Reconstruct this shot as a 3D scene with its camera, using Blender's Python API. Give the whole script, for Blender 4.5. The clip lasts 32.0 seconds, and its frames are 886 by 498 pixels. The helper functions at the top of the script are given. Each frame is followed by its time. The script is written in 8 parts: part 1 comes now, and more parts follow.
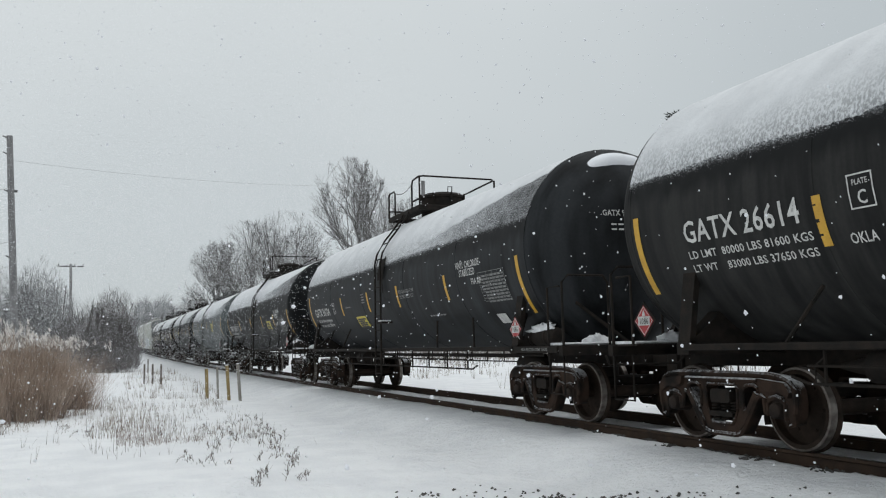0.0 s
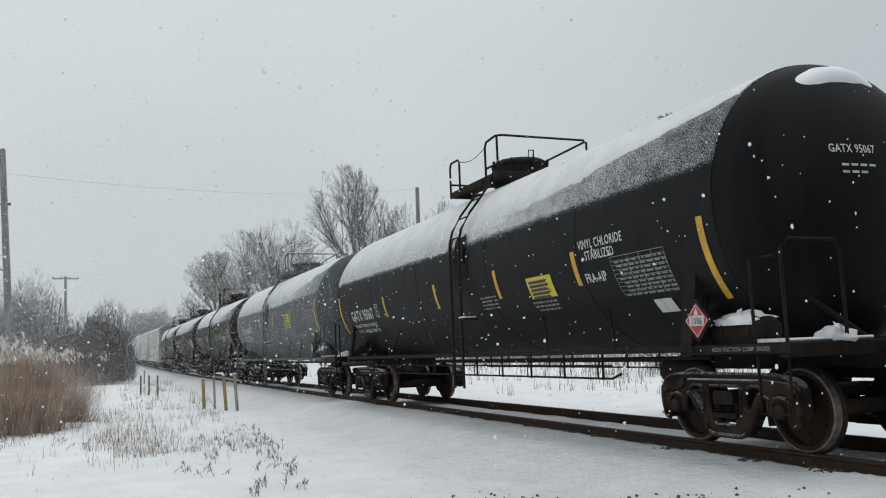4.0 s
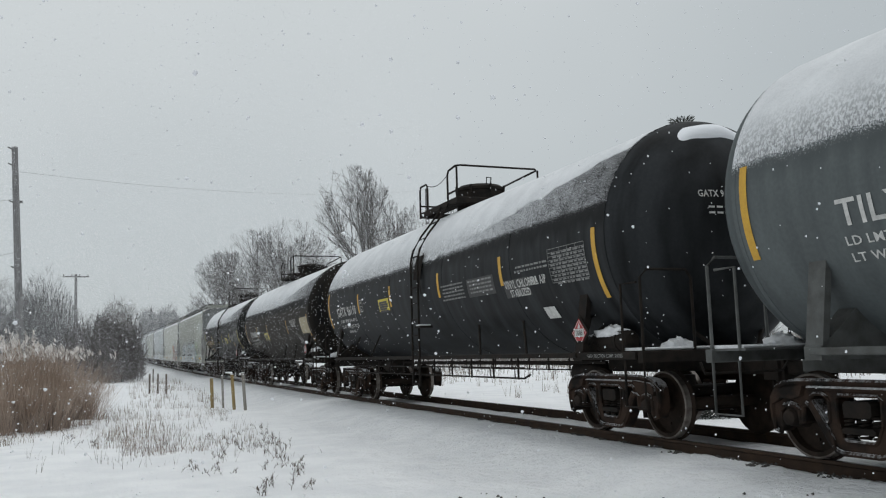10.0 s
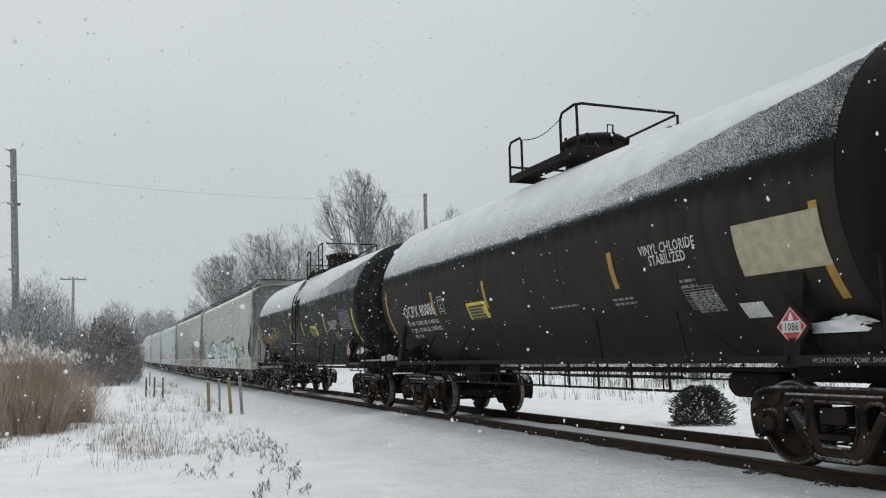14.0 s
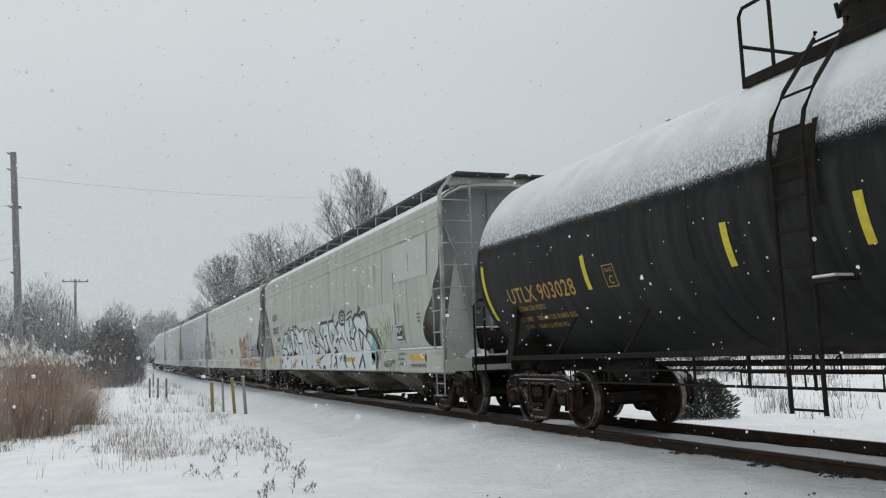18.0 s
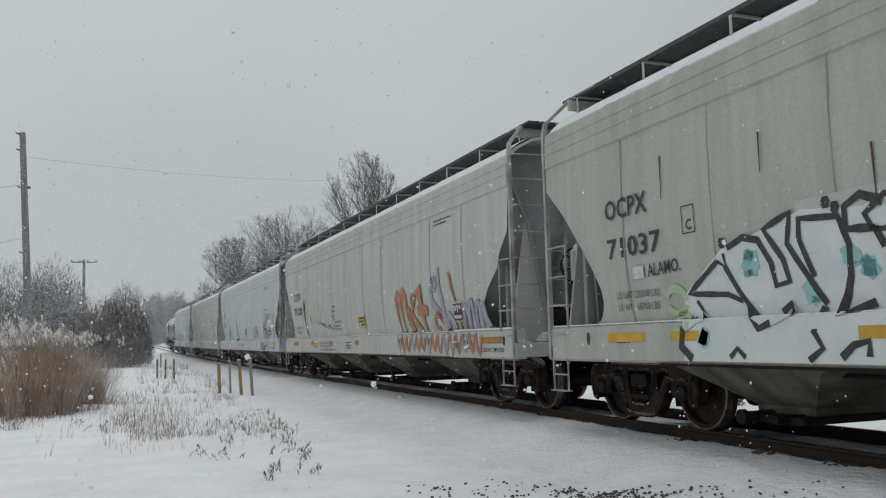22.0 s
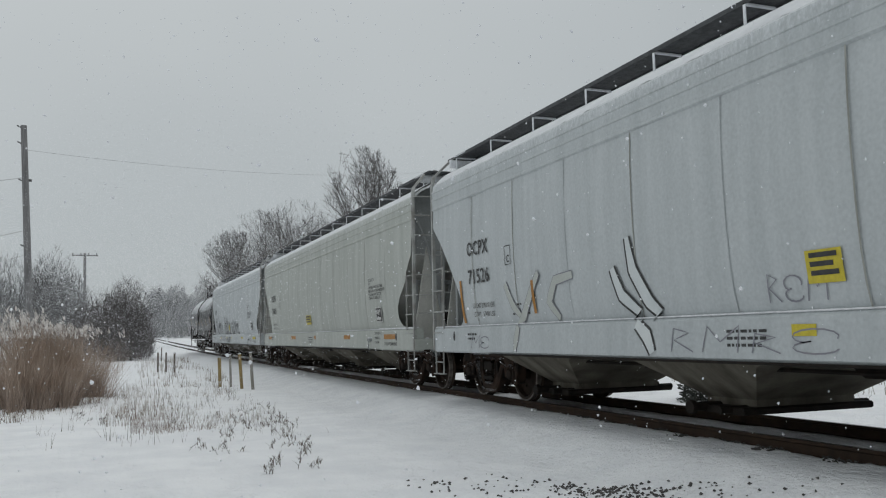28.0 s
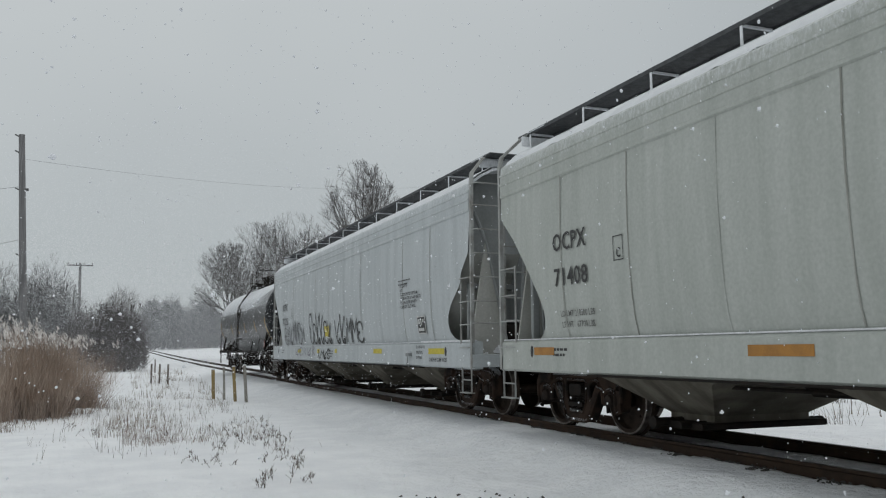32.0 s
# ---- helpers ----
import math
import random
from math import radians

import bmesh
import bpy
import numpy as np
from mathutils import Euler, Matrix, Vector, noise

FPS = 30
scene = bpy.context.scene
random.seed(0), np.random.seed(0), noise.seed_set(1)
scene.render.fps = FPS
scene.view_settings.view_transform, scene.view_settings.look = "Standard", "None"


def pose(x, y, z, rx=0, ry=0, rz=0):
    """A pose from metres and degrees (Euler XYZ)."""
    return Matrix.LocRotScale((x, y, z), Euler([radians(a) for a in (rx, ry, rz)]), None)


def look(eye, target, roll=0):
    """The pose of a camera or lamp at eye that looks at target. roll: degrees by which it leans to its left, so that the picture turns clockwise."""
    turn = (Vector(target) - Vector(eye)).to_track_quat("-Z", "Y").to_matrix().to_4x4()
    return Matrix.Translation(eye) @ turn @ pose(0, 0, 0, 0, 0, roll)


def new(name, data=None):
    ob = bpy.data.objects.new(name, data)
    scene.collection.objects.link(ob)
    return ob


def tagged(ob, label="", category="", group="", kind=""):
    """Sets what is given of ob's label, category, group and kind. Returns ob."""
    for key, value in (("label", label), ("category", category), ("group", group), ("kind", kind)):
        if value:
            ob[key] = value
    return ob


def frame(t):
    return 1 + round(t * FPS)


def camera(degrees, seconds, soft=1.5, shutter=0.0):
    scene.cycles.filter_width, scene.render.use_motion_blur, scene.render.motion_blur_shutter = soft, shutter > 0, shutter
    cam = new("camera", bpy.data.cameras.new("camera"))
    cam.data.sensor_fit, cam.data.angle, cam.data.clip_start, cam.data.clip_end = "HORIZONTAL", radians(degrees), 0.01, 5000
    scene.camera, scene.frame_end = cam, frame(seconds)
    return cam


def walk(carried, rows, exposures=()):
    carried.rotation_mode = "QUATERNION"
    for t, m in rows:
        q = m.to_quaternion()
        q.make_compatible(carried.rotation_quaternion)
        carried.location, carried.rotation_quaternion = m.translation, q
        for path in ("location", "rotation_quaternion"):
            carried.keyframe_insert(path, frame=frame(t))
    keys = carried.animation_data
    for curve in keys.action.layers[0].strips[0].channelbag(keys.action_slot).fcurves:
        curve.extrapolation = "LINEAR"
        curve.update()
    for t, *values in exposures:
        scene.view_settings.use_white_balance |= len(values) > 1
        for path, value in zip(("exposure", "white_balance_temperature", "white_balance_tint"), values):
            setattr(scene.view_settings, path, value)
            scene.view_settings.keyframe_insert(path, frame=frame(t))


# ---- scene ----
EXPOSURES = [(0.0, 0.02), (4.5, 0.03), (7.0, 0.0), (9.0, -0.1), (13.0, 0.0), (17.0, 0.0), (18.5, -0.04), (20.0, -0.22), (23.0, -0.28), (26.0, -0.32), (29.0, -0.32), (30.0, -0.27), (32.0, -0.3)]
cam = camera(55.2, 32.0, soft=1.15)
EYE = (0.0, 0.0, 1.16)
TRACK = 7.45            # x of the track's centre line; z = 0 is the rail's top beside the camera
# seconds, yaw to the right of the track, pitch, lean
VIEW = [
    (0, 22.07, 6.52, -1.35),
    (0.5, 22.22, 6.61, -1.29),
    (1, 22.28, 6.80, -1.34),
    (1.5, 22.23, 6.76, -1.54),
    (2, 22.40, 6.61, -1.77),
    (2.5, 22.71, 6.32, -1.83),
    (3, 22.76, 6.30, -1.94),
    (3.5, 22.73, 6.56, -2.07),
    (4, 22.41, 6.93, -2.31),
    (4.5, 22.22, 7.14, -1.89),
    (6.5, 21.95, 7.15, -1.43),
    (7, 22.00, 7.21, -1.29),
    (7.5, 21.92, 7.14, -1.25),
    (8, 21.89, 7.14, -1.40),
    (8.5, 21.92, 7.08, -1.31),
    (9, 21.90, 7.12, -1.46),
    (9.5, 21.88, 7.17, -1.48),
    (10, 21.80, 7.05, -1.72),
    (10.5, 21.63, 6.93, -1.65),
    (11, 21.79, 6.98, -1.66),
    (11.5, 21.70, 7.01, -1.52),
    (12, 21.52, 7.05, -1.43),
    (12.5, 21.60, 6.99, -1.33),
    (13, 21.79, 7.05, -1.28),
    (13.5, 21.91, 7.23, -1.29),
    (15.5, 22.00, 7.56, -1.61),
    (16, 21.97, 7.30, -1.77),
    (16.5, 22.10, 7.13, -1.84),
    (17, 22.04, 7.23, -2.06),
    (17.5, 22.02, 7.31, -2.13),
    (18, 21.85, 7.20, -2.15),
    (18.5, 21.86, 6.99, -1.99),
    (19, 21.96, 6.96, -2.01),
    (19.5, 22.04, 7.03, -2.01),
    (20, 21.92, 6.83, -2.11),
    (20.5, 21.66, 6.53, -1.90),
    (21, 21.58, 6.25, -1.92),
    (21.5, 21.33, 6.15, -2.04),
    (22, 21.32, 6.16, -1.49),
    (22.5, 21.61, 6.23, -1.87),
    (23, 21.67, 6.23, -2.10),
    (23.5, 21.52, 6.29, -1.89),
    (24, 21.38, 6.53, -1.67),
    (24.5, 21.28, 6.50, -1.59),
    (25, 21.27, 6.55, -1.48),
    (25.5, 21.29, 6.51, -1.49),
    (26, 21.30, 6.26, -1.47),
    (26.5, 21.29, 5.89, -1.07),
    (28.5, 21.21, 5.79, -1.39),
    (29, 20.88, 6.07, -2.11),
    (29.5, 21.09, 6.39, -2.07),
    (30, 21.19, 6.95, -1.43),
    (30.5, 21.14, 7.03, -1.21),
    (31, 21.14, 6.86, -1.12),
    (31.5, 21.38, 6.80, -1.09),
    (32, 21.52, 6.84, -0.41),
]


def aim(yaw, pitch, lean):
    y, p = radians(yaw), radians(pitch)
    way = Vector((math.sin(y) * math.cos(p), math.cos(y) * math.cos(p), math.sin(p)))
    return look(EYE, Vector(EYE) + way, lean)


walk(cam, [(t, aim(y, p, r)) for t, y, p, r in VIEW], exposures=EXPOSURES)

# how far the train has rolled, in metres: seconds, metres
ROLLED = [(0, -48.42), (1.5, -40.28), (3, -32.14), (4.5, -24.05), (6.5, -13.32), (8, -5.3), (9, 0.0), (10, 5.23), (11, 10.43), (12, 15.6), (13.5, 23.39), (15.5, 34.03), (17, 42.17), (18.5, 50.44), (20, 58.87), (21.5, 67.49), (23, 76.3), (24.5, 85.23), (26.5, 97.15), (28.5, 108.62), (30, 117.42), (31, 123.25), (32, 129.08)]


def rise(y):
    """Height of the rail's top along the line, which climbs gently away."""
    y = max(0.0, y)
    return 6e-5 * y * y if y < 110 else 0.726 + 0.0132 * (y - 110)

# ---- light: a bright, flat, snowing overcast ----
world = bpy.data.worlds.new("world")
scene.world = world
world.use_nodes = True
wn, wl = world.node_tree.nodes, world.node_tree.links
wn.clear()
w_out = wn.new("ShaderNodeOutputWorld")
w_bg = wn.new("ShaderNodeBackground")
w_sky = wn.new("ShaderNodeTexSky")
w_sky.sky_type = "NISHITA"
w_sky.sun_disc = False
w_sky.sun_elevation, w_sky.sun_rotation = radians(68), radians(104)
w_dim = wn.new("ShaderNodeMix")
w_dim.data_type = "RGBA"
w_dim.inputs[0].default_value = 0.93
w_cloud = wn.new("ShaderNodeTexNoise")
w_cloud.inputs["Scale"].default_value = 1.1
w_cloud.inputs["Detail"].default_value = 4
w_ramp = wn.new("ShaderNodeValToRGB")
w_ramp.color_ramp.elements[0].position, w_ramp.color_ramp.elements[0].color = 0.3, (4.38, 4.78, 4.92, 1)
w_ramp.color_ramp.elements[1].position, w_ramp.color_ramp.elements[1].color = 0.95, (6.25, 6.62, 6.68, 1)
w_pos, w_sep, w_lean = wn.new("ShaderNodeTexCoord"), wn.new("ShaderNodeSeparateXYZ"), wn.new("ShaderNodeMath")
w_lean.operation = "MULTIPLY_ADD"
w_lean.inputs[1].default_value = -0.5
wl.new(w_pos.outputs["Generated"], w_sep.inputs["Vector"])
wl.new(w_sep.outputs["X"], w_lean.inputs[0])
w_sum = wn.new("ShaderNodeMath")
w_sum.operation = "MULTIPLY_ADD"
w_sum.inputs[1].default_value = 1.0
w_base = wn.new("ShaderNodeMath")
w_base.operation = "ADD"
w_base.inputs[1].default_value = -0.04
wl.new(w_cloud.outputs["Fac"], w_lean.inputs[2])
wl.new(w_sep.outputs["Z"], w_sum.inputs[0])
wl.new(w_lean.outputs["Value"], w_base.inputs[0])
wl.new(w_base.outputs["Value"], w_sum.inputs[2])
wl.new(w_sum.outputs["Value"], w_ramp.inputs["Fac"])
wl.new(w_sky.outputs["Color"], w_dim.inputs[6])
wl.new(w_ramp.outputs["Color"], w_dim.inputs[7])
wl.new(w_dim.outputs[2], w_bg.inputs["Color"])
w_bg.inputs["Strength"].default_value = 0.108
wl.new(w_bg.outputs["Background"], w_out.inputs["Surface"])
sun = new("sun", bpy.data.lights.new("sun", "SUN"))
sun.data.energy, sun.data.angle, sun.data.color = 0.95, radians(70), (0.985, 0.985, 0.97)
sun.matrix_world = look((20, -5, 52), (0, 0, 0))

# ---- materials ----
def mat(name, base, second=None, rough=0.6, metal=0.0, scale=6.0, bump=0.1, stretch=(1, 1, 1), grain=60.0, low=0.35, high=0.65, spec=0.5):
    """Two-scale procedural surface: broad stains between two colours, fine grain in roughness and relief."""
    m = bpy.data.materials.new(name)
    m.use_nodes = True
    n, l = m.node_tree.nodes, m.node_tree.links
    b = n["Principled BSDF"]
    b.inputs["Metallic"].default_value = metal
    b.inputs["Specular IOR Level"].default_value = spec
    tc, mp = n.new("ShaderNodeTexCoord"), n.new("ShaderNodeMapping")
    mp.inputs["Scale"].default_value = stretch
    l.new(tc.outputs["Object"], mp.inputs["Vector"])
    big, fine = n.new("ShaderNodeTexNoise"), n.new("ShaderNodeTexNoise")
    big.inputs["Scale"].default_value, big.inputs["Detail"].default_value = scale, 6
    fine.inputs["Scale"].default_value, fine.inputs["Detail"].default_value = grain, 3
    l.new(mp.outputs["Vector"], big.inputs["Vector"])
    l.new(tc.outputs["Object"], fine.inputs["Vector"])
    ramp = n.new("ShaderNodeValToRGB")
    e = ramp.color_ramp.elements
    second = second or tuple(c * 0.7 for c in base)
    e[0].position, e[0].color = low, (*base, 1)
    e[1].position, e[1].color = high, (*second, 1)
    l.new(big.outputs["Fac"], ramp.inputs["Fac"])
    mix = n.new("ShaderNodeMix")
    mix.data_type, mix.blend_type = "RGBA", "OVERLAY"
    mix.inputs[0].default_value = 0.25
    l.new(ramp.outputs["Color"], mix.inputs[6])
    l.new(fine.outputs["Color"], mix.inputs[7])
    bw = n.new("ShaderNodeRGBToBW")
    l.new(fine.outputs["Color"], bw.inputs["Color"])
    l.new(bw.outputs["Val"], mix.inputs[7])
    l.new(mix.outputs[2], b.inputs["Base Color"])
    mr = n.new("ShaderNodeMapRange")
    mr.inputs["To Min"].default_value, mr.inputs["To Max"].default_value = max(0.05, rough - 0.15), min(1, rough + 0.15)
    l.new(big.outputs["Fac"], mr.inputs["Value"])
    l.new(mr.outputs["Result"], b.inputs["Roughness"])
    bp = n.new("ShaderNodeBump")
    bp.inputs["Strength"].default_value, bp.inputs["Distance"].default_value = bump, 0.01
    l.new(fine.outputs["Fac"], bp.inputs["Height"])
    l.new(bp.outputs["Normal"], b.inputs["Normal"])
    return m


def dusted(m, start, reach, axis="Z", facing=True):
    """Lay blown snow over a material where the surface faces up (or above a height), broken up by noise."""
    n, l = m.node_tree.nodes, m.node_tree.links
    b = n["Principled BSDF"]
    old = b.inputs["Base Color"].links[0].from_socket
    sep = n.new("ShaderNodeSeparateXYZ")
    if facing:
        g = n.new("ShaderNodeNewGeometry")
        l.new(g.outputs["Normal"], sep.inputs["Vector"])
    else:
        tc = n.new("ShaderNodeTexCoord")
        l.new(tc.outputs["Object"], sep.inputs["Vector"])
    tc2, mp = n.new("ShaderNodeTexCoord"), n.new("ShaderNodeMapping")
    mp.inputs["Scale"].default_value = (1, 1, 0.45)
    l.new(tc2.outputs["Object"], mp.inputs["Vector"])
    no = n.new("ShaderNodeTexNoise")
    no.inputs["Scale"].default_value, no.inputs["Detail"].default_value, no.inputs["Roughness"].default_value = 22, 7, 0.8
    l.new(mp.outputs["Vector"], no.inputs["Vector"])
    mr = n.new("ShaderNodeMapRange")
    mr.clamp = False
    mr.inputs["From Min"].default_value, mr.inputs["From Max"].default_value = start, start + reach
    l.new(sep.outputs[axis], mr.inputs["Value"])
    ad = n.new("ShaderNodeMath")
    ad.operation = "MULTIPLY_ADD"
    ad.inputs[1].default_value, ad.inputs[2].default_value = 2.4, -1.2
    l.new(no.outputs["Fac"], ad.inputs[0])
    su = n.new("ShaderNodeMath")
    su.operation = "ADD"
    su.use_clamp = True
    l.new(mr.outputs["Result"], su.inputs[0])
    l.new(ad.outputs["Value"], su.inputs[1])
    mx = n.new("ShaderNodeMix")
    mx.data_type = "RGBA"
    mx.inputs[7].default_value = (0.8, 0.82, 0.85, 1)
    l.new(su.outputs["Value"], mx.inputs[0])
    l.new(old, mx.inputs[6])
    l.new(mx.outputs[2], b.inputs["Base Color"])
    return m


M = {}
M["snow"] = mat("snow", (0.83, 0.84, 0.87), (0.76, 0.78, 0.82), rough=0.85, scale=0.7, bump=0.35, grain=35, spec=0.2)
def drifted(m, scale, depth):
    """Adds soft drifts and wind ripples to a snow surface."""
    n, l = m.node_tree.nodes, m.node_tree.links
    b = n["Principled BSDF"]
    old = b.inputs["Normal"].links[0].from_socket
    tc, no, bp = n.new("ShaderNodeTexCoord"), n.new("ShaderNodeTexNoise"), n.new("ShaderNodeBump")
    no.inputs["Scale"].default_value, no.inputs["Detail"].default_value, no.inputs["Roughness"].default_value = scale, 8, 0.62
    bp.inputs["Strength"].default_value, bp.inputs["Distance"].default_value = 1.0, depth
    l.new(tc.outputs["Object"], no.inputs["Vector"])
    l.new(no.outputs["Fac"], bp.inputs["Height"])
    l.new(old, bp.inputs["Normal"])
    l.new(bp.outputs["Normal"], b.inputs["Normal"])
    return m


M["field_snow"] = drifted(drifted(mat("field_snow", (0.90, 0.91, 0.925), (0.82, 0.832, 0.855), rough=0.9, scale=1.5, bump=0.5, grain=30, spec=0.15), 2.2, 0.14), 9.0, 0.035)
M["cap_snow"] = drifted(mat("wind_packed_snow", (0.80, 0.815, 0.835), (0.72, 0.735, 0.755), rough=0.9, scale=3, bump=0.35, grain=45, spec=0.15), 26.0, 0.012)
def granular(m, low, high):
    """Coarse wind-cut grains with grey gaps between them, dying out above a height."""
    n, l = m.node_tree.nodes, m.node_tree.links
    b = n["Principled BSDF"]
    old, bent = b.inputs["Base Color"].links[0].from_socket, b.inputs["Normal"].links[0].from_socket
    tc, mp, sep, no, fade, cut, mul, mx, bp = [n.new(k) for k in ("ShaderNodeTexCoord", "ShaderNodeMapping", "ShaderNodeSeparateXYZ", "ShaderNodeTexNoise", "ShaderNodeMapRange", "ShaderNodeMapRange", "ShaderNodeMath", "ShaderNodeMix", "ShaderNodeBump")]
    mp.inputs["Scale"].default_value = (1, 1, 0.6)
    no.inputs["Scale"].default_value, no.inputs["Detail"].default_value, no.inputs["Roughness"].default_value = 34, 4, 0.7
    fade.inputs["From Min"].default_value, fade.inputs["From Max"].default_value = low, high
    fade.inputs["To Min"].default_value, fade.inputs["To Max"].default_value = 0.75, 0.0
    cut.inputs["From Min"].default_value, cut.inputs["From Max"].default_value = 0.56, 0.44
    mul.operation = "MULTIPLY"
    mx.data_type = "RGBA"
    mx.inputs[7].default_value = (0.22, 0.23, 0.24, 1)
    bp.inputs["Strength"].default_value, bp.inputs["Distance"].default_value = 0.8, 0.03
    l.new(tc.outputs["Object"], mp.inputs["Vector"])
    l.new(tc.outputs["Object"], sep.inputs["Vector"])
    l.new(mp.outputs["Vector"], no.inputs["Vector"])
    l.new(sep.outputs["Z"], fade.inputs["Value"])
    l.new(no.outputs["Fac"], cut.inputs["Value"])
    l.new(cut.outputs["Result"], mul.inputs[0])
    l.new(fade.outputs["Result"], mul.inputs[1])
    l.new(mul.outputs["Value"], mx.inputs[0])
    l.new(old, mx.inputs[6])
    l.new(mx.outputs[2], b.inputs["Base Color"])
    l.new(no.outputs["Fac"], bp.inputs["Height"])
    l.new(fade.outputs["Result"], bp.inputs["Strength"])
    l.new(bent, bp.inputs["Normal"])
    l.new(bp.outputs["Normal"], b.inputs["Normal"])
    return m


M["tank_snow"] = granular(drifted(mat("wind_cut_tank_snow", (0.75, 0.765, 0.785), (0.66, 0.675, 0.695), rough=0.9, scale=2.2, bump=0.35, grain=45, spec=0.15), 20.0, 0.012), 3.05, 3.5)
M["snow_thin"] = mat("thin_snow", (0.80, 0.81, 0.83), (0.62, 0.63, 0.65), rough=0.9, scale=9, bump=0.5, grain=45, spec=0.2)
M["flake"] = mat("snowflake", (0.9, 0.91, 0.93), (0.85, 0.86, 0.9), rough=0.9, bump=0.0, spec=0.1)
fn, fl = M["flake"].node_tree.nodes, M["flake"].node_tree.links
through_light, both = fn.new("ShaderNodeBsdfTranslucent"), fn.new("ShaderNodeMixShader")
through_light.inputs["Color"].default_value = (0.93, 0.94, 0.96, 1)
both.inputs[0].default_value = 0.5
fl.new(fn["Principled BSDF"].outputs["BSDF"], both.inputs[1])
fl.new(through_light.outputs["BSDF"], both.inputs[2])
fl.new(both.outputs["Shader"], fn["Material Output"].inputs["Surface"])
M["ballast"] = mat("ballast_stone", (0.05, 0.048, 0.046), (0.10, 0.095, 0.09), rough=0.9, scale=4, bump=0.4)
M["tie"] = mat("creosoted_timber", (0.035, 0.027, 0.022), (0.075, 0.06, 0.05), rough=0.9, scale=8, stretch=(0.3, 2, 2), bump=0.5, spec=0.12)
M["rail"] = mat("rusted_rail", (0.034, 0.024, 0.019), (0.058, 0.038, 0.027), rough=0.75, scale=5, bump=0.2, spec=0.12)
M["railtop"] = mat("worn_rail_head", (0.12, 0.115, 0.11), (0.06, 0.05, 0.045), rough=0.4, metal=0.8, scale=3, stretch=(6, .3, 1), bump=0.05)
M["steel"] = mat("grimy_dark_steel", (0.011, 0.010, 0.009), (0.024, 0.019, 0.016), rough=0.75, scale=7, bump=0.25, spec=0.12)
M["frame"] = mat("rusty_cast_steel", (0.036, 0.027, 0.022), (0.016, 0.013, 0.012), rough=0.8, scale=4, bump=0.35, spec=0.12)
M["frame_snowy"] = dusted(mat("snow_dusted_cast_steel", (0.042, 0.027, 0.020), (0.014, 0.012, 0.011), rough=0.85, scale=3.5, bump=0.35, low=0.42, high=0.62, spec=0.12), 0.45, 0.6)
M["wheel"] = mat("brown_wheel_steel", (0.038, 0.026, 0.02), (0.018, 0.014, 0.011), rough=0.75, scale=5, bump=0.2, spec=0.12)
M["tread"] = mat("bright_wheel_rim", (0.24, 0.22, 0.2), (0.12, 0.1, 0.09), rough=0.45, metal=0.7, scale=9, bump=0.1)
M["yellow"] = mat("reflective_yellow", (0.62, 0.36, 0.03), (0.5, 0.28, 0.03), rough=0.5, scale=6, bump=0.05)
M["orange"] = mat("faded_orange_sheeting", (0.42, 0.19, 0.03), (0.33, 0.15, 0.03), rough=0.55, scale=6, bump=0.05)
M["white"] = mat("white_stencil_paint", (0.62, 0.62, 0.6), (0.45, 0.45, 0.44), rough=0.6, scale=14, bump=0.05)
M["dim_white"] = mat("faded_stencil_paint", (0.26, 0.26, 0.255), (0.17, 0.17, 0.168), rough=0.7, scale=14, bump=0.05)
M["gold"] = mat("yellow_stencil_paint", (0.40, 0.23, 0.04), (0.3, 0.17, 0.04), rough=0.6, scale=14, bump=0.05)
M["black"] = mat("black_stencil_paint", (0.02, 0.02, 0.02), (0.05, 0.05, 0.05), rough=0.6, scale=14, bump=0.05)
M["faded_black"] = mat("worn_black_stencil_paint", (0.07, 0.07, 0.068), (0.2, 0.2, 0.19), rough=0.7, scale=10, bump=0.05)
M["red"] = mat("red_placard", (0.42, 0.03, 0.035), (0.34, 0.03, 0.03), rough=0.5, scale=14, bump=0.03)
M["sign"] = mat("yellow_sign", (0.60, 0.50, 0.03), (0.5, 0.4, 0.03), rough=0.5, scale=14, bump=0.03)
M["paper"] = mat("weathered_tan_sign", (0.42, 0.37, 0.26), (0.33, 0.29, 0.2), rough=0.8, scale=9, bump=0.1)
M["wood"] = mat("weathered_pole_wood", (0.13, 0.128, 0.13), (0.22, 0.218, 0.22), rough=0.9, scale=5, stretch=(3, 3, 0.15), bump=0.5)
M["stake"] = mat("grey_stake_wood", (0.3, 0.29, 0.27), (0.2, 0.18, 0.15), rough=0.9, scale=6, stretch=(3, 3, 0.3), bump=0.4)
M["stake_y"] = mat("yellowed_stake_wood", (0.34, 0.25, 0.1), (0.2, 0.15, 0.08), rough=0.9, scale=6, stretch=(3, 3, 0.3), bump=0.4)
M["wire"] = mat("dark_cable", (0.1, 0.1, 0.1), rough=0.7)
M["wire_far"] = mat("weathered_aluminium_cable", (0.38, 0.39, 0.4), rough=0.7)
M["reed"] = mat("dry_reed", (0.31, 0.23, 0.178), (0.46, 0.375, 0.31), rough=0.9, scale=2.2, bump=0.1)
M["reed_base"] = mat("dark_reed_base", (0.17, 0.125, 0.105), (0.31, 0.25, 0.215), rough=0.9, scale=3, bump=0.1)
M["plume"] = mat("frosted_reed_plume", (0.52, 0.48, 0.45), (0.74, 0.72, 0.70), rough=0.95, scale=3, bump=0.2)
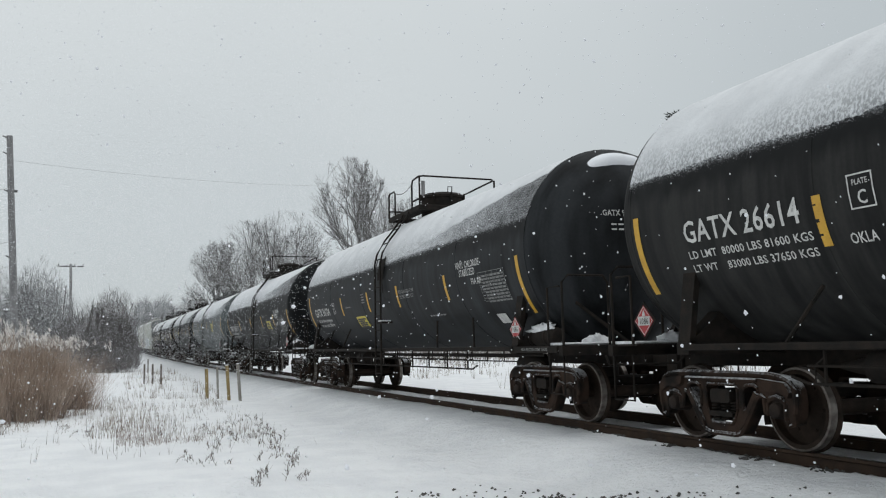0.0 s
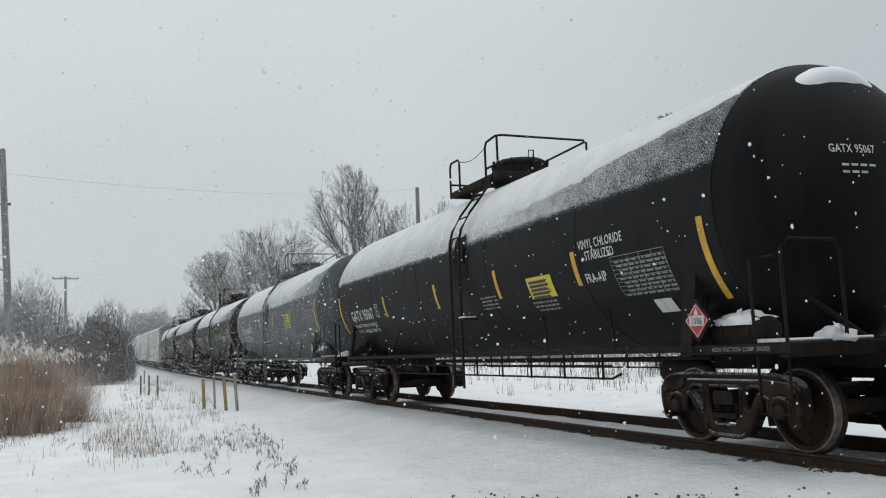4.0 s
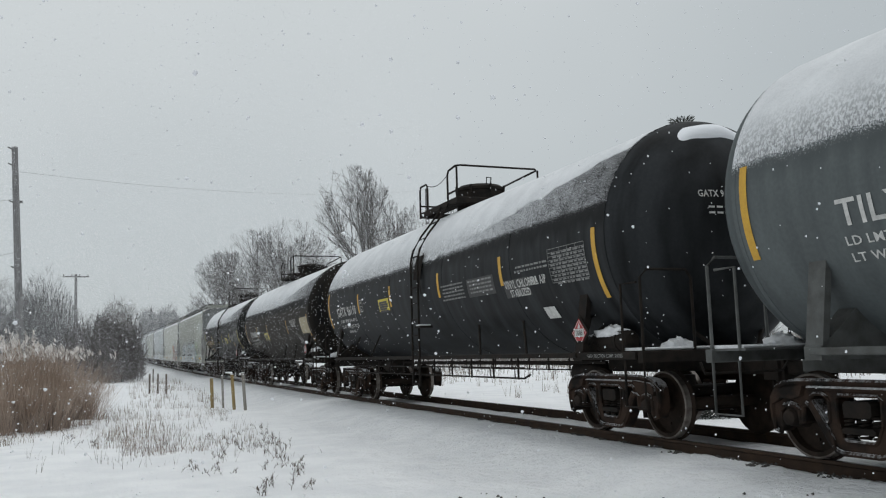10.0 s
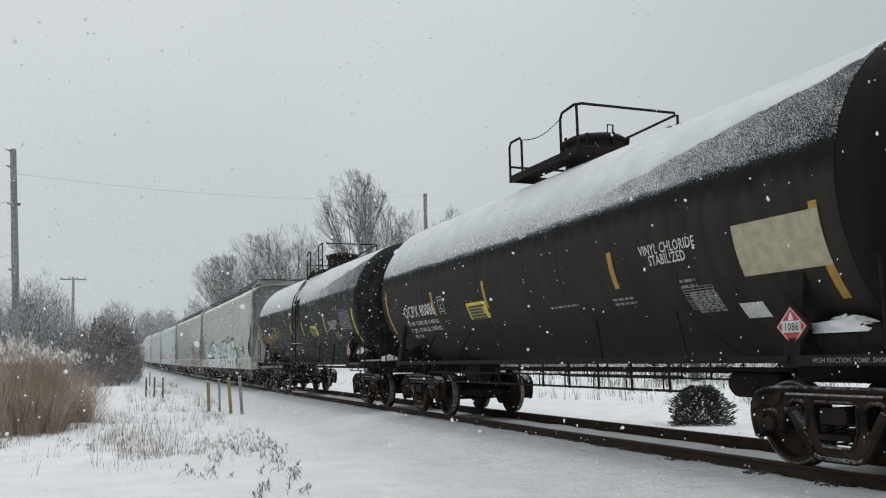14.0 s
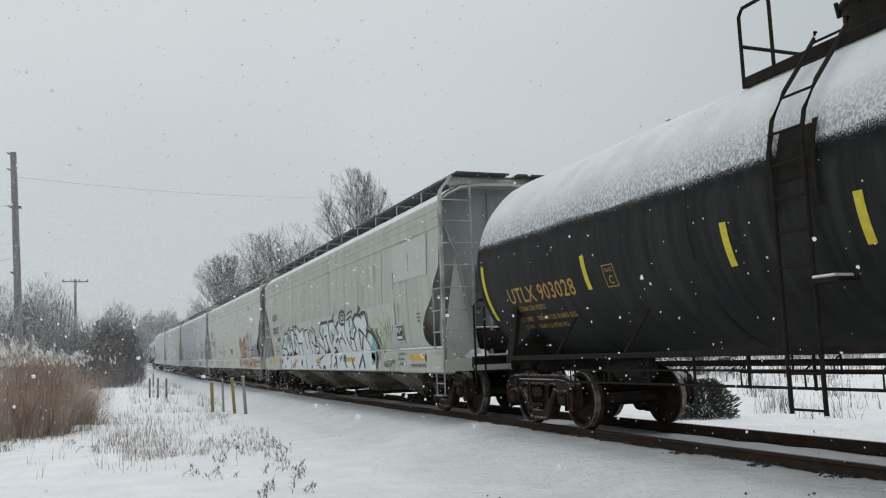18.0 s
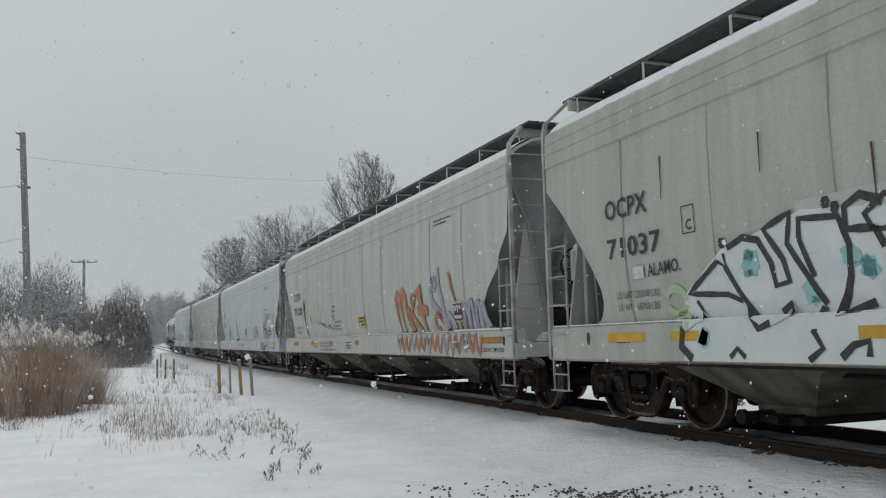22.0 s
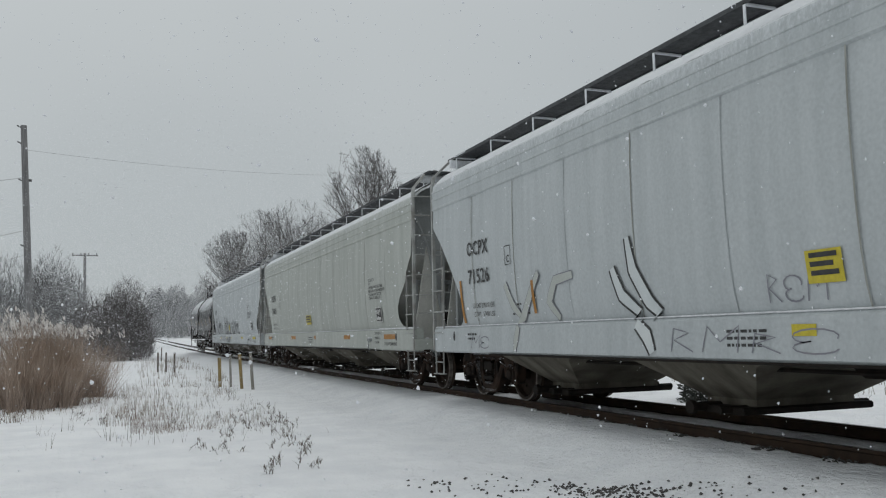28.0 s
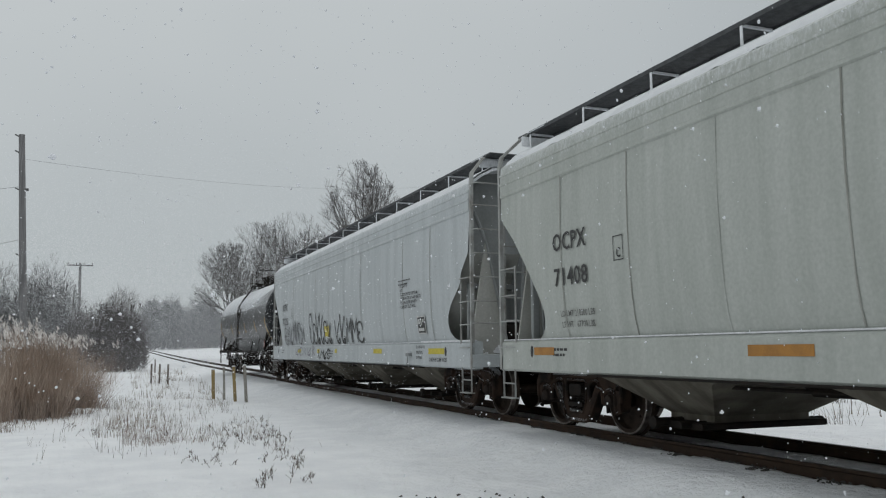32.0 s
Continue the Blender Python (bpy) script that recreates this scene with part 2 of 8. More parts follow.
M["grass"] = mat("dead_grass", (0.30, 0.25, 0.20), (0.19, 0.15, 0.12), rough=0.9, scale=3, bump=0.1)
M["weed"] = mat("dark_weed_stem", (0.10, 0.08, 0.068), (0.17, 0.14, 0.12), rough=0.9, scale=5, bump=0.2)
M["bark"] = mat("snowy_bark", (0.09, 0.085, 0.083), (0.15, 0.145, 0.142), rough=0.95, scale=3, bump=0.3)
M["twig"] = mat("frosted_twigs", (0.10, 0.095, 0.094), (0.16, 0.154, 0.152), rough=0.95, scale=0.6, bump=0.1)
# Distance haze is put into the paler greys of haze_wood and far_wood.
M["haze_wood"] = mat("hazed_leafless_wood", (0.13, 0.13, 0.132), (0.19, 0.19, 0.193), rough=1.0, scale=0.3, bump=0.1, spec=0.0)
M["far_wood"] = mat("hazed_distant_wood", (0.16, 0.163, 0.168), (0.22, 0.223, 0.228), rough=1.0, scale=0.3, bump=0.1, spec=0.0)
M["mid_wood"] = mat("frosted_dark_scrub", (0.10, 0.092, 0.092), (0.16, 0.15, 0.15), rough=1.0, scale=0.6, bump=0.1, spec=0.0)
M["brush"] = mat("tan_grey_brush", (0.20, 0.18, 0.165), (0.30, 0.285, 0.27), rough=1.0, scale=0.8, bump=0.1, spec=0.0)
M["needle"] = mat("dark_evergreen", (0.045, 0.05, 0.042), (0.08, 0.085, 0.075), rough=0.9, scale=5, bump=0.2)


def paint(name, base, second, rough=0.45, scale=1.6, spec=0.5, streak=(1.2, 2.6, 0.25)):
    m = mat(name, base, second, rough=rough, scale=scale, stretch=streak, bump=0.04, grain=25, spec=spec)
    return m


def tank_dust(m, start, reach, bare_from, bare_to):
    """Fine speckle of blown snow above a height on a tank, thinning towards its front end."""
    n, l = m.node_tree.nodes, m.node_tree.links
    b = n["Principled BSDF"]
    old = b.inputs["Base Color"].links[0].from_socket
    tc, sep, mp, fine, broad, up, fr, a1, a2, a3, ad, mx = [n.new(k) for k in ("ShaderNodeTexCoord", "ShaderNodeSeparateXYZ", "ShaderNodeMapping", "ShaderNodeTexNoise", "ShaderNodeTexNoise", "ShaderNodeMapRange", "ShaderNodeMapRange", "ShaderNodeMath", "ShaderNodeMath", "ShaderNodeMath", "ShaderNodeMath", "ShaderNodeMix")]
    l.new(tc.outputs["Object"], sep.inputs["Vector"])
    l.new(tc.outputs["Object"], mp.inputs["Vector"])
    mp.inputs["Scale"].default_value = (0.9, 1, 0.75)
    fine.inputs["Scale"].default_value, fine.inputs["Detail"].default_value, fine.inputs["Roughness"].default_value = 80, 4, 0.7
    broad.inputs["Scale"].default_value, broad.inputs["Detail"].default_value = 3.5, 4
    l.new(mp.outputs["Vector"], fine.inputs["Vector"])
    l.new(tc.outputs["Object"], broad.inputs["Vector"])
    up.clamp = False
    up.inputs["From Min"].default_value, up.inputs["From Max"].default_value = start, start + reach
    l.new(sep.outputs["Z"], up.inputs["Value"])
    fr.inputs["From Min"].default_value, fr.inputs["From Max"].default_value = -bare_from, -bare_to
    fr.inputs["To Min"].default_value, fr.inputs["To Max"].default_value = 0.0, -1.15
    l.new(sep.outputs["Y"], fr.inputs["Value"])
    lim = n.new("ShaderNodeMath")
    lim.operation = "MINIMUM"
    lim.inputs[1].default_value = 1.15
    l.new(up.outputs["Result"], lim.inputs[0])
    for node, k in ((a1, 6.5), (a2, 1.0)):
        node.operation = "MULTIPLY_ADD"
        node.inputs[1].default_value, node.inputs[2].default_value = k, -k / 2
    l.new(fine.outputs["Fac"], a1.inputs[0])
    l.new(broad.outputs["Fac"], a2.inputs[0])
    a3.operation = "ADD"
    l.new(a1.outputs["Value"], a3.inputs[0])
    l.new(a2.outputs["Value"], a3.inputs[1])
    two = n.new("ShaderNodeMath")
    two.operation = "ADD"
    l.new(lim.outputs["Value"], two.inputs[0])
    l.new(fr.outputs["Result"], two.inputs[1])
    ad.operation, ad.use_clamp = "ADD", True
    l.new(two.outputs["Value"], ad.inputs[0])
    l.new(a3.outputs["Value"], ad.inputs[1])
    mx.data_type = "RGBA"
    mx.inputs[7].default_value = (0.66, 0.675, 0.70, 1)
    l.new(ad.outputs["Value"], mx.inputs[0])
    l.new(old, mx.inputs[6])
    l.new(mx.outputs[2], b.inputs["Base Color"])
    rough = b.inputs["Roughness"].links[0].from_socket
    rm = n.new("ShaderNodeMath")
    rm.operation = "MAXIMUM"
    l.new(rough, rm.inputs[0])
    l.new(ad.outputs["Value"], rm.inputs[1])
    l.new(rm.outputs["Value"], b.inputs["Roughness"])
    return m

from mathutils.geometry import tessellate_polygon


# ---- mesh helpers ----
class Shape:
    """Collects vertices and faces for one mesh."""

    def __init__(self):
        self.v, self.f = [], []

    def add(self, verts, faces):
        o = len(self.v)
        self.v += [tuple(p) for p in verts]
        self.f += [tuple(i + o for i in q) for q in faces]
        return self

    def box(self, x0, x1, y0, y1, z0, z1):
        v = [(x, y, z) for x in (x0, x1) for y in (y0, y1) for z in (z0, z1)]
        return self.add(v, [(0, 1, 3, 2), (4, 6, 7, 5), (0, 4, 5, 1), (2, 3, 7, 6), (0, 2, 6, 4), (1, 5, 7, 3)])

    def chamfer(self, x0, x1, y0, y1, z0, z1, c=0.01):
        """A box with its edges along the longest axis cut at 45 degrees."""
        s = (x1 - x0, y1 - y0, z1 - z0)
        a = s.index(max(s))
        lo, hi = (x0, y0, z0), (x1, y1, z1)
        b, d = [i for i in range(3) if i != a]
        pts = [(lo[b] + c, lo[d]), (hi[b] - c, lo[d]), (hi[b], lo[d] + c), (hi[b], hi[d] - c), (hi[b] - c, hi[d]), (lo[b] + c, hi[d]), (lo[b], hi[d] - c), (lo[b], lo[d] + c)]
        v = []
        for e in (lo[a], hi[a]):
            for p, q in pts:
                w = [0, 0, 0]
                w[a], w[b], w[d] = e, p, q
                v.append(w)
        f = [(i, (i + 1) % 8, 8 + (i + 1) % 8, 8 + i) for i in range(8)] + [tuple(range(7, -1, -1)), tuple(range(8, 16))]
        return self.add(v, f)

    def tube(self, pts, r, n=6, closed=True):
        """A round bar along a line of points; r may be a list of radii."""
        pts = [Vector(p) for p in pts]
        rr = r if isinstance(r, (list, tuple)) else [r] * len(pts)
        v, f = [], []
        for i, p in enumerate(pts):
            a = pts[max(0, i - 1)]
            b = pts[min(len(pts) - 1, i + 1)]
            d = (b - a)
            d = d.normalized() if d.length > 1e-9 else Vector((0, 0, 1))
            u = d.cross(Vector((0, 0, 1)) if abs(d.z) < 0.9 else Vector((1, 0, 0))).normalized()
            w = d.cross(u)
            v += [p + (u * math.cos(k * 2 * math.pi / n) + w * math.sin(k * 2 * math.pi / n)) * rr[i] for k in range(n)]
        for i in range(len(pts) - 1):
            f += [(i * n + k, i * n + (k + 1) % n, (i + 1) * n + (k + 1) % n, (i + 1) * n + k) for k in range(n)]
        if closed:
            f += [tuple(range(n - 1, -1, -1)), tuple(range((len(pts) - 1) * n, len(pts) * n))]
        return self.add(v, f)

    def lathe(self, prof, axis="y", n=32, at=(0, 0, 0), a0=0.0, a1=2 * math.pi):
        """Turns a profile of (along, radius) about an axis."""
        full = abs(a1 - a0 - 2 * math.pi) < 1e-6
        m = n if full else n + 1
        v = []
        for s, r in prof:
            for k in range(m):
                a = a0 + (a1 - a0) * k / n
                c, d = r * math.cos(a), r * math.sin(a)
                p = {"y": (c, s, d), "x": (s, c, d), "z": (c, d, s)}[axis]
                v.append((p[0] + at[0], p[1] + at[1], p[2] + at[2]))
        f = []
        for i in range(len(prof) - 1):
            for k in range(m if full else m - 1):
                j = (k + 1) % m
                f.append((i * m + k, i * m + j, (i + 1) * m + j, (i + 1) * m + k))
        return self.add(v, f)

    def prism(self, pts, lo, hi, axis="x"):
        """An outline in the two other axes, pushed from lo to hi along axis."""
        n = len(pts)
        v = []
        for e in (lo, hi):
            for a, b in pts:
                v.append({"x": (e, a, b), "y": (a, e, b), "z": (a, b, e)}[axis])
        f = [(i, (i + 1) % n, n + (i + 1) % n, n + i) for i in range(n)] + [tuple(range(n - 1, -1, -1)), tuple(range(n, 2 * n))]
        return self.add(v, f)

    def plate(self, loops, lo, hi):
        """A thick plate in y, z with holes: the first loop is its outline, the others are its openings."""
        flat = [p for q in loops for p in q]
        n = len(flat)
        tri = tessellate_polygon([[Vector((a, b, 0)) for a, b in q] for q in loops])
        v = [(lo, a, b) for a, b in flat] + [(hi, a, b) for a, b in flat]
        f = [tuple(t) for t in tri] + [tuple(i + n for i in t) for t in tri]
        o = 0
        for q in loops:
            m = len(q)
            f += [(o + i, o + (i + 1) % m, n + o + (i + 1) % m, n + o + i) for i in range(m)]
            o += m
        return self.add(v, f)

    def sheet(self, rows):
        """A grid of points."""
        n = len(rows[0])
        v = [p for r in rows for p in r]
        f = [(i * n + k, i * n + k + 1, (i + 1) * n + k + 1, (i + 1) * n + k) for i in range(len(rows) - 1) for k in range(n - 1)]
        return self.add(v, f)

    def mesh(self, name, smooth=None):
        me = bpy.data.meshes.new(name)
        me.from_pydata(self.v, [], self.f)
        if smooth != "raw":
            bm = bmesh.new()
            bm.from_mesh(me)
            bmesh.ops.recalc_face_normals(bm, faces=bm.faces)
            bm.to_mesh(me)
            bm.free()
        if smooth and smooth != "raw":
            me.shade_smooth()
            me.set_sharp_from_angle(angle=radians(smooth))
        return me


def put(name, data, material, parent=None, at=(0, 0, 0), label="", turn=(0, 0, 0)):
    """Links a mesh (or a Shape) as one object, a part if it has a parent."""
    if isinstance(data, Shape):
        data = data.mesh(name, 35)
    ob = new(name, data)
    if material and not data.materials:
        data.materials.append(M[material] if isinstance(material, str) else material)
    ob.parent = parent
    ob.matrix_basis = pose(*at, *turn)
    if label:
        ob["label"] = label
    return ob


def thing(name, label, category, group="", at=(0, 0, 0), kind=""):
    ob = new(name)
    ob.empty_display_size = 0.2
    ob.matrix_basis = pose(*at)
    return tagged(ob, label, category, group, kind)


FONT_CACHE = {}


def letters(text, height):
    """Flat lettering with the built-in font: (vertices in u, v; faces; width), v from 0 to height."""
    if (text, height) not in FONT_CACHE:
        cu = bpy.data.curves.new("lettering", "FONT")
        cu.body, cu.size, cu.resolution_u, cu.fill_mode = text, height / 0.72, 2, "FRONT"
        cu.offset, cu.space_character = 0.02 * height, 1.06
        ob = bpy.data.objects.new("lettering", cu)
        me = bpy.data.meshes.new_from_object(ob)
        bm = bmesh.new()
        bm.from_mesh(me)
        bmesh.ops.triangulate(bm, faces=bm.faces)
        if height > 0.12:
            for k in range(1, 8):
                g = bm.verts[:] + bm.edges[:] + bm.faces[:]
                bmesh.ops.bisect_plane(bm, geom=g, plane_co=(0, height * k / 8, 0), plane_no=(0, 1, 0))
        v = [(p.co.x, p.co.y) for p in bm.verts]
        bm.verts.index_update()
        f = [tuple(p.index for p in q.verts) for q in bm.faces]
        bm.free()
        bpy.data.objects.remove(ob)
        bpy.data.meshes.remove(me)
        FONT_CACHE[(text, height)] = (v, f, max([p[0] for p in v] or [0]))
    return FONT_CACHE[(text, height)]

# ---- running gear ----
WHEEL_R = 0.457
SHARED = {}


def shared(name, build, smooth=35):
    """One mesh for all alike pieces."""
    if name not in SHARED:
        SHARED[name] = build().mesh(name, smooth)
    return SHARED[name]


def wheelset_shape():
    s = Shape().tube([(-0.98, 0, 0), (-0.7, 0, 0), (0.7, 0, 0), (0.98, 0, 0)], [0.075, 0.085, 0.085, 0.075], 12)
    for k in (-1, 1):
        prof = [(-0.72, 0.09), (-0.715, 0.13), (-0.70, 0.19), (-0.69, 0.33), (-0.715, 0.375), (-0.80, 0.385), (-0.80, 0.452), (-0.795, 0.457), (-0.72, 0.462), (-0.69, 0.485), (-0.668, 0.485), (-0.66, 0.465), (-0.66, 0.385), (-0.655, 0.34), (-0.64, 0.2), (-0.63, 0.09)]
        s.lathe([(a * k, r) for a, r in prof], "x", 36)
        for j in range(6):
            a = j * math.pi / 3
            s.lathe([(k * -0.705, 0.0), (k * -0.712, 0.012), (k * -0.712, 0.02), (k * -0.69, 0.02)], "x", 8, (0, 0.26 * math.cos(a), 0.26 * math.sin(a)))
    return s


def side_frame_shape():
    """Cast truck side frame: one arched casting over both journals, with two rounded windows and a wide spring opening."""
    half = [(0.0, 0.14), (0.22, 0.14), (0.30, 0.16), (0.37, 0.23), (0.50, 0.43), (0.60, 0.58), (0.66, 0.615), (0.705, 0.57), (0.72, 0.42), (0.75, 0.40), (0.765, 0.53), (0.80, 0.585), (0.89, 0.605), (0.98, 0.585), (1.015, 0.52), (1.02, 0.36), (1.06, 0.30), (1.115, 0.32), (1.15, 0.44), (1.165, 0.56), (1.15, 0.68), (1.09, 0.77), (0.98, 0.82), (0.80, 0.845), (0.5, 0.85)]
    outer = half + [(-a, b) for a, b in reversed(half[1:])]
    loops = [outer, [(-0.16, 0.26), (0.16, 0.26), (0.20, 0.29), (0.27, 0.44), (0.275, 0.67), (0.24, 0.715), (-0.24, 0.715), (-0.275, 0.67), (-0.27, 0.44), (-0.20, 0.29)]]
    for k in (-1, 1):
        loops.append([(k * a, b) for a, b in ((0.385, 0.43), (0.365, 0.47), (0.365, 0.64), (0.39, 0.69), (0.45, 0.72), (0.55, 0.72), (0.60, 0.69), (0.605, 0.66), (0.58, 0.62), (0.43, 0.435))])
    s = Shape().plate(loops, -0.07, 0.09)
    for q, r in zip(loops, (0.03, 0.02, 0.022, 0.022)):
        s.tube([(-0.07, a, b) for a, b in q + q[:1]], r, 6)
    # swelling over each journal, and the flange along the top
    for k in (-1, 1):
        s.prism([(k * 0.66, 0.80), (k * 1.06, 0.765), (k * 1.13, 0.66), (k * 1.10, 0.60), (k * 0.98, 0.66), (k * 0.80, 0.66), (k * 0.70, 0.70)], -0.125, -0.06)
        s.prism([(k * 0.30, 0.20), (k * 0.37, 0.25), (k * 0.62, 0.62), (k * 0.57, 0.65), (k * 0.33, 0.30)], -0.10, -0.06)
    s.chamfer(-0.115, -0.06, -0.62, 0.62, 0.755, 0.80, 0.018)
    return s


def spring_shape():
    s = Shape()
    for y in (-0.17, 0.0, 0.17):
        pts = [(0.06 * math.cos(t * 0.8), y + 0.06 * math.sin(t * 0.8), 0.29 + 0.23 * t / 47) for t in range(48)]
        s.tube(pts, 0.014, 5)
    return s


def bearing_shape():
    return Shape().lathe([(-0.13, 0), (-0.13, 0.05), (-0.115, 0.08), (-0.05, 0.095), (0.1, 0.115), (0.1, 0)], "x", 18).box(-0.06, 0.09, -0.14, 0.14, 0.07, 0.15)


def truck_bolster_shape():
    return Shape().chamfer(-1.1, 1.1, -0.17, 0.17, 0.50, 0.66, 0.03).chamfer(-1.1, 1.1, -0.2, 0.2, 0.34, 0.40, 0.02).lathe([(0.66, 0.28), (0.82, 0.28), (0.82, 0.0)], "z", 18).tube([(-0.75, -0.4, 0.35), (0.75, -0.4, 0.35)], 0.05, 8).tube([(-0.75, 0.4, 0.35), (0.75, 0.4, 0.35)], 0.05, 8)


def brake_shoe_shape():
    return Shape().prism([(-0.04, -0.16), (0.03, -0.2), (0.05, 0.0), (0.03, 0.2), (-0.04, 0.16)], -0.06, 0.06)


ROLLERS = []


def truck(car, y, size=1.0):
    t = put("truck", shared("truck_bolster", truck_bolster_shape), "steel", car, (0, y, 0))
    t.scale = (1, size, size)
    for k in (-1, 1):
        f = put("side_frame", shared("side_frame", side_frame_shape), "frame_snowy", t, (k * 1.0, 0, 0), turn=(0, 0, 0 if k < 0 else 180))
        put("spring_nest", shared("springs", spring_shape), "steel", t, (k * 1.0, 0, 0))
        w = put("wheelset", shared("wheelset", wheelset_shape), "wheel", t, (0, k * 0.889, WHEEL_R))
        ROLLERS.append((w, k * 0.889, size))
        for j in (-1, 1):
            put("bearing", shared("bearing", bearing_shape), "frame", t, (j * 1.0, k * 0.889, WHEEL_R), turn=(0, 0, 0 if j < 0 else 180))
            put("wheel_rim", shared("rims" + str(j), lambda j=j: Shape().lathe([(j * 0.803, 0.432), (j * 0.8065, 0.438), (j * 0.8045, 0.452), (j * 0.798, 0.459), (j * 0.72, 0.4635)], "x", 40)), "tread", t, (0, k * 0.889, WHEEL_R))
            put("brake_shoe", shared("shoe", brake_shoe_shape), "steel", t, (j * 0.745, k * 0.40, 0.45))
    return t


def coupler_shape():
    """Knuckle coupler on its shank, pointing to +y."""
    s = Shape().chamfer(-0.09, 0.09, -0.75, -0.1, 0.80, 0.96, 0.02)
    s.prism([(-0.14, -0.18), (0.12, -0.18), (0.2, -0.02), (0.19, 0.13), (0.11, 0.16), (0.09, 0.03), (-0.02, 0.02), (-0.06, 0.12), (-0.13, 0.14), (-0.19, 0.02)], 0.74, 1.02, "z")
    s.tube([(0.05, -0.1, 0.75), (0.12, 0.0, 0.55), (0.1, 0.2, 0.5)], 0.025, 6)
    return s


def cut_lever_shape():
    return Shape().tube([(-1.45, -0.35, 0.98), (-1.4, -0.35, 0.86), (-0.3, -0.32, 0.86), (-0.12, -0.25, 0.98), (0, -0.2, 1.05)], 0.016, 6)


def clump_shape(seed, w, d, h):
    """A lumpy handful of frozen snow."""
    rows = []
    for i in range(9):
        q = []
        for j in range(14):
            a, b = j * math.pi * 2 / 13, i * math.pi / 16
            k = 1 + 0.55 * noise.noise((math.cos(a) * 2.1 + seed, math.sin(a) * 2.1, b * 3))
            q.append((w * k * math.cos(a) * math.cos(b), d * k * math.sin(a) * math.cos(b), h * k * math.sin(b) - 0.02))
        rows.append(q)
    return Shape().sheet(rows)


def end_fittings(car, H, k):
    """Coupler, cut lever, hose and the snow caught on them at one end of a car."""
    turn = (0, 0, 0 if k > 0 else 180)
    put("coupler", shared("coupler", coupler_shape), "steel", car, (0, k * H, 0), turn=turn)
    put("cut_lever", shared("cut_lever", cut_lever_shape), "steel", car, (0, k * H, 0), turn=turn)
    put("air_hose", shared("air_hose", hose_shape), "steel", car, (0, k * H, 0), turn=turn)
    put("coupler_snow", shared("coupler_snow", lambda: clump_shape(3, 0.16, 0.2, 0.14), 60), "snow_thin", car, (0.0, k * (H - 0.12), 1.01), turn=turn)
    put("platform_snow", shared("platform_snow", lambda: clump_shape(8, 0.24, 0.15, 0.16), 60), "snow_thin", car, (-0.8, k * (H - 0.9), 1.12), turn=turn)


def hose_shape():
    return Shape().tube([(-0.3, -0.5, 0.75), (-0.28, -0.25, 0.66), (-0.2, -0.05, 0.45), (-0.1, 0.08, 0.42)], 0.028, 6)


# ---- tank cars ----
CZ, TR = 2.60, 1.585


def on_tank(y, a, lift=0.0):
    """A point on the near side of the tank; a: metres of arc above its mid height."""
    q = a / TR
    return (-(TR + lift) * math.cos(q), y, CZ + (TR + lift) * math.sin(q))


def tank_text(car, text, y, a, h, material, squeeze=0.8, name="lettering", width=0.0):
    v, f, w = letters(text, h)
    squeeze = width / w if width else squeeze
    s = Shape().add([on_tank(y - p[0] * squeeze, a + p[1], 0.006) for p in v], f)
    ob = put(name, s, material, car)
    ob["kind"] = "stuff"
    return ob


def tank_patch(car, name, y, w, a0, a1, material, lift=0.006, label="", skew=0.0):
    n = max(2, int((a1 - a0) / 0.08))
    rows = [[on_tank(y - u, a0 + (a1 - a0) * k / n, lift) for u in (0.0, w)] for k in range(n + 1)]
    return put(name, Shape().sheet(rows), material, car, label=label)


def tank_bars(car, y, a, w, rows, material, h=0.06, gap=0.05, seed=0, name="small_print"):
    rnd = random.Random(seed)
    s = Shape()
    for r in range(rows):
        x = rnd.uniform(0, 0.1) * w
        while x < w:
            d = rnd.uniform(0.04, 0.14)
            top = a - r * (h + gap)
            s.sheet([[on_tank(y - u, b, 0.005) for u in (x, min(w, x + d))] for b in (top, top + h)])
            x += d + 0.03
    ob = put(name, s, material, car)
    ob["kind"] = "stuff"
    return ob


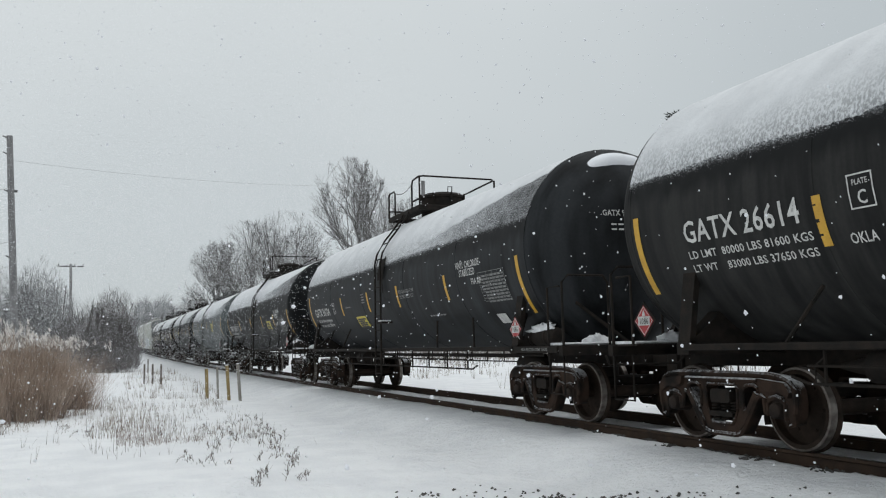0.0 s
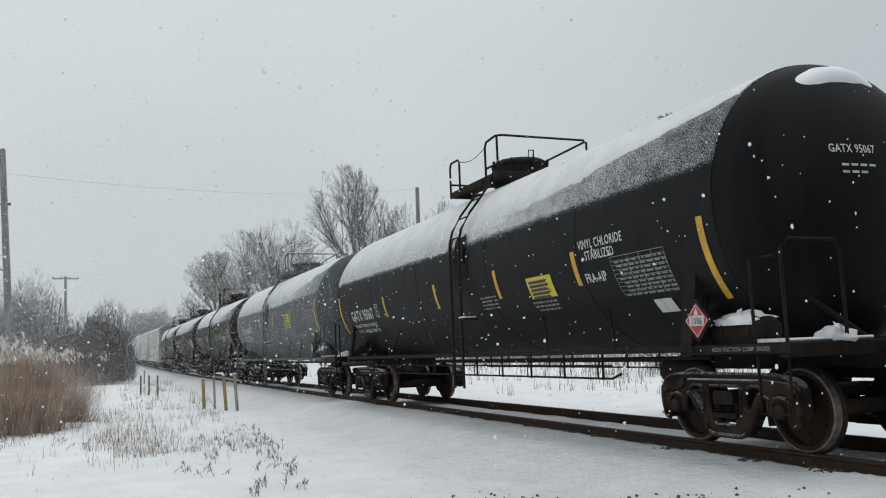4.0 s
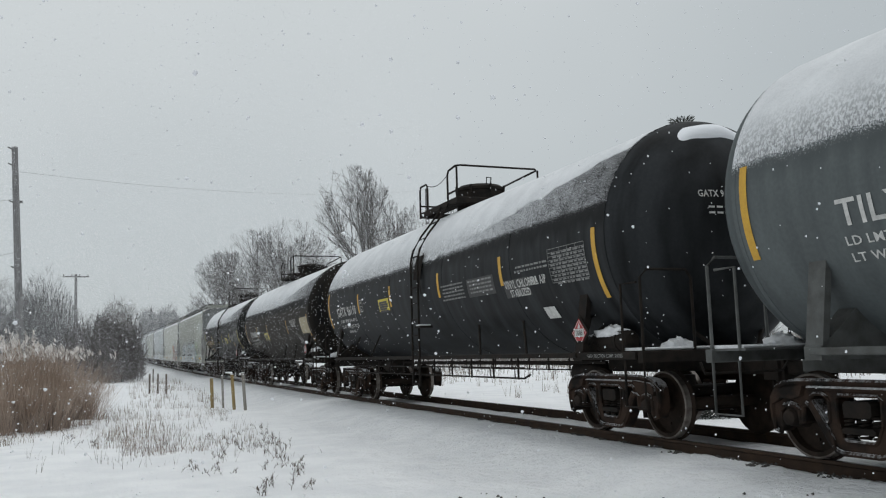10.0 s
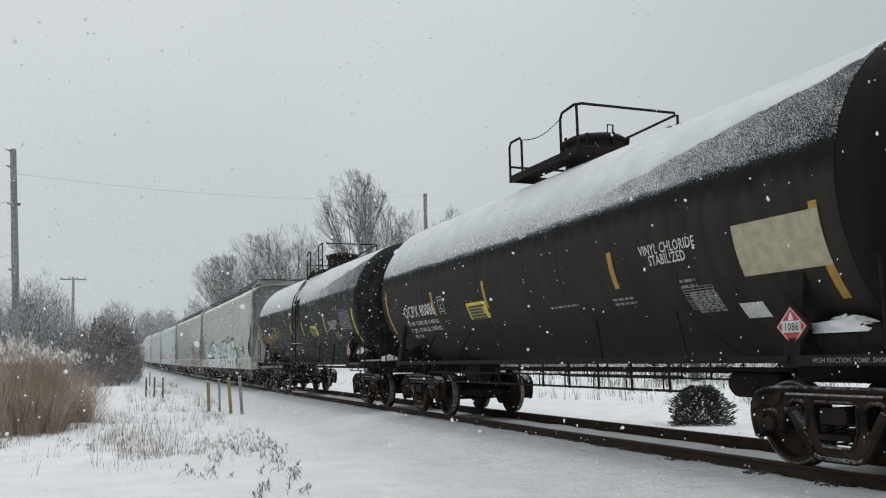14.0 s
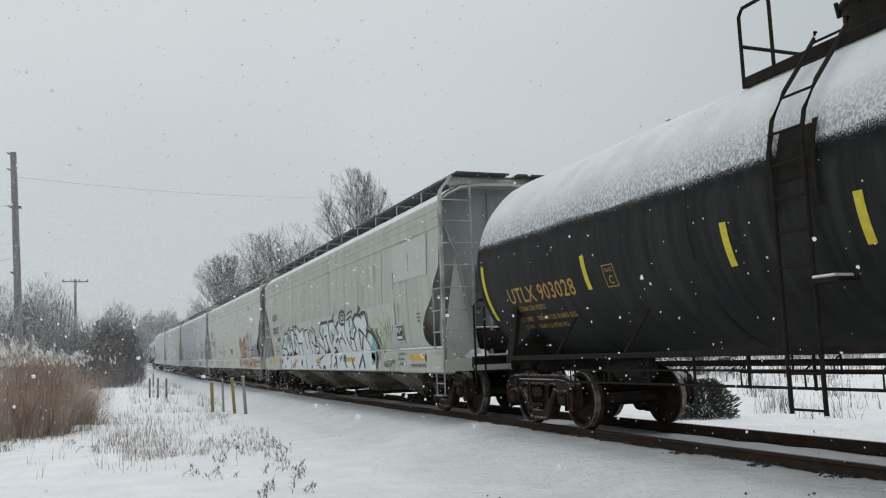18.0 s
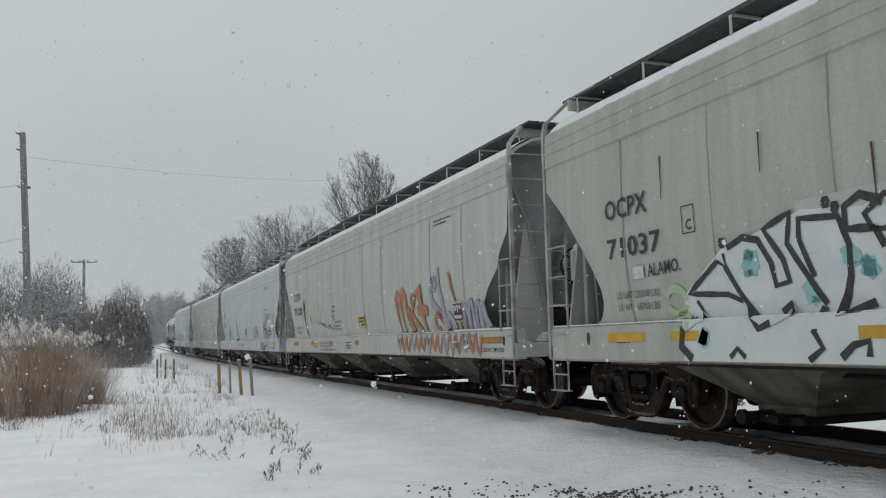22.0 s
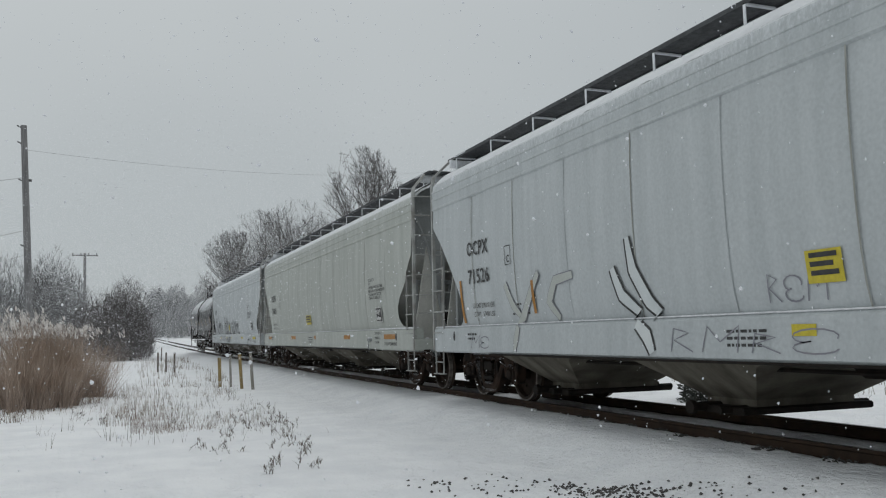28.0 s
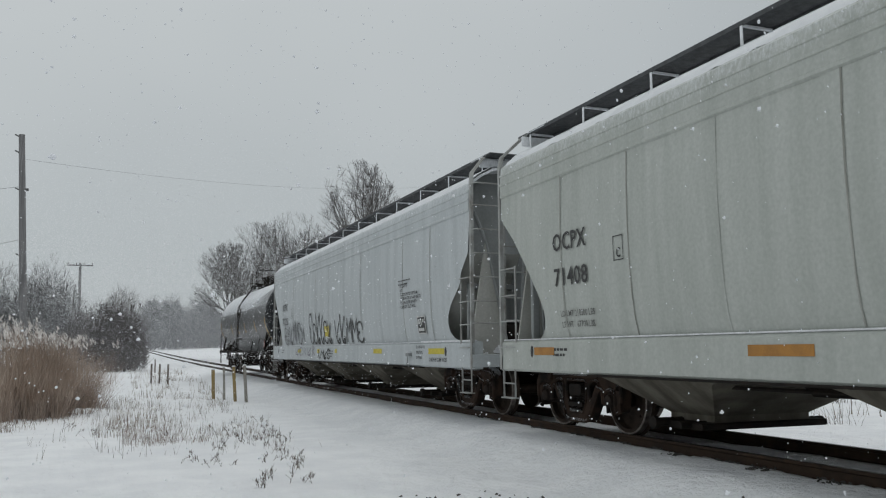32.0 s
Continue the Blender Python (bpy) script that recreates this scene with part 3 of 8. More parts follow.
def tank_snow(car, front, rear, reach, seed, front_bare):
    """Snow lying along the top of the tank: a smooth crown, a granular skirt with a ragged clotted edge, blown thin towards the front end."""
    s = Shape()
    rows = []
    ny = int((rear - front) / 0.028)
    steps = [0, 0.012, 0.03, 0.055, 0.085, 0.12, 0.16, 0.21, 0.27, 0.34, 0.43, 0.54, 0.68, 0.84, 1.0]
    steps = [-1 + t for t in steps] + [1 - t for t in reversed(steps[:-1])]
    for i in range(ny + 1):
        y = front + (rear - front) * i / ny
        q = []
        bare = max(0.0, min(1.0, (-y - front_bare) / max(0.3, -front - front_bare)))
        rag = 0.05 * noise.noise((y * 0.8, seed, 9)) + 0.022 * noise.noise((y * 5, seed, 0)) + 0.02 * noise.noise((y * 19, seed, 5))
        rag += 0.05 * max(0.0, noise.noise((y * 9, seed, 3)) - 0.2)
        lo = reach - 0.02 - rag + (0.95 * bare ** 1.5 + 0.1 * noise.noise((y * 2.2, seed, 7)) if bare > 0 else 0.0)
        end = min(1.0, min(rear - y, y - front) / 0.10 + 0.12)
        for e in steps:
            ang = math.pi / 2 - e * (math.pi / 2 - lo / TR)
            t = 1 - abs(e)
            grain = 0.011 * noise.noise((y * 15, e * 26, seed)) + 0.007 * noise.noise((y * 31, e * 60, seed))
            skirt = max(0.0, 1 - t / 0.5)
            thick = 0.006 + 0.03 * min(1, t * 2.2) * (1 - 0.8 * bare) + grain * skirt + 0.006 * noise.noise((y * 1.6, e * 3, seed))
            thick = max(0.003, thick) if t > 0 else -0.004
            r = TR + thick * end
            q.append((r * math.cos(ang), y, CZ + r * math.sin(ang)))
        rows.append(q)
    s.sheet(rows)
    return put("snow_cap", s.mesh("snow_cap", 180), "tank_snow", car, label="wind-packed snow along the tank top")


def head_snow(car, front, rear, seed):
    """A crescent of snow caught on the upper bulge of each dished head."""
    for sg, seam in ((-1, -front), (1, rear)):
        rows = []
        for i in range(11):
            q = []
            for k in range(21):
                e = -1 + 2 * k / 20
                ang = math.pi / 2 + 0.06 + e * 0.42
                mid = 0.865 + 0.02 * noise.noise((e * 2.5, seed, 1))
                half = 0.07 * (1 - e * e) ** 0.5 + 0.004
                r = TR * (mid + half * (1 - 2 * i / 10))
                dep = 0.72 * math.sqrt(max(0, 1 - (r / TR) ** 2))
                bulge = 0.075 * (1 - (2 * i / 10 - 1) ** 2) * (1 - e * e) - 0.008
                q.append((r * math.cos(ang), sg * (seam + dep + bulge), CZ + r * math.sin(ang) + 0.6 * bulge))
            rows.append(q)
        put("head_snow", Shape().sheet(rows).mesh("head_snow", 180), "snow", car)


def tank_shape(front, rear):
    n = 7
    return Shape().lathe([(front + (rear - front) * k / (n - 1), TR) for k in range(n)], "y", 72, (0, 0, CZ))


def head_shape(k):
    """Dished tank head that bulges towards k."""
    return Shape().lathe([(k * 0.72 * math.cos(i * math.pi / 24), TR * math.sin(i * math.pi / 24)) for i in range(13)], "y", 72, (0, 0, CZ))


def seam_shape(seam):
    s = Shape()
    for y in (seam,):
        s.lathe([(y - 0.03, TR), (y - 0.025, TR + 0.006), (y + 0.025, TR + 0.006), (y + 0.03, TR)], "y", 72, (0, 0, CZ))
    return s


def platform_rail_bars(y0, y1, zt):
    """Bent bars of the railing round the top platform."""
    x, zb = -0.92, 4.16
    return [
        [(x, y1, zb), (x, y1, zt - 0.08), (x, y1 - 0.06, zt), (x, y1 - 0.4, zt), (x, y1 - 0.46, zt - 0.08), (x, y1 - 0.46, zb)],
        [(x, y0 + 0.52, zb), (x, y0 + 0.52, zt - 0.06), (x, y0 + 0.46, zt + 0.03), (x, y0 + 0.08, zt + 0.06), (x + 0.08, y0, zt + 0.06), (0.85, y0, zt + 0.06), (0.92, y0 + 0.08, zt + 0.05), (0.92, y1, zt), (0.92, y1, zb)],
        [(x, y0 + 0.02, zt + 0.04), (x, y0 + 0.02, zb)],
        [(0.92, y0 + 0.02, zt + 0.04), (0.92, y0 + 0.02, zb)],
        [(x, y1, zt - 0.42), (0.92, y1, zt - 0.42)],
        [(x, y0 + 0.52, zt - 0.45), (x, y0 + 0.02, zt - 0.45)],
    ]


def chain_shape(y0, y1, zt):
    n = 10
    a, b = y1 - 0.46, y0 + 0.52
    return Shape().tube([(-0.92, a + (b - a) * k / n, zt - 0.05 - 0.1 * math.sin(math.pi * k / n)) for k in range(n + 1)], 0.008, 4)


def platform_shape(y0, y1):
    s = Shape()
    z = 4.16
    for x0, x1 in ((-0.93, -0.88), (0.88, 0.93)):
        s.chamfer(x0, x1, y0, y1, z, z + 0.12, 0.01)
    for y in (y0, y1 - 0.06):
        s.chamfer(-0.88, 0.88, y, y + 0.06, z, z + 0.12, 0.01)
    return s


def grating_shape(y0, y1):
    s, z = Shape(), 4.14
    for k in range(9):
        x = -0.86 + 0.05 * k
        s.box(x, x + 0.018, y0 + 0.06, y1 - 0.06, z + 0.11, z + 0.14)
        s.box(-x, -x + 0.018, y0 + 0.06, y1 - 0.06, z + 0.11, z + 0.14)
    return s


def ladder_shape(c, w=0.40):
    """Side ladder that follows the tank's curve up to the platform and hangs below the sill."""
    s = Shape()
    path = [(-1.66, 0.52), (-1.66, 1.3), (-1.66, 2.2), (-1.66, 3.0), (-1.60, 3.25), (-1.42, 3.55), (-1.18, 3.85), (-0.98, 4.12), (-0.95, 4.2)]
    for k in (-0.5, 0.5):
        s.tube([(x, c + k * w, z) for x, z in path], 0.022)
    return s


RUNGS = [(-1.66, z) for z in (0.56, 0.88, 1.2, 1.52, 1.84, 2.16, 2.48, 2.80, 3.1)] + [(-1.46, 3.48), (-1.2, 3.82), (-1.0, 4.08)]


def ladder_plate_shape(c):
    s = Shape()
    rows = [[(-(TR + 0.02) * math.cos(a / TR), c + u, CZ + (TR + 0.02) * math.sin(a / TR)) for u in (-0.21, 0.21)] for a in [0.05 + 0.07 * k for k in range(8)]]
    s.sheet(rows)
    for k in (-0.27, 0.27):
        s.sheet([[(-(TR + 0.06) * math.cos(a / TR), c + k + u, CZ + (TR + 0.06) * math.sin(a / TR)) for u in (-0.035, 0.035)] for a in [-0.25 + 0.1 * j for j in range(9)]])
    return s


def dome_shape():
    s = Shape().lathe([(4.1, 0.5), (4.55, 0.5), (4.57, 0.53), (4.62, 0.53), (4.68, 0.45), (4.72, 0.25), (4.73, 0.0)], "z", 28)
    for k in range(8):
        a = k * math.pi / 4
        s.tube([(0.53 * math.cos(a), 0.53 * math.sin(a), 4.5), (0.55 * math.cos(a), 0.55 * math.sin(a), 4.66)], 0.025, 6)
    s.tube([(0.05, -0.45, 4.66), (0.05, -0.47, 4.8), (-0.05, -0.47, 4.8), (-0.05, -0.45, 4.66)], 0.015, 5)
    return s


def diamond(car, y, x, z, number, material="red", size=0.27, end=False):
    """Hazard placard: a diamond plate in a holder, with its border, flame and number."""
    h = size / math.sqrt(2) * 1.0
    p = put("placard", Shape().prism([(y, z - h * 1.25), (y - h * 1.25, z), (y, z + h * 1.25), (y + h * 1.25, z)], x - 0.012, x), "steel", car)
    q = x - 0.015
    put("placard_face", Shape().add([(q, y, z - h), (q, y - h, z), (q, y, z + h), (q, y + h, z)], [(0, 1, 2, 3)]), material, p, label="red diamond hazard placard")
    q = x - 0.018
    s = Shape()
    for a, b in ((0.86, 0.92),):
        pts = [(0, -1), (-1, 0), (0, 1), (1, 0)]
        for i in range(4):
            (u0, v0), (u1, v1) = pts[i], pts[(i + 1) % 4]
            s.add([(q, y + u0 * h * a, z + v0 * h * a), (q, y + u1 * h * a, z + v1 * h * a), (q, y + u1 * h * b, z + v1 * h * b), (q, y + u0 * h * b, z + v0 * h * b)], [(0, 1, 2, 3)])
    s.box(q - 0.001, q, y - h * 0.62, y + h * 0.62, z - 0.055, z + 0.055)
    s.add([(q, y + 0.035, z + 0.06), (q, y - 0.035, z + 0.06), (q, y - 0.02, z + 0.1), (q, y, z + 0.14), (q, y + 0.025, z + 0.095)], [(0, 1, 2, 3, 4)])
    put("placard_marking", s, "white", p)
    v, f, w = letters(number, 0.075)
    put("placard_number", Shape().add([(q - 0.003, y + w * 0.42 - a * 0.84, z - 0.037 + b) for a, b in v], f), "black", p)
    return p


def tank_table(car, y, a, w, h, seed):
    """White-lined table of test dates: frame lines and plain bars."""
    t = 0.008
    s = Shape()
    rows, cols = 9, 4
    for r in range(rows + 1):
        b = a + h * r / rows
        s.sheet([[on_tank(y - u, c, 0.006) for u in (0, w * 0.5, w)] for c in (b, b + t)])
    for c in range(cols + 1):
        u = w * (0 if c == 0 else 0.34 + 0.66 * (c - 1) / (cols - 1))
        s.sheet([[on_tank(y - v, a + h * r / 8, 0.006) for v in (u, u + t)] for r in range(9)])
    put("test_table", s, "dim_white", car, label="white-lined table of test dates")["kind"] = "stuff"
    tank_bars(car, y - 0.05, a + h - 0.08, w * 0.95, 9, "dim_white", h=0.022, gap=h / 9 - 0.022, seed=seed, name="table_print")


def tank_frame(car, H, nose, steel):
    """Stub sills, bolsters, braces and the long side rail."""
    tc = H - 2.05
    for k in (-1, 1):
        back = nose if k < 0 else 0.0
        put("stub_sill", Shape().chamfer(-0.22, 0.22, min(k * (H - 0.55), k * (H - 3.4)), max(k * (H - 0.55), k * (H - 3.4)), 0.83, 1.14, 0.02), steel, car)
        y = k * (tc - back)
        s = Shape().prism([(-1.56, 1.0), (1.56, 1.0), (1.56, 1.12), (1.3, 1.30), (1.0, 1.55), (0.75, 1.22), (-0.75, 1.22), (-1.0, 1.55), (-1.3, 1.30), (-1.56, 1.12)], y - 0.10, y + 0.10, "y")
        put("bolster", s, steel, car)
        for x in (-1.5, 1.5):
            put("saddle_post", Shape().add([(x * q, y + u, z) for z, q, w in ((1.08, 1.03, 0.10), (1.95, 0.94, 0.10)) for q, u in ((q, -w), (q, w), (q - 0.05, w), (q - 0.05, -w))], [(0, 1, 5, 4), (1, 2, 6, 5), (2, 3, 7, 6), (3, 0, 4, 7), (4, 5, 6, 7), (3, 2, 1, 0)]), steel, car)
        e = k * (H - 0.62 - back)
        put("end_sill", Shape().chamfer(-1.55, 1.55, e - 0.05, e + 0.05, 0.98, 1.12, 0.01).box(-1.5, 1.5, min(e, e - k * 0.5), max(e, e - k * 0.5), 1.10, 1.125), steel, car)
        for x in (-1.5, 1.5):
            s = Shape()
            s.tube([(x, e, 1.1), (x, e, 2.0), (x * 0.93, e, 2.1), (x * 0.55, e, 2.1), (x * 0.5, e, 2.0), (x * 0.5, e, 1.1)], 0.019)
            s.tube([(x, e, 1.0), (x, e, 0.45), (x, e - k * 0.4, 0.45), (x, e - k * 0.4, 1.0)], 0.017)
            s.tube([(x, e - k * 0.42, 1.1), (x, e - k * 0.42, 1.95), (x * 0.99, e - k * 0.1, 1.95)], 0.017)
            put("end_handrail", s, steel, car)
        end_fittings(car, H, k)
        for x in (-1, 1):
            put("end_brace", Shape().tube([(x * 0.3, e - k * 0.1, 1.1), (x * 0.95, e - k * 0.55, 1.75)], 0.03), steel, car)
        for x0, x1 in ((-1.48, -0.4), (0.4, 1.48)):
            put("sill_snow", Shape().chamfer(x0, x1, min(e, e - k * 0.46), max(e, e - k * 0.46), 1.125, 1.16, 0.015), "snow_thin", car)
    for x in (-1, 1):
        put("side_rail", Shape().chamfer(x * 1.56 - 0.035, x * 1.56 + 0.035, -tc, tc, 1.045, 1.115, 0.012), steel, car)
        for y in (-tc + 1.5, -tc + 3.2, tc - 3.2, tc - 1.5):
            put("rail_brace", Shape().tube([(x * 1.55, y, 1.1), (x * 1.40, y - 0.35 * (1 if y > 0 else -1), 1.62)], 0.02), steel, car)
    for x in (-1.5, 1.5):
        put("grab_rail", Shape().tube([(x, tc - 1.5, 0.80), (x, tc - 1.7, 0.74), (x, -tc + 1.7, 0.74), (x, -tc + 1.5, 0.80)], 0.016), steel, car)
        put("grab_rail", Shape().tube([(x, tc - 1.7, 0.90), (x, -tc + 1.7, 0.90)], 0.014), steel, car)
        for j in range(11):
            y = -tc + 1.9 + (2 * tc - 3.8) * j / 10
            put("rail_hanger", shared("rail_hanger", lambda: Shape().tube([(0, 0, 0.72), (0, 0, 1.08)], 0.016).tube([(0, 0.12, 0.74), (0, 0.12, 0.9), (0, 0.0, 0.98)], 0.01)), steel, car, (x, y, 0))
    put("brake_pipe", Shape().tube([(-0.35, -tc + 1.2, 0.95), (-0.35, tc - 1.2, 0.95)], 0.03), "steel", car)
    put("brake_rod", Shape().tube([(0.3, -tc + 1.2, 0.9), (0.3, tc - 1.2, 0.9)], 0.025), "steel", car)
    put("brake_cylinder", Shape().lathe([(-0.35, 0), (-0.35, 0.16), (0.3, 0.16), (0.35, 0.1), (0.7, 0.03), (0.7, 0)], "y", 16, (-0.55, tc - 1.9, 0.86)), "steel", car)
    put("reservoir", Shape().lathe([(-0.45, 0), (-0.42, 0.13), (-0.36, 0.17), (0.36, 0.17), (0.42, 0.13), (0.45, 0)], "y", 18, (-0.2, -tc + 1.9, 0.78)), "steel", car)


def tank_car(spec):
    H = spec["length"] / 2
    seam = H - 1.42
    front, rear = spec.get("front", 1.5 - H), spec.get("rear", H - 1.12)
    car = thing("tank_car", spec["label"], "tank car", "freight cars of the train")
    reach = spec.get("snow", 0.40)
    plain = spec["paint"]
    M[plain + spec["mark"]] = tank_dust(M[plain].copy(), CZ + TR * math.sin(reach / TR) - 0.05, 0.085, spec.get("bare", 1.2), -front + 0.1)
    body, steel, ink, strip = plain + spec["mark"], spec["steel"], spec["ink"], spec["strip"]
    shell = spec["label"].split(" with ")[0].replace(" ending the train", "")
    put("tank", tank_shape(front, rear).mesh("tank", 40), body, car, label=shell + " shell")
    for k in (-1, 1):
        put("tank_head", shared("tank_head" + str(k) + plain, lambda k=k: head_shape(k), 40), plain + "_head", car, (0, front if k < 0 else rear, 0))
    for k in (-1, -0.62, -0.22, 0.22, 0.62, 1):
        put("weld_seam", seam_shape(-front * k if k < 0 else rear * k).mesh("weld_seam", 40), body, car)
    tank_frame(car, H, spec.get("nose", 0.0), steel)
    y0, y1 = spec.get("platform", (-0.95, 1.22))
    deck = (0, 0, spec.get("deck", 0.0))
    pf = put("platform", platform_shape(y0, y1), steel, car, deck)
    put("grating", grating_shape(y0, y1), steel, pf)["kind"] = "stuff"
    for bar in platform_rail_bars(y0, y1, 4.86 - deck[2]):
        put("platform_rail", Shape().tube(bar, 0.021).mesh("platform_rail", 40), steel, car, deck)
    put("safety_chain", chain_shape(y0, y1, 4.86 - deck[2]), steel, car, deck)
    put("valve_dome", dome_shape(), steel, car, (0, (y0 + y1) / 2 - 0.15, 0))
    if spec.get("ladder", True):
        ladder = put("ladder", ladder_shape(spec.get("ladder_y", 0.15)).mesh("ladder", 40), steel, car)
        for x, z in RUNGS:
            put("rung", shared("rung_" + steel, lambda: Shape().tube([(0, -0.2, 0), (0, 0.2, 0)], 0.013)), steel, ladder, (x, spec.get("ladder_y", 0.15), z))
        put("ladder_plate", ladder_plate_shape(spec.get("ladder_y", 0.15)), steel, car)
        put("ladder_step", Shape().box(-1.75, -1.5, spec.get("ladder_y", 0.15) - 0.55, spec.get("ladder_y", 0.15) - 0.2, 1.66, 1.70), steel, car)
        put("step_snow", Shape().chamfer(-1.74, -1.52, spec.get("ladder_y", 0.15) - 0.5, spec.get("ladder_y", 0.15) - 0.25, 1.70, 1.73, 0.012), "snow_thin", car)
    tank_snow(car, front, rear, reach, spec["seed"], spec.get("bare", 1.2))
    head_snow(car, front, rear, spec["seed"])
    # reflective strips
    up = spec.get("high", 0.0)
    for y, a0, a1 in [(spec.get("strip_front", front + 0.24) + 0.05, -1.08 + up, -0.13 + up), (spec.get("strip_rear", rear - 0.14) + 0.05, -0.95 + up, 0.0 + up)] + [(q, -0.66 + up, -0.19 + up) for q in spec.get("strips", (3.2, 0.95, -1.2, -4.1))]:
        tank_patch(car, "reflective_strip", y, 0.10, a0, a1, strip, label="yellow reflective strip")
    # writing
    yr = spec.get("mark_y", seam - 0.72)
    ma = spec.get("mark_a", -0.62)
    tank_text(car, spec["mark"], yr, ma, spec.get("mark_h", 0.24), ink, 0.82, "reporting_mark", spec.get("mark_w", 1.7))
    for i, line in enumerate(spec["weights"]):
        tank_text(car, line, yr - spec.get("indent", 0.0), ma - 0.18 - 0.155 * i, 0.085, ink, 0.85, "weight_line", spec.get("weight_w", 1.75) if i < 2 and len(line) > 18 else 0.0)
    for text, y, a, h in spec.get("words", []):
        tank_text(car, text, y, a, h, ink if text.startswith("THE") else "white" if h > 0.09 else "dim_white", 0.74, "stencil")
    for j, (y, a, w, rows) in enumerate(spec.get("bars", [])):
        tank_bars(car, y, a, w, rows, "dim_white" if ink == "white" else ink, 0.03, 0.035, seed=spec["seed"] * 10 + j)
    for y, w, a0, a1 in spec.get("ground", []):
        tank_patch(car, "black_panel", y, w, a0, a1, "black", 0.003, label="black painted panel behind the lettering")
    if spec.get("table"):
        y, a, w, h = spec["table"]
        tank_table(car, y, a, w, h, spec["seed"])
    if spec.get("sign"):
        y, a, w, h = spec["sign"]
        tank_patch(car, "contact_sign", y, w, a, a + h, spec.get("sign_mat", "sign"), 0.008, label="yellow contact sign")
        s = Shape()
        rnd = random.Random(spec["seed"])
        for r in range(5):
            b = a + h - 0.1 - r * h * 0.18
            s.sheet([[on_tank(y - u, c, 0.011) for u in (0.06, w * rnd.uniform(0.7, 0.94))] for c in (b, b + 0.045)])
        put("sign_print", s, "black", car)["kind"] = "stuff"
    if spec.get("paper"):
        y, a, w, h = spec["paper"]
        tank_patch(car, "paper_sign", y, w, a, a + h, "paper", 0.008, label="weathered tan paper sign")
    # plate box, card, placards
    py = spec.get("plate_y", yr - 2.0)
    s = Shape()
    for u0, u1, b0, b1 in ((0, 0.26, 0, 0.014), (0, 0.26, 0.286, 0.30), (0, 0.014, 0, 0.30), (0.246, 0.26, 0, 0.30)):
        s.sheet([[on_tank(py - u, ma + 0.02 + b, 0.006) for u in (u0, u1)] for b in (b0, (b0 + b1) / 2, b1)])
    put("plate_box", s, ink, car)
    tank_text(car, "PLATE", py - 0.05, ma + 0.225, 0.05, ink, 0.8, "plate_word", 0.16)
    tank_text(car, "C", py - 0.085, ma + 0.06, 0.12, ink, 0.85, "plate_letter")
    cy, ca = spec.get("card", (front + 1.6, -1.2))
    tank_patch(car, "routing_card", cy, 0.34, ca, ca + 0.2, "white", 0.012, label="white routing card")
    diamond(car, -seam + 0.63, -1.5, 1.38, "1086")
    if spec.get("rear_placard"):
        diamond(car, rear + 0.18, -1.3, 1.4, "1086")
    ends = Shape()
    v, f, w = letters(spec["mark"], 0.09)
    dep = lambda r: 0.72 * math.sqrt(max(0.0, 1 - (r / TR) ** 2))
    ends.add([(a * 0.58 / w - 0.58, -(-front + dep(math.hypot(a * 0.58 / w - 0.58, 0.42 + b)) + 0.008), CZ + 0.42 + b) for a, b in v], f)
    for r in range(2):
        z = 0.275 - 0.075 * r
        for k in range(4 - r):
            x0 = -0.46 + 0.115 * k
            ends.add([(x, -(-front + dep(math.hypot(x, z)) + 0.008), CZ + zz) for x, zz in ((x0, z), (x0 + 0.085, z), (x0 + 0.085, z + 0.025), (x0, z + 0.025))], [(0, 1, 2, 3)])
    put("end_mark", ends, ink, car)["kind"] = "stuff"
    # reservoir on the front platform
    if spec.get("reservoir", True):
        y = -seam + 0.24
        tank = put("air_reservoir", Shape().lathe([(-0.44, 0), (-0.42, 0.10), (-0.36, 0.14), (0.36, 0.14), (0.42, 0.10), (0.44, 0)], "y", 18, (-1.22, y, 1.25)), steel, car)
        for d in (-0.2, 0.2):
            put("strap", Shape().lathe([(d - 0.02, 0.14), (d - 0.02, 0.15), (d + 0.02, 0.15), (d + 0.02, 0.14)], "y", 18, (-1.22, y, 1.25)), "steel", tank)
        put("reservoir_snow", clump_shape(spec["seed"] * 1.7, 0.14, 0.40, 0.13).mesh("reservoir_snow", 60), "snow_thin", car, (-1.24, y, 1.33))
    put("sill_plate", Shape().chamfer(-1.57, -1.53, -H + 0.7, -seam + 0.75, 1.02, 1.115, 0.01), steel, car)
    v, f, w = letters("HIGH FRICTION COMP. SHOES", 0.045)
    put("sill_stencil", Shape().add([(-1.575, -seam + 0.35 - a * 0.9, 1.047 + b) for a, b in v], f), "dim_white", car)["kind"] = "stuff"
    s = Shape().tube([(-1.45, -H + 2.05, 1.3), (-1.15, -H + 2.3, 1.75)], 0.05)
    put("grey_bracket", s, steel, car)
    truck(car, spec.get("nose", 0.0) - H + 2.05, 0.93)
    truck(car, H - 2.05, 0.93)
    return car

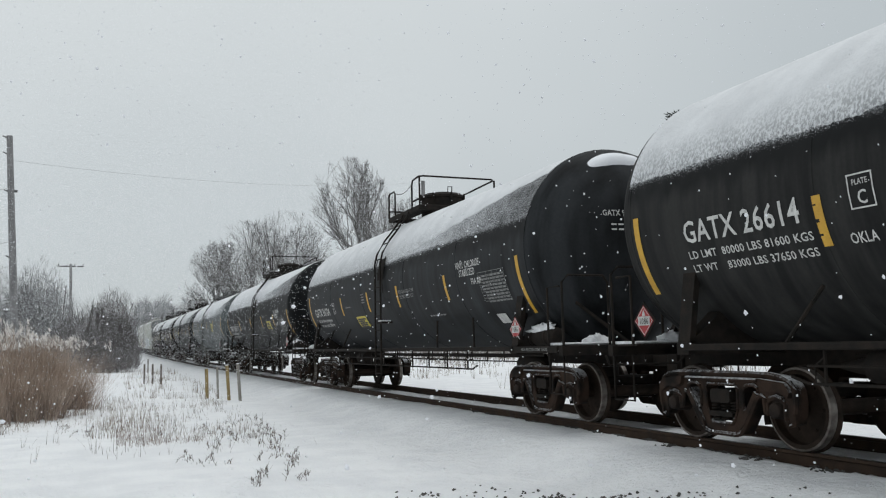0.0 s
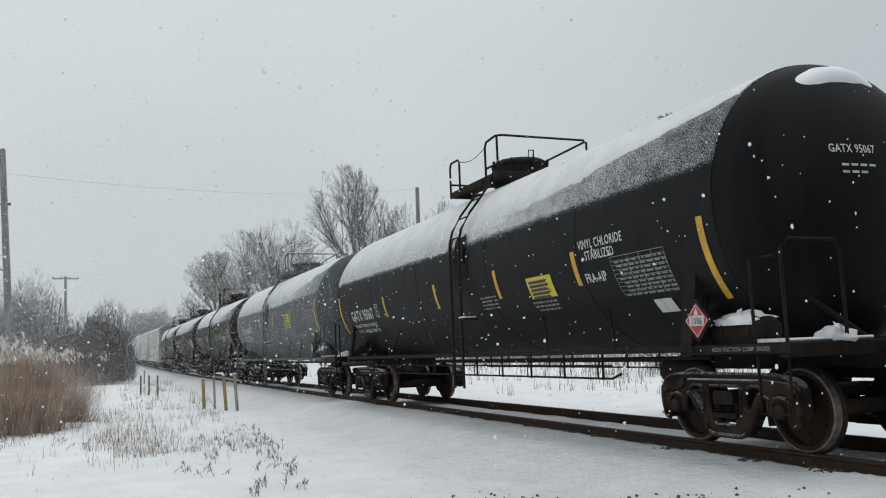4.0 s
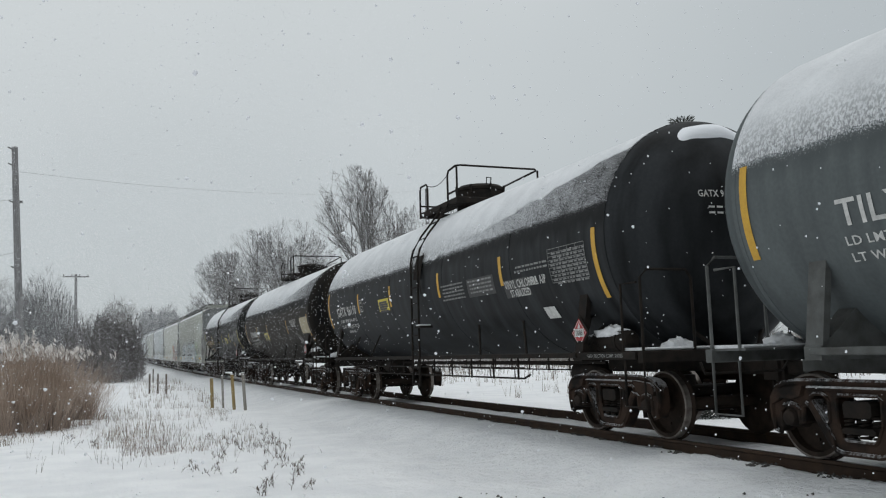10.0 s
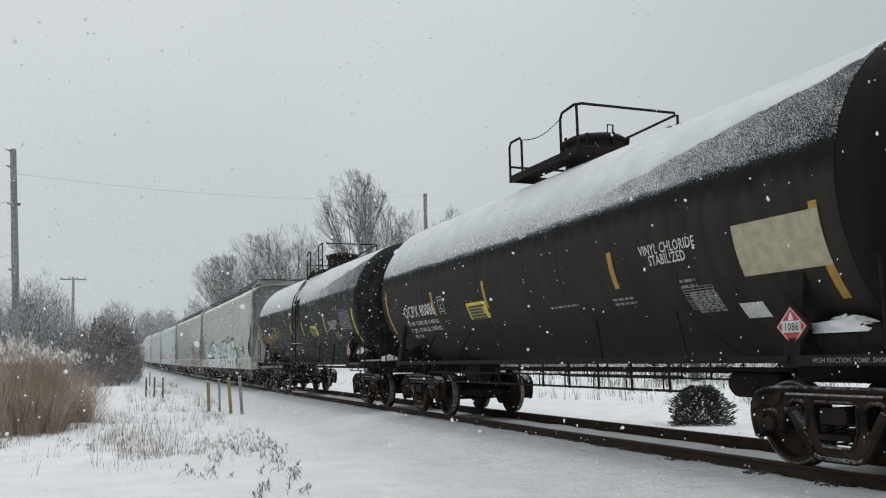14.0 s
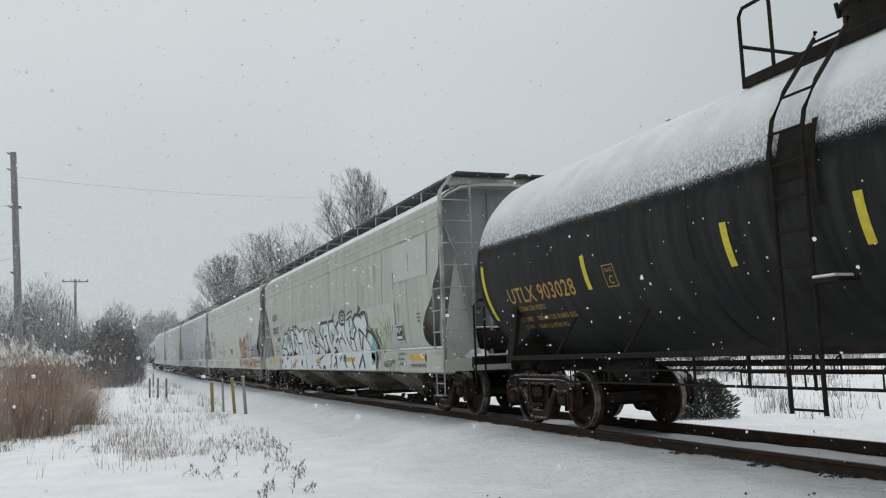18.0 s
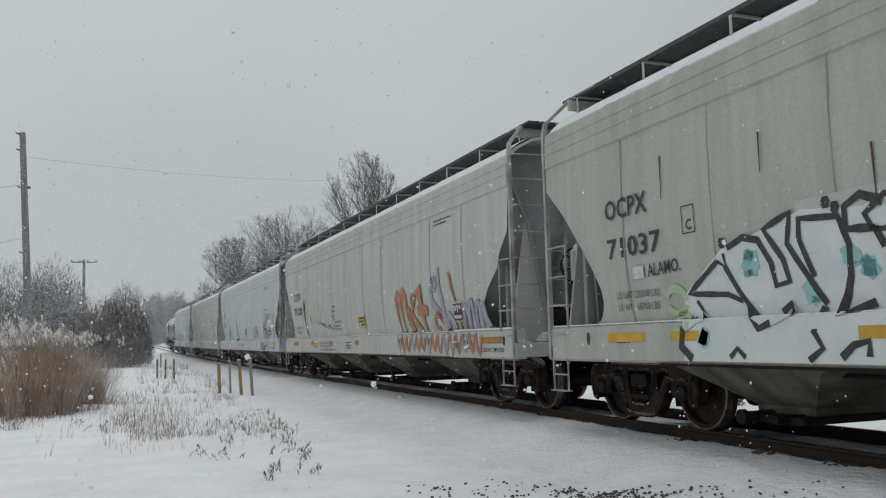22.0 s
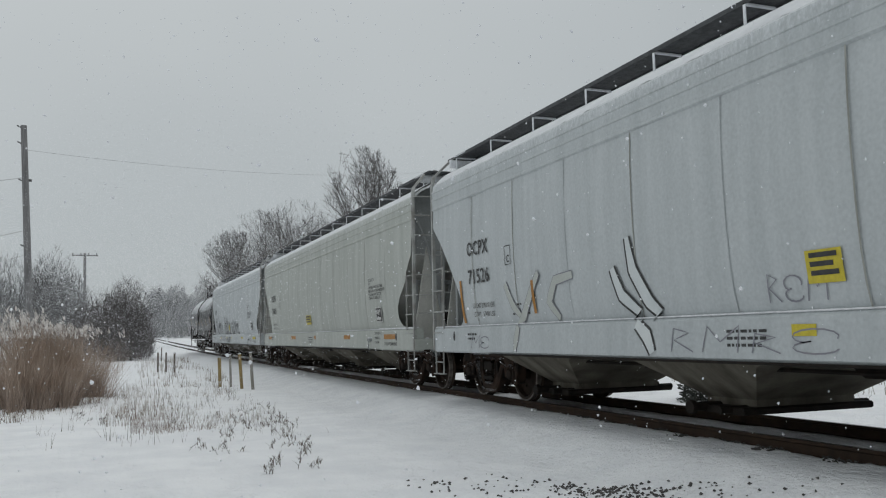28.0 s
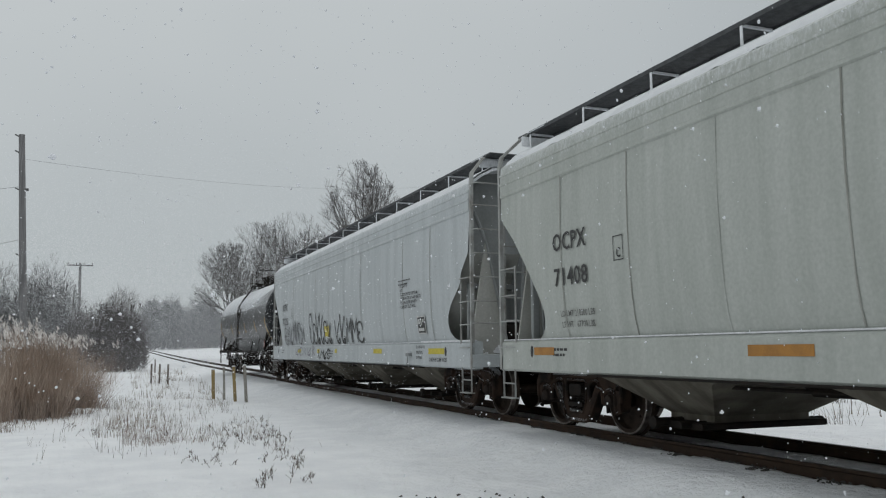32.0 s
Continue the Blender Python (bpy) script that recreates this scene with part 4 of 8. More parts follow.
# ---- covered hopper cars ----
SECTION = [(1.32, 1.49), (1.5, 1.535), (1.8, 1.575), (2.2, 1.60), (2.7, 1.615), (3.2, 1.61), (3.58, 1.595)]
EAVES = [(3.58, 1.595), (3.60, 1.622), (3.63, 1.622), (3.645, 1.61), (3.775, 1.615), (3.785, 1.63), (3.81, 1.63), (3.82, 1.612), (3.925, 1.61), (3.935, 1.625), (3.96, 1.625), (3.97, 1.605), (4.08, 1.595), (4.13, 1.54)]
ROOF = [(4.13, 1.54), (4.27, 1.37), (4.40, 1.12), (4.46, 0.7), (4.48, 0.0)]
CUT_REAR = [(1.32, 1.12), (1.4, 1.28), (1.55, 1.38), (1.75, 1.37), (1.965, 1.24), (2.22, 1.06), (2.5, 0.83), (2.84, 0.53), (3.18, 0.14), (3.25, 0.06), (4.2, 0.05)]
CUT_FRONT = [(1.32, 0.80), (1.4, 1.05), (1.5, 1.15), (1.65, 1.19), (1.8, 1.14), (2.0, 0.97), (2.2, 0.68), (2.34, 0.49), (2.5, 0.46), (2.86, 0.10), (3.2, 0.07), (4.2, 0.05)]


def lookup(table, z):
    for (a, p), (b, q) in zip(table, table[1:]):
        if a <= z <= b:
            return p + (q - p) * (z - a) / (b - a)
    return table[-1][1] if z > table[-1][0] else table[0][1]


def on_side(y, z, lift=0.0):
    """A point on the hopper's near side, or on its sill below z = 1.3."""
    return (-(lookup(SECTION, z) + 0.0105 if z > 1.31 else 1.60) - lift, y, z)


def hopper_text(car, text, y, z, h, material, squeeze=0.8, name="lettering", width=0.0, rise_by=0.0):
    v, f, w = letters(text, h)
    squeeze = width / w if width else squeeze
    ob = put(name, Shape().add([on_side(y - p[0] * squeeze, z + p[1] + rise_by * p[0], 0.006) for p in v], f), material, car)
    ob["kind"] = "stuff"
    return ob


def hopper_patch(car, name, y, w, z0, z1, material, lift=0.006, label=""):
    n = max(1, int((z1 - z0) / 0.15))
    return put(name, Shape().sheet([[on_side(y - u, z0 + (z1 - z0) * k / n, lift) for u in (0, w)] for k in range(n + 1)]), material, car, label=label)


def hopper_bars(car, y, z, w, rows, material, h=0.024, gap=0.05, seed=0):
    rnd = random.Random(seed)
    s = Shape()
    for r in range(rows):
        x, stop = 0.0, w * rnd.uniform(0.45, 1.0)
        while x < stop:
            d = rnd.uniform(0.03, 0.12)
            b = z - r * (h + gap)
            s.sheet([[on_side(y - u, c, 0.005) for u in (x, min(stop, x + d))] for c in (b, b + h)])
            x += d + 0.025
    ob = put("small_print", s, material, car)
    ob["kind"] = "stuff"
    return ob


def stroke(s, pts, w, lift=0.007):
    """A sprayed line of width w along points (y, z) of the side."""
    fine = []
    for (a, b), (c, d) in zip(pts, pts[1:]):
        n = max(1, int(math.hypot(c - a, d - b) / 0.12))
        fine += [(a + (c - a) * k / n, b + (d - b) * k / n) for k in range(n)]
    fine.append(pts[-1])
    rows = []
    for i, (y, z) in enumerate(fine):
        a, b = fine[max(0, i - 1)], fine[min(len(fine) - 1, i + 1)]
        dy, dz = b[0] - a[0], b[1] - a[1]
        q = math.hypot(dy, dz) or 1
        ww = w * (0.75 + 0.4 * abs(noise.noise((y * 3, z * 3, 2))))
        ny, nz = -dz / q * ww / 2, dy / q * ww / 2
        rows.append([on_side(y + ny, z + nz, lift), on_side(y - ny, z - nz, lift)])
    s.sheet(rows)


def arc(y, z, ry, rz, a0, a1, n=9):
    return [(y + ry * math.cos(radians(a0 + (a1 - a0) * k / n)), z + rz * math.sin(radians(a0 + (a1 - a0) * k / n))) for k in range(n + 1)]


# A black oval on the uncut sill; the hole's dark inside is its colour.
def painted_hole_shape(y, z):
    ring = [(-1.606, y + 0.04 * math.cos(a), z + 0.085 * math.sin(a)) for a in [k * math.pi / 8 for k in range(16)]]
    return Shape().add(ring + [(-1.60, p[1], p[2]) for p in ring], [tuple(range(16))] + [(i, (i + 1) % 16, 16 + (i + 1) % 16, 16 + i) for i in range(16)])


def hopper_end_print(car, y, k):
    """Plain bars of stencilled data on the upper end sheet."""
    s, rnd = Shape(), random.Random(7)
    for r in range(5):
        x = -0.3
        while x < 0.28 - 0.06 * (r % 2):
            d = rnd.uniform(0.04, 0.12)
            z = 3.62 - 0.12 * r - (0.1 if r > 2 else 0)
            q = y + k * 0.006
            s.add([(x, q, z), (x + d, q, z), (x + d, q, z + 0.055), (x, q, z + 0.055)], [(0, 1, 2, 3)])
            x += d + 0.03
    put("end_print", s, "steel_grey", car)["kind"] = "stuff"


def brush(fill, edge, pts, widths, rim=0.03):
    """A sprayed stroke of changing width with a thin darker rim."""
    for s, add, lift in ((edge, rim, 0.006), (fill, 0.0, 0.009)):
        fine = []
        n = len(pts) - 1
        for i in range(n):
            (a, b), (c, d) = pts[i], pts[i + 1]
            m = max(2, int(math.hypot(c - a, d - b) / 0.07))
            for j in range(m + (i == n - 1)):
                t = j / m
                fine.append((a + (c - a) * t, b + (d - b) * t, widths[i] + (widths[i + 1] - widths[i]) * t))
        rows = []
        for i, (y, z, w) in enumerate(fine):
            a, b = fine[max(0, i - 1)], fine[min(len(fine) - 1, i + 1)]
            dy, dz = b[0] - a[0], b[1] - a[1]
            q = math.hypot(dy, dz) or 1
            h = w / 2 + add
            rows.append([on_side(y - dz / q * h, z + dy / q * h, lift), on_side(y + dz / q * h, z - dy / q * h, lift)])
        s.sheet(rows)


def spiral(y, z, r, turns, start, grow=0.4, n=10):
    m = int(n * turns)
    return [(y + r * (grow + (1 - grow) * k / m) * math.cos(radians(start + 360 * k / n)), z + r * (grow + (1 - grow) * k / m) * math.sin(radians(start + 360 * k / n))) for k in range(m + 1)]


def sprayed_piece(car):
    """A large sprayed piece over side and sill: pale letters with heavy black outlines, an eye, teal dabs and long tails."""
    line, fill, dab = Shape(), Shape(), Shape()
    S = lambda pts, w: stroke(line, pts, w, 0.012)
    crown = [(6.37, 1.58), (5.67, 2.02), (5.07, 2.14), (4.54, 2.26), (3.85, 2.19), (3.62, 2.28), (3.13, 2.07), (2.6, 2.18), (2.02, 2.13), (1.81, 2.06), (1.43, 2.16), (1.03, 1.98), (1.04, 1.6), (0.6, 1.64), (0.34, 2.13), (0.24, 2.22), (-0.58, 2.22), (-1.34, 2.21), (-1.53, 2.02), (-1.88, 2.17), (-2.46, 2.13), (-2.62, 2.15), (-3.1, 2.25), (-3.3, 2.16), (-3.52, 2.25), (-3.79, 2.25), (-3.99, 2.14), (-4.03, 2.24), (-4.35, 2.27), (-4.49, 1.99), (-4.47, 1.81), (-4.73, 1.77), (-4.98, 1.62), (-5.12, 1.35)]
    rows = []
    for y, top in crown:
        zs = [0.865, 1.0, 1.15, 1.26, 1.3, 1.325, 1.4, 1.5] + [1.5 + (max(top, 1.52) - 1.5) * k / 6 for k in range(1, 7)]
        rows.append([on_side(y, min(z, max(top, 1.0)), 0.0035) for z in zs])
    fill.sheet(rows)
    # first word
    S([(6.17, 1.3), (6.37, 1.2), (6.4, 1.02), (6.22, 0.89)], 0.12)
    S([(5.74, 1.9), (6.27, 1.59), (5.64, 1.55), (5.44, 1.47)], 0.07)
    S([(6.15, 1.51), (6.02, 1.3), (6.17, 1.29)], 0.06)
    S([(5.74, 1.9), (5.61, 1.83), (5.64, 1.97)], 0.05)
    S([(5.57, 2.02), (5.33, 2.1), (5.12, 2.05), (4.97, 1.81), (4.95, 1.59), (4.77, 1.62), (4.81, 1.83), (5.03, 2.14), (4.67, 2.26), (4.74, 1.97), (4.55, 1.67), (4.38, 1.39)], 0.08)
    S([(5.63, 1.84), (5.47, 1.57), (5.19, 1.19), (4.75, 1.33), (4.79, 1.42), (4.94, 1.34)], 0.08)
    S([(4.59, 2.0), (4.57, 2.18), (4.12, 2.14), (4.03, 1.88), (4.06, 1.62), (4.2, 1.3), (3.86, 1.38)], 0.08)
    S([(4.59, 2.0), (4.46, 1.64)], 0.07)
    S([(4.41, 1.37), (4.49, 1.15), (4.39, 1.0), (4.56, 0.89)], 0.08)
    S([(3.67, 1.83), (3.75, 1.99), (4.05, 2.02), (4.04, 2.21), (3.87, 2.29), (3.65, 2.2)], 0.09)
    S([(5.61, 0.91), (5.5, 1.0), (5.39, 0.91)], 0.07)
    S([(4.19, 0.92), (4.05, 1.03), (3.89, 1.06), (3.9, 0.93)], 0.08)
    S([(3.77, 1.98), (3.84, 2.12), (3.62, 2.26), (3.13, 2.05), (2.61, 2.16), (2.6, 1.89)], 0.06)
    S([(3.77, 1.98), (3.6, 1.97), (3.45, 1.69), (3.56, 1.33)], 0.06)
    S([(3.45, 1.69), (2.79, 1.68)], 0.06)
    S([(3, 1.67), (2.98, 1.32)], 0.06)
    S([(2.49, 2.17), (2.28, 1.54), (2.15, 1.52)], 0.055)
    S([(2.39, 2.07), (1.98, 2.1), (1.79, 1.66), (1.59, 1.25)], 0.055)
    S([(1.85, 1.62), (1.84, 1.94), (1.61, 2.08), (1.23, 1.94)], 0.07)
    S([(1.43, 2.15), (1.03, 1.97), (1.06, 1.67)], 0.07)
    S([(1.54, 1.71), (1.21, 1.57), (0.79, 1.53)], 0.07)
    S([(1.21, 1.57), (1.28, 1.33)], 0.07)
    S([(0.81, 1.31), (0.6, 1.64), (0.14, 1.42), (-0.15, 1.29), (0.1, 1.22), (0.36, 1.16)], 0.06)
    # second word
    S([(0.24, 2.19), (-0.58, 2.2)], 0.1)
    S([(0.24, 2.19), (0.38, 1.97), (0.17, 1.75), (0.01, 1.74)], 0.1)
    S([(-0.73, 2.2), (-1.3, 2.2)], 0.1)
    S([(-0.68, 2.19), (-0.68, 1.96), (-0.77, 1.73)], 0.1)
    S([(0.08, 1.9), (0.02, 1.7), (-0.04, 1.35)], 0.06)
    S([(-0.77, 1.73), (-0.92, 1.53)], 0.06)
    S([(-0.14, 1.81), (-0.42, 1.81)], 0.06)
    S([(-1.3, 2.2), (-1.4, 2.05), (-1.58, 1.95)], 0.06)
    S([(-1.01, 1.95), (-1.02, 1.6)], 0.06)
    S([(-0.26, 1.8), (-0.47, 1.51), (-0.53, 1.32)], 0.09)
    S([(-1.09, 1.84), (-1.21, 1.77), (-1.11, 1.67)], 0.09)
    S([(-1.58, 1.96), (-1.69, 1.74), (-1.39, 1.61)], 0.09)
    S([(-1.46, 2), (-1.81, 2.15)], 0.09)
    S([(-1.06, 1.45), (-1.28, 1.46), (-1.34, 1.31)], 0.09)
    S([(-1.68, 1.73), (-1.7, 1.53), (-1.82, 1.35)], 0.05)
    S([(-2.51, 2.14), (-2.41, 1.89), (-2.52, 1.68), (-2.89, 1.35)], 0.05)
    S([(-1.74, 1.59), (-1.89, 1.69), (-2.08, 1.71), (-2.23, 1.63), (-2.37, 1.53)], 0.05)
    S([(-2.06, 1.85), (-2.11, 1.74)], 0.05)
    S([(-2.62, 2.13), (-3.1, 2.24), (-3.5, 1.88)], 0.06)
    S([(-3.17, 2.09), (-3.3, 2.16)], 0.06)
    S([(-2.82, 1.82), (-2.98, 1.84), (-2.88, 1.66), (-2.88, 1.5)], 0.06)
    S([(-3.27, 2.14), (-3.48, 2.24), (-3.74, 2.24), (-3.9, 2.2), (-4.01, 2.12), (-3.93, 2.23), (-4.35, 2.26), (-4.48, 2.02), (-4.46, 1.86), (-4.38, 1.79)], 0.11)
    S([(-2.94, 1.68), (-3.21, 1.63), (-3.26, 1.42), (-3.23, 1.34)], 0.08)
    S([(-3.52, 1.86), (-3.29, 1.75), (-3.18, 1.63)], 0.08)
    S([(-3.74, 1.88), (-3.74, 1.6), (-3.68, 1.37)], 0.08)
    S([(-3.74, 1.88), (-4.1, 1.74), (-3.78, 1.36)], 0.08)
    S([(-4.1, 1.74), (-4.3, 1.64), (-4.61, 1.35)], 0.05)
    S([(-4.49, 1.33), (-4.63, 1.24)], 0.05)
    S([(-4.3, 1.64), (-4.36, 1.71), (-4.49, 1.8), (-4.72, 1.76), (-4.98, 1.61), (-5.12, 1.43), (-5.12, 1.36)], 0.1)
    S([(-4.51, 2.23), (-4.58, 2.12), (-4.57, 1.91), (-4.93, 1.79), (-5.19, 1.59), (-5.28, 1.39)], 0.035)
    S([(-5.12, 1.79), (-5.27, 1.66), (-5.43, 1.41)], 0.05)
    S([(-2.7, 2.28), (-3.14, 2.37), (-3.22, 2.29)], 0.05)
    # feet on the sill
    S([(2.2, 1.24), (2.15, 1.03), (2.06, 0.89)], 0.05)
    S([(1.52, 0.89), (1.42, 0.98), (1.3, 0.89)], 0.05)
    S([(0.64, 1.1), (0.47, 0.94), (0.22, 0.9)], 0.05)
    S([(-0.8, 0.9), (-0.96, 1.03), (-0.92, 1.2), (-1.09, 1.27)], 0.07)
    S([(-1.22, 0.94), (-1.5, 1.08), (-1.41, 1.24)], 0.07)
    S([(-1.89, 1.23), (-1.94, 1.11), (-2.1, 1.23)], 0.07)
    S([(-2.5, 1.24), (-2.44, 1.04), (-2.62, 0.91)], 0.07)
    S([(-3.11, 1.14), (-3.15, 1.03), (-3.34, 0.91)], 0.07)
    S([(-1.49, 1.24), (-1.58, 0.91)], 0.11)
    S([(-3.75, 0.92), (-4.07, 1.23), (-4.26, 0.92)], 0.11)
    S([(-5.23, 1.29), (-5.26, 1.2), (-5.19, 0.9)], 0.11)
    S([(0, 0.9), (-0.12, 0.96), (-0.27, 0.9)], 0.11)
    S([(-5.36, 1.28), (-5.34, 0.99)], 0.03)
    S([(-5.5, 1.28), (-5.48, 1.1)], 0.03)
    S([(-4.84, 1.09), (-4.87, 0.99), (-4.93, 1.09)], 0.03)
    S([(-4.95, 0.99), (-4.98, 1.1), (-5.01, 1.04), (-5.06, 1.1), (-5.07, 0.99)], 0.03)
    for r in (0.3, 0.13):
        stroke(line, arc(-2.21, 2.23, r, r * 0.6, 0, 360, 20), 0.09 if r > 0.2 else 0.05, 0.012)
    for y, z in ((5.64, 2.08), (4.24, 2.28), (4.14, 2.22), (-3.76, 2.3), (-3.82, 2.41), (-3.88, 2.35), (-1.2, 2.27), (-1.32, 2.35), (-5.31, 1.15)):
        stroke(line, arc(y, z, 0.03, 0.04, 0, 360, 6), 0.06, 0.012)
    rnd = random.Random(5)
    for y, z in ((5.26, 1.87), (5.31, 1.81), (4.49, 1.51), (5.99, 1.14), (3.98, 1.8), (3.83, 1.7), (-0.03, 2.02), (-1.31, 1.9), (1.55, 1.89), (-2.92, 2.06), (-2.99, 1.9), (-3.27, 2), (2.85, 1.1), (-2.35, 1.17), (-4.72, 1.45), (-4.88, 1.54), (-4.96, 1.44), (-4.88, 1.24), (-5.04, 1.19)):
        for _ in range(3):
            brush(dab, Shape(), [(y + rnd.gauss(0, 0.05), z - 0.1), (y + rnd.gauss(0, 0.05), z + rnd.uniform(0.02, 0.1))], [0.14, 0.11], 0)
    put("graffiti_fill", fill, "g_white", car, label="pale sprayed graffiti letters")["kind"] = "stuff"
    put("graffiti_line", line, "black", car, label="heavy black graffiti outlines")["kind"] = "stuff"
    put("graffiti_accent", dab, "g_teal", car)["kind"] = "stuff"


def brush_words(car):
    """Two brushed words in orange and slate, with curled heads and long tails that run over the sill."""
    o, g, e = Shape(), Shape(), Shape()
    B = brush
    # first word
    B(o, e, [(-3.5, 2.0), (-3.62, 2.16), (-3.78, 2.05), (-3.84, 1.85), (-3.9, 2.1), (-4.02, 2.2), (-4.16, 2.05), (-4.2, 1.8)], [0.16, 0.2, 0.2, 0.1, 0.16, 0.2, 0.18, 0.12])
    for y, z, d in ((-3.52, 2.0, 0.22), (-3.86, 1.9, 0.16), (-4.2, 1.9, 0.25)):
        B(o, e, [(y, z), (y - d * 0.5, z - 0.35), (y - d, 1.3)], [0.15, 0.07, 0.02])
    B(o, e, [(-4.3, 1.85), (-4.36, 1.55), (-4.6, 1.32)], [0.22, 0.2, 0.1])
    sp = spiral(-4.62, 1.98, 0.15, 1.3, 60)
    B(o, e, sp + [(-4.52, 1.72), (-4.75, 1.52), (-5.05, 1.34)], [0.05] * len(sp) + [0.1, 0.15, 0.08], 0.015)
    B(o, e, [(-4.98, 2.24), (-5.1, 1.95), (-5.16, 1.7), (-5.3, 1.34)], [0.36, 0.14, 0.12, 0.04])
    B(o, e, [(-4.9, 1.76), (-5.15, 1.78), (-5.5, 1.74)], [0.16, 0.2, 0.14])
    # second word
    sp = spiral(-5.95, 2.26, 0.17, 1.3, -60)
    B(g, e, sp + [(-5.74, 2.15), (-5.8, 1.9), (-6.1, 1.7), (-6.4, 1.5), (-6.6, 1.34)], [0.05] * len(sp) + [0.1, 0.14, 0.18, 0.2, 0.12], 0.02)
    B(g, e, [(-6.2, 2.55), (-6.2, 2.2), (-6.35, 1.8), (-6.5, 1.34)], [0.1, 0.12, 0.12, 0.07], 0.02)
    B(g, e, [(-6.5, 1.5), (-6.62, 1.62), (-6.8, 1.5), (-6.9, 1.34)], [0.1, 0.14, 0.12, 0.08], 0.02)
    B(o, e, arc(-6.05, 1.5, 0.2, 0.16, 190, -30) + [(-6.1, 1.36)], [0.06, 0.1, 0.14, 0.14, 0.14, 0.12, 0.1, 0.1, 0.08, 0.06, 0.05, 0.05], 0.02)
    B(o, e, [(-6.72, 2.42), (-6.85, 2.1), (-7.0, 1.85)], [0.05, 0.08, 0.02], 0.015)
    for y, h, m in ((-7.1, 0.28, o), (-7.35, 0.38, g), (-7.6, 0.45, g), (-7.9, 0.42, g)):
        B(m, e, [(y, 1.33), (y - 0.02, 1.33 + h), (y - 0.14, 1.33 + h * 1.1), (y - 0.24, 1.36)], [0.05, 0.09, 0.12, 0.05], 0.02)
    B(g, e, [(-8.2, 1.78), (-8.28, 1.5), (-8.45, 1.34)], [0.14, 0.16, 0.06], 0.02)
    # tails on the sill
    rnd = random.Random(6)
    for k in range(15):
        y = -3.6 - 0.31 * k
        B(o if k % 3 else g, e, [(y, 1.27), (y - 0.04, rnd.uniform(1.0, 1.15)), (y - 0.16, rnd.uniform(0.88, 1.0)), (y - 0.26, 1.22)], [0.05, 0.08, 0.1, 0.04], 0.015)
    put("graffiti_line", e, "g_grey", car, label="slate graffiti outlines")["kind"] = "stuff"
    put("graffiti_fill", o, "g_orange", car, label="sprayed orange graffiti strokes")["kind"] = "stuff"
    put("graffiti_fill", g, "g_lilac", car, label="sprayed slate-lilac graffiti strokes")["kind"] = "stuff"


def scrawl(car, y, z, w, h, n, width, material, seed, slant=0.15):
    """A row of thin sprayed letter-like loops."""
    rnd = random.Random(seed)
    s = Shape()
    for i in range(n):
        c = y - (i + 0.5) * w / n
        ww = w / n * 0.42
        hh = h * rnd.uniform(0.6, 1.0)
        k = rnd.randrange(4)
        if k == 0:
            p = [(c + ww, z), (c + ww * 0.8 - slant * hh, z + hh), (c - slant * hh * .5, z + hh * 0.4), (c - ww - slant * hh, z + hh), (c - ww, z)]
        elif k == 1:
            p = arc(c, z + hh * 0.7, ww, hh * 0.3, 200, -60) + arc(c, z + hh * 0.25, ww, hh * 0.25, 80, -170)
        elif k == 2:
            p = [(c + ww, z + hh), (c + ww * 0.7, z)] + arc(c, z + hh * 0.2, ww * 0.7, hh * 0.22, 180, 360) + [(c - ww, z + hh * 0.9)]
        else:
            p = [(c + ww * 0.6, z), (c + ww * 0.4, z + hh), (c - ww * 0.6, z + hh * 0.8), (c + ww * 0.4, z + hh * 0.5), (c - ww * 0.8, z)]
        stroke(s, p, width)
    ob = put("graffiti_scrawl", s, material, car, label="thin sprayed graffiti tag")
    ob["kind"] = "stuff"
    return ob


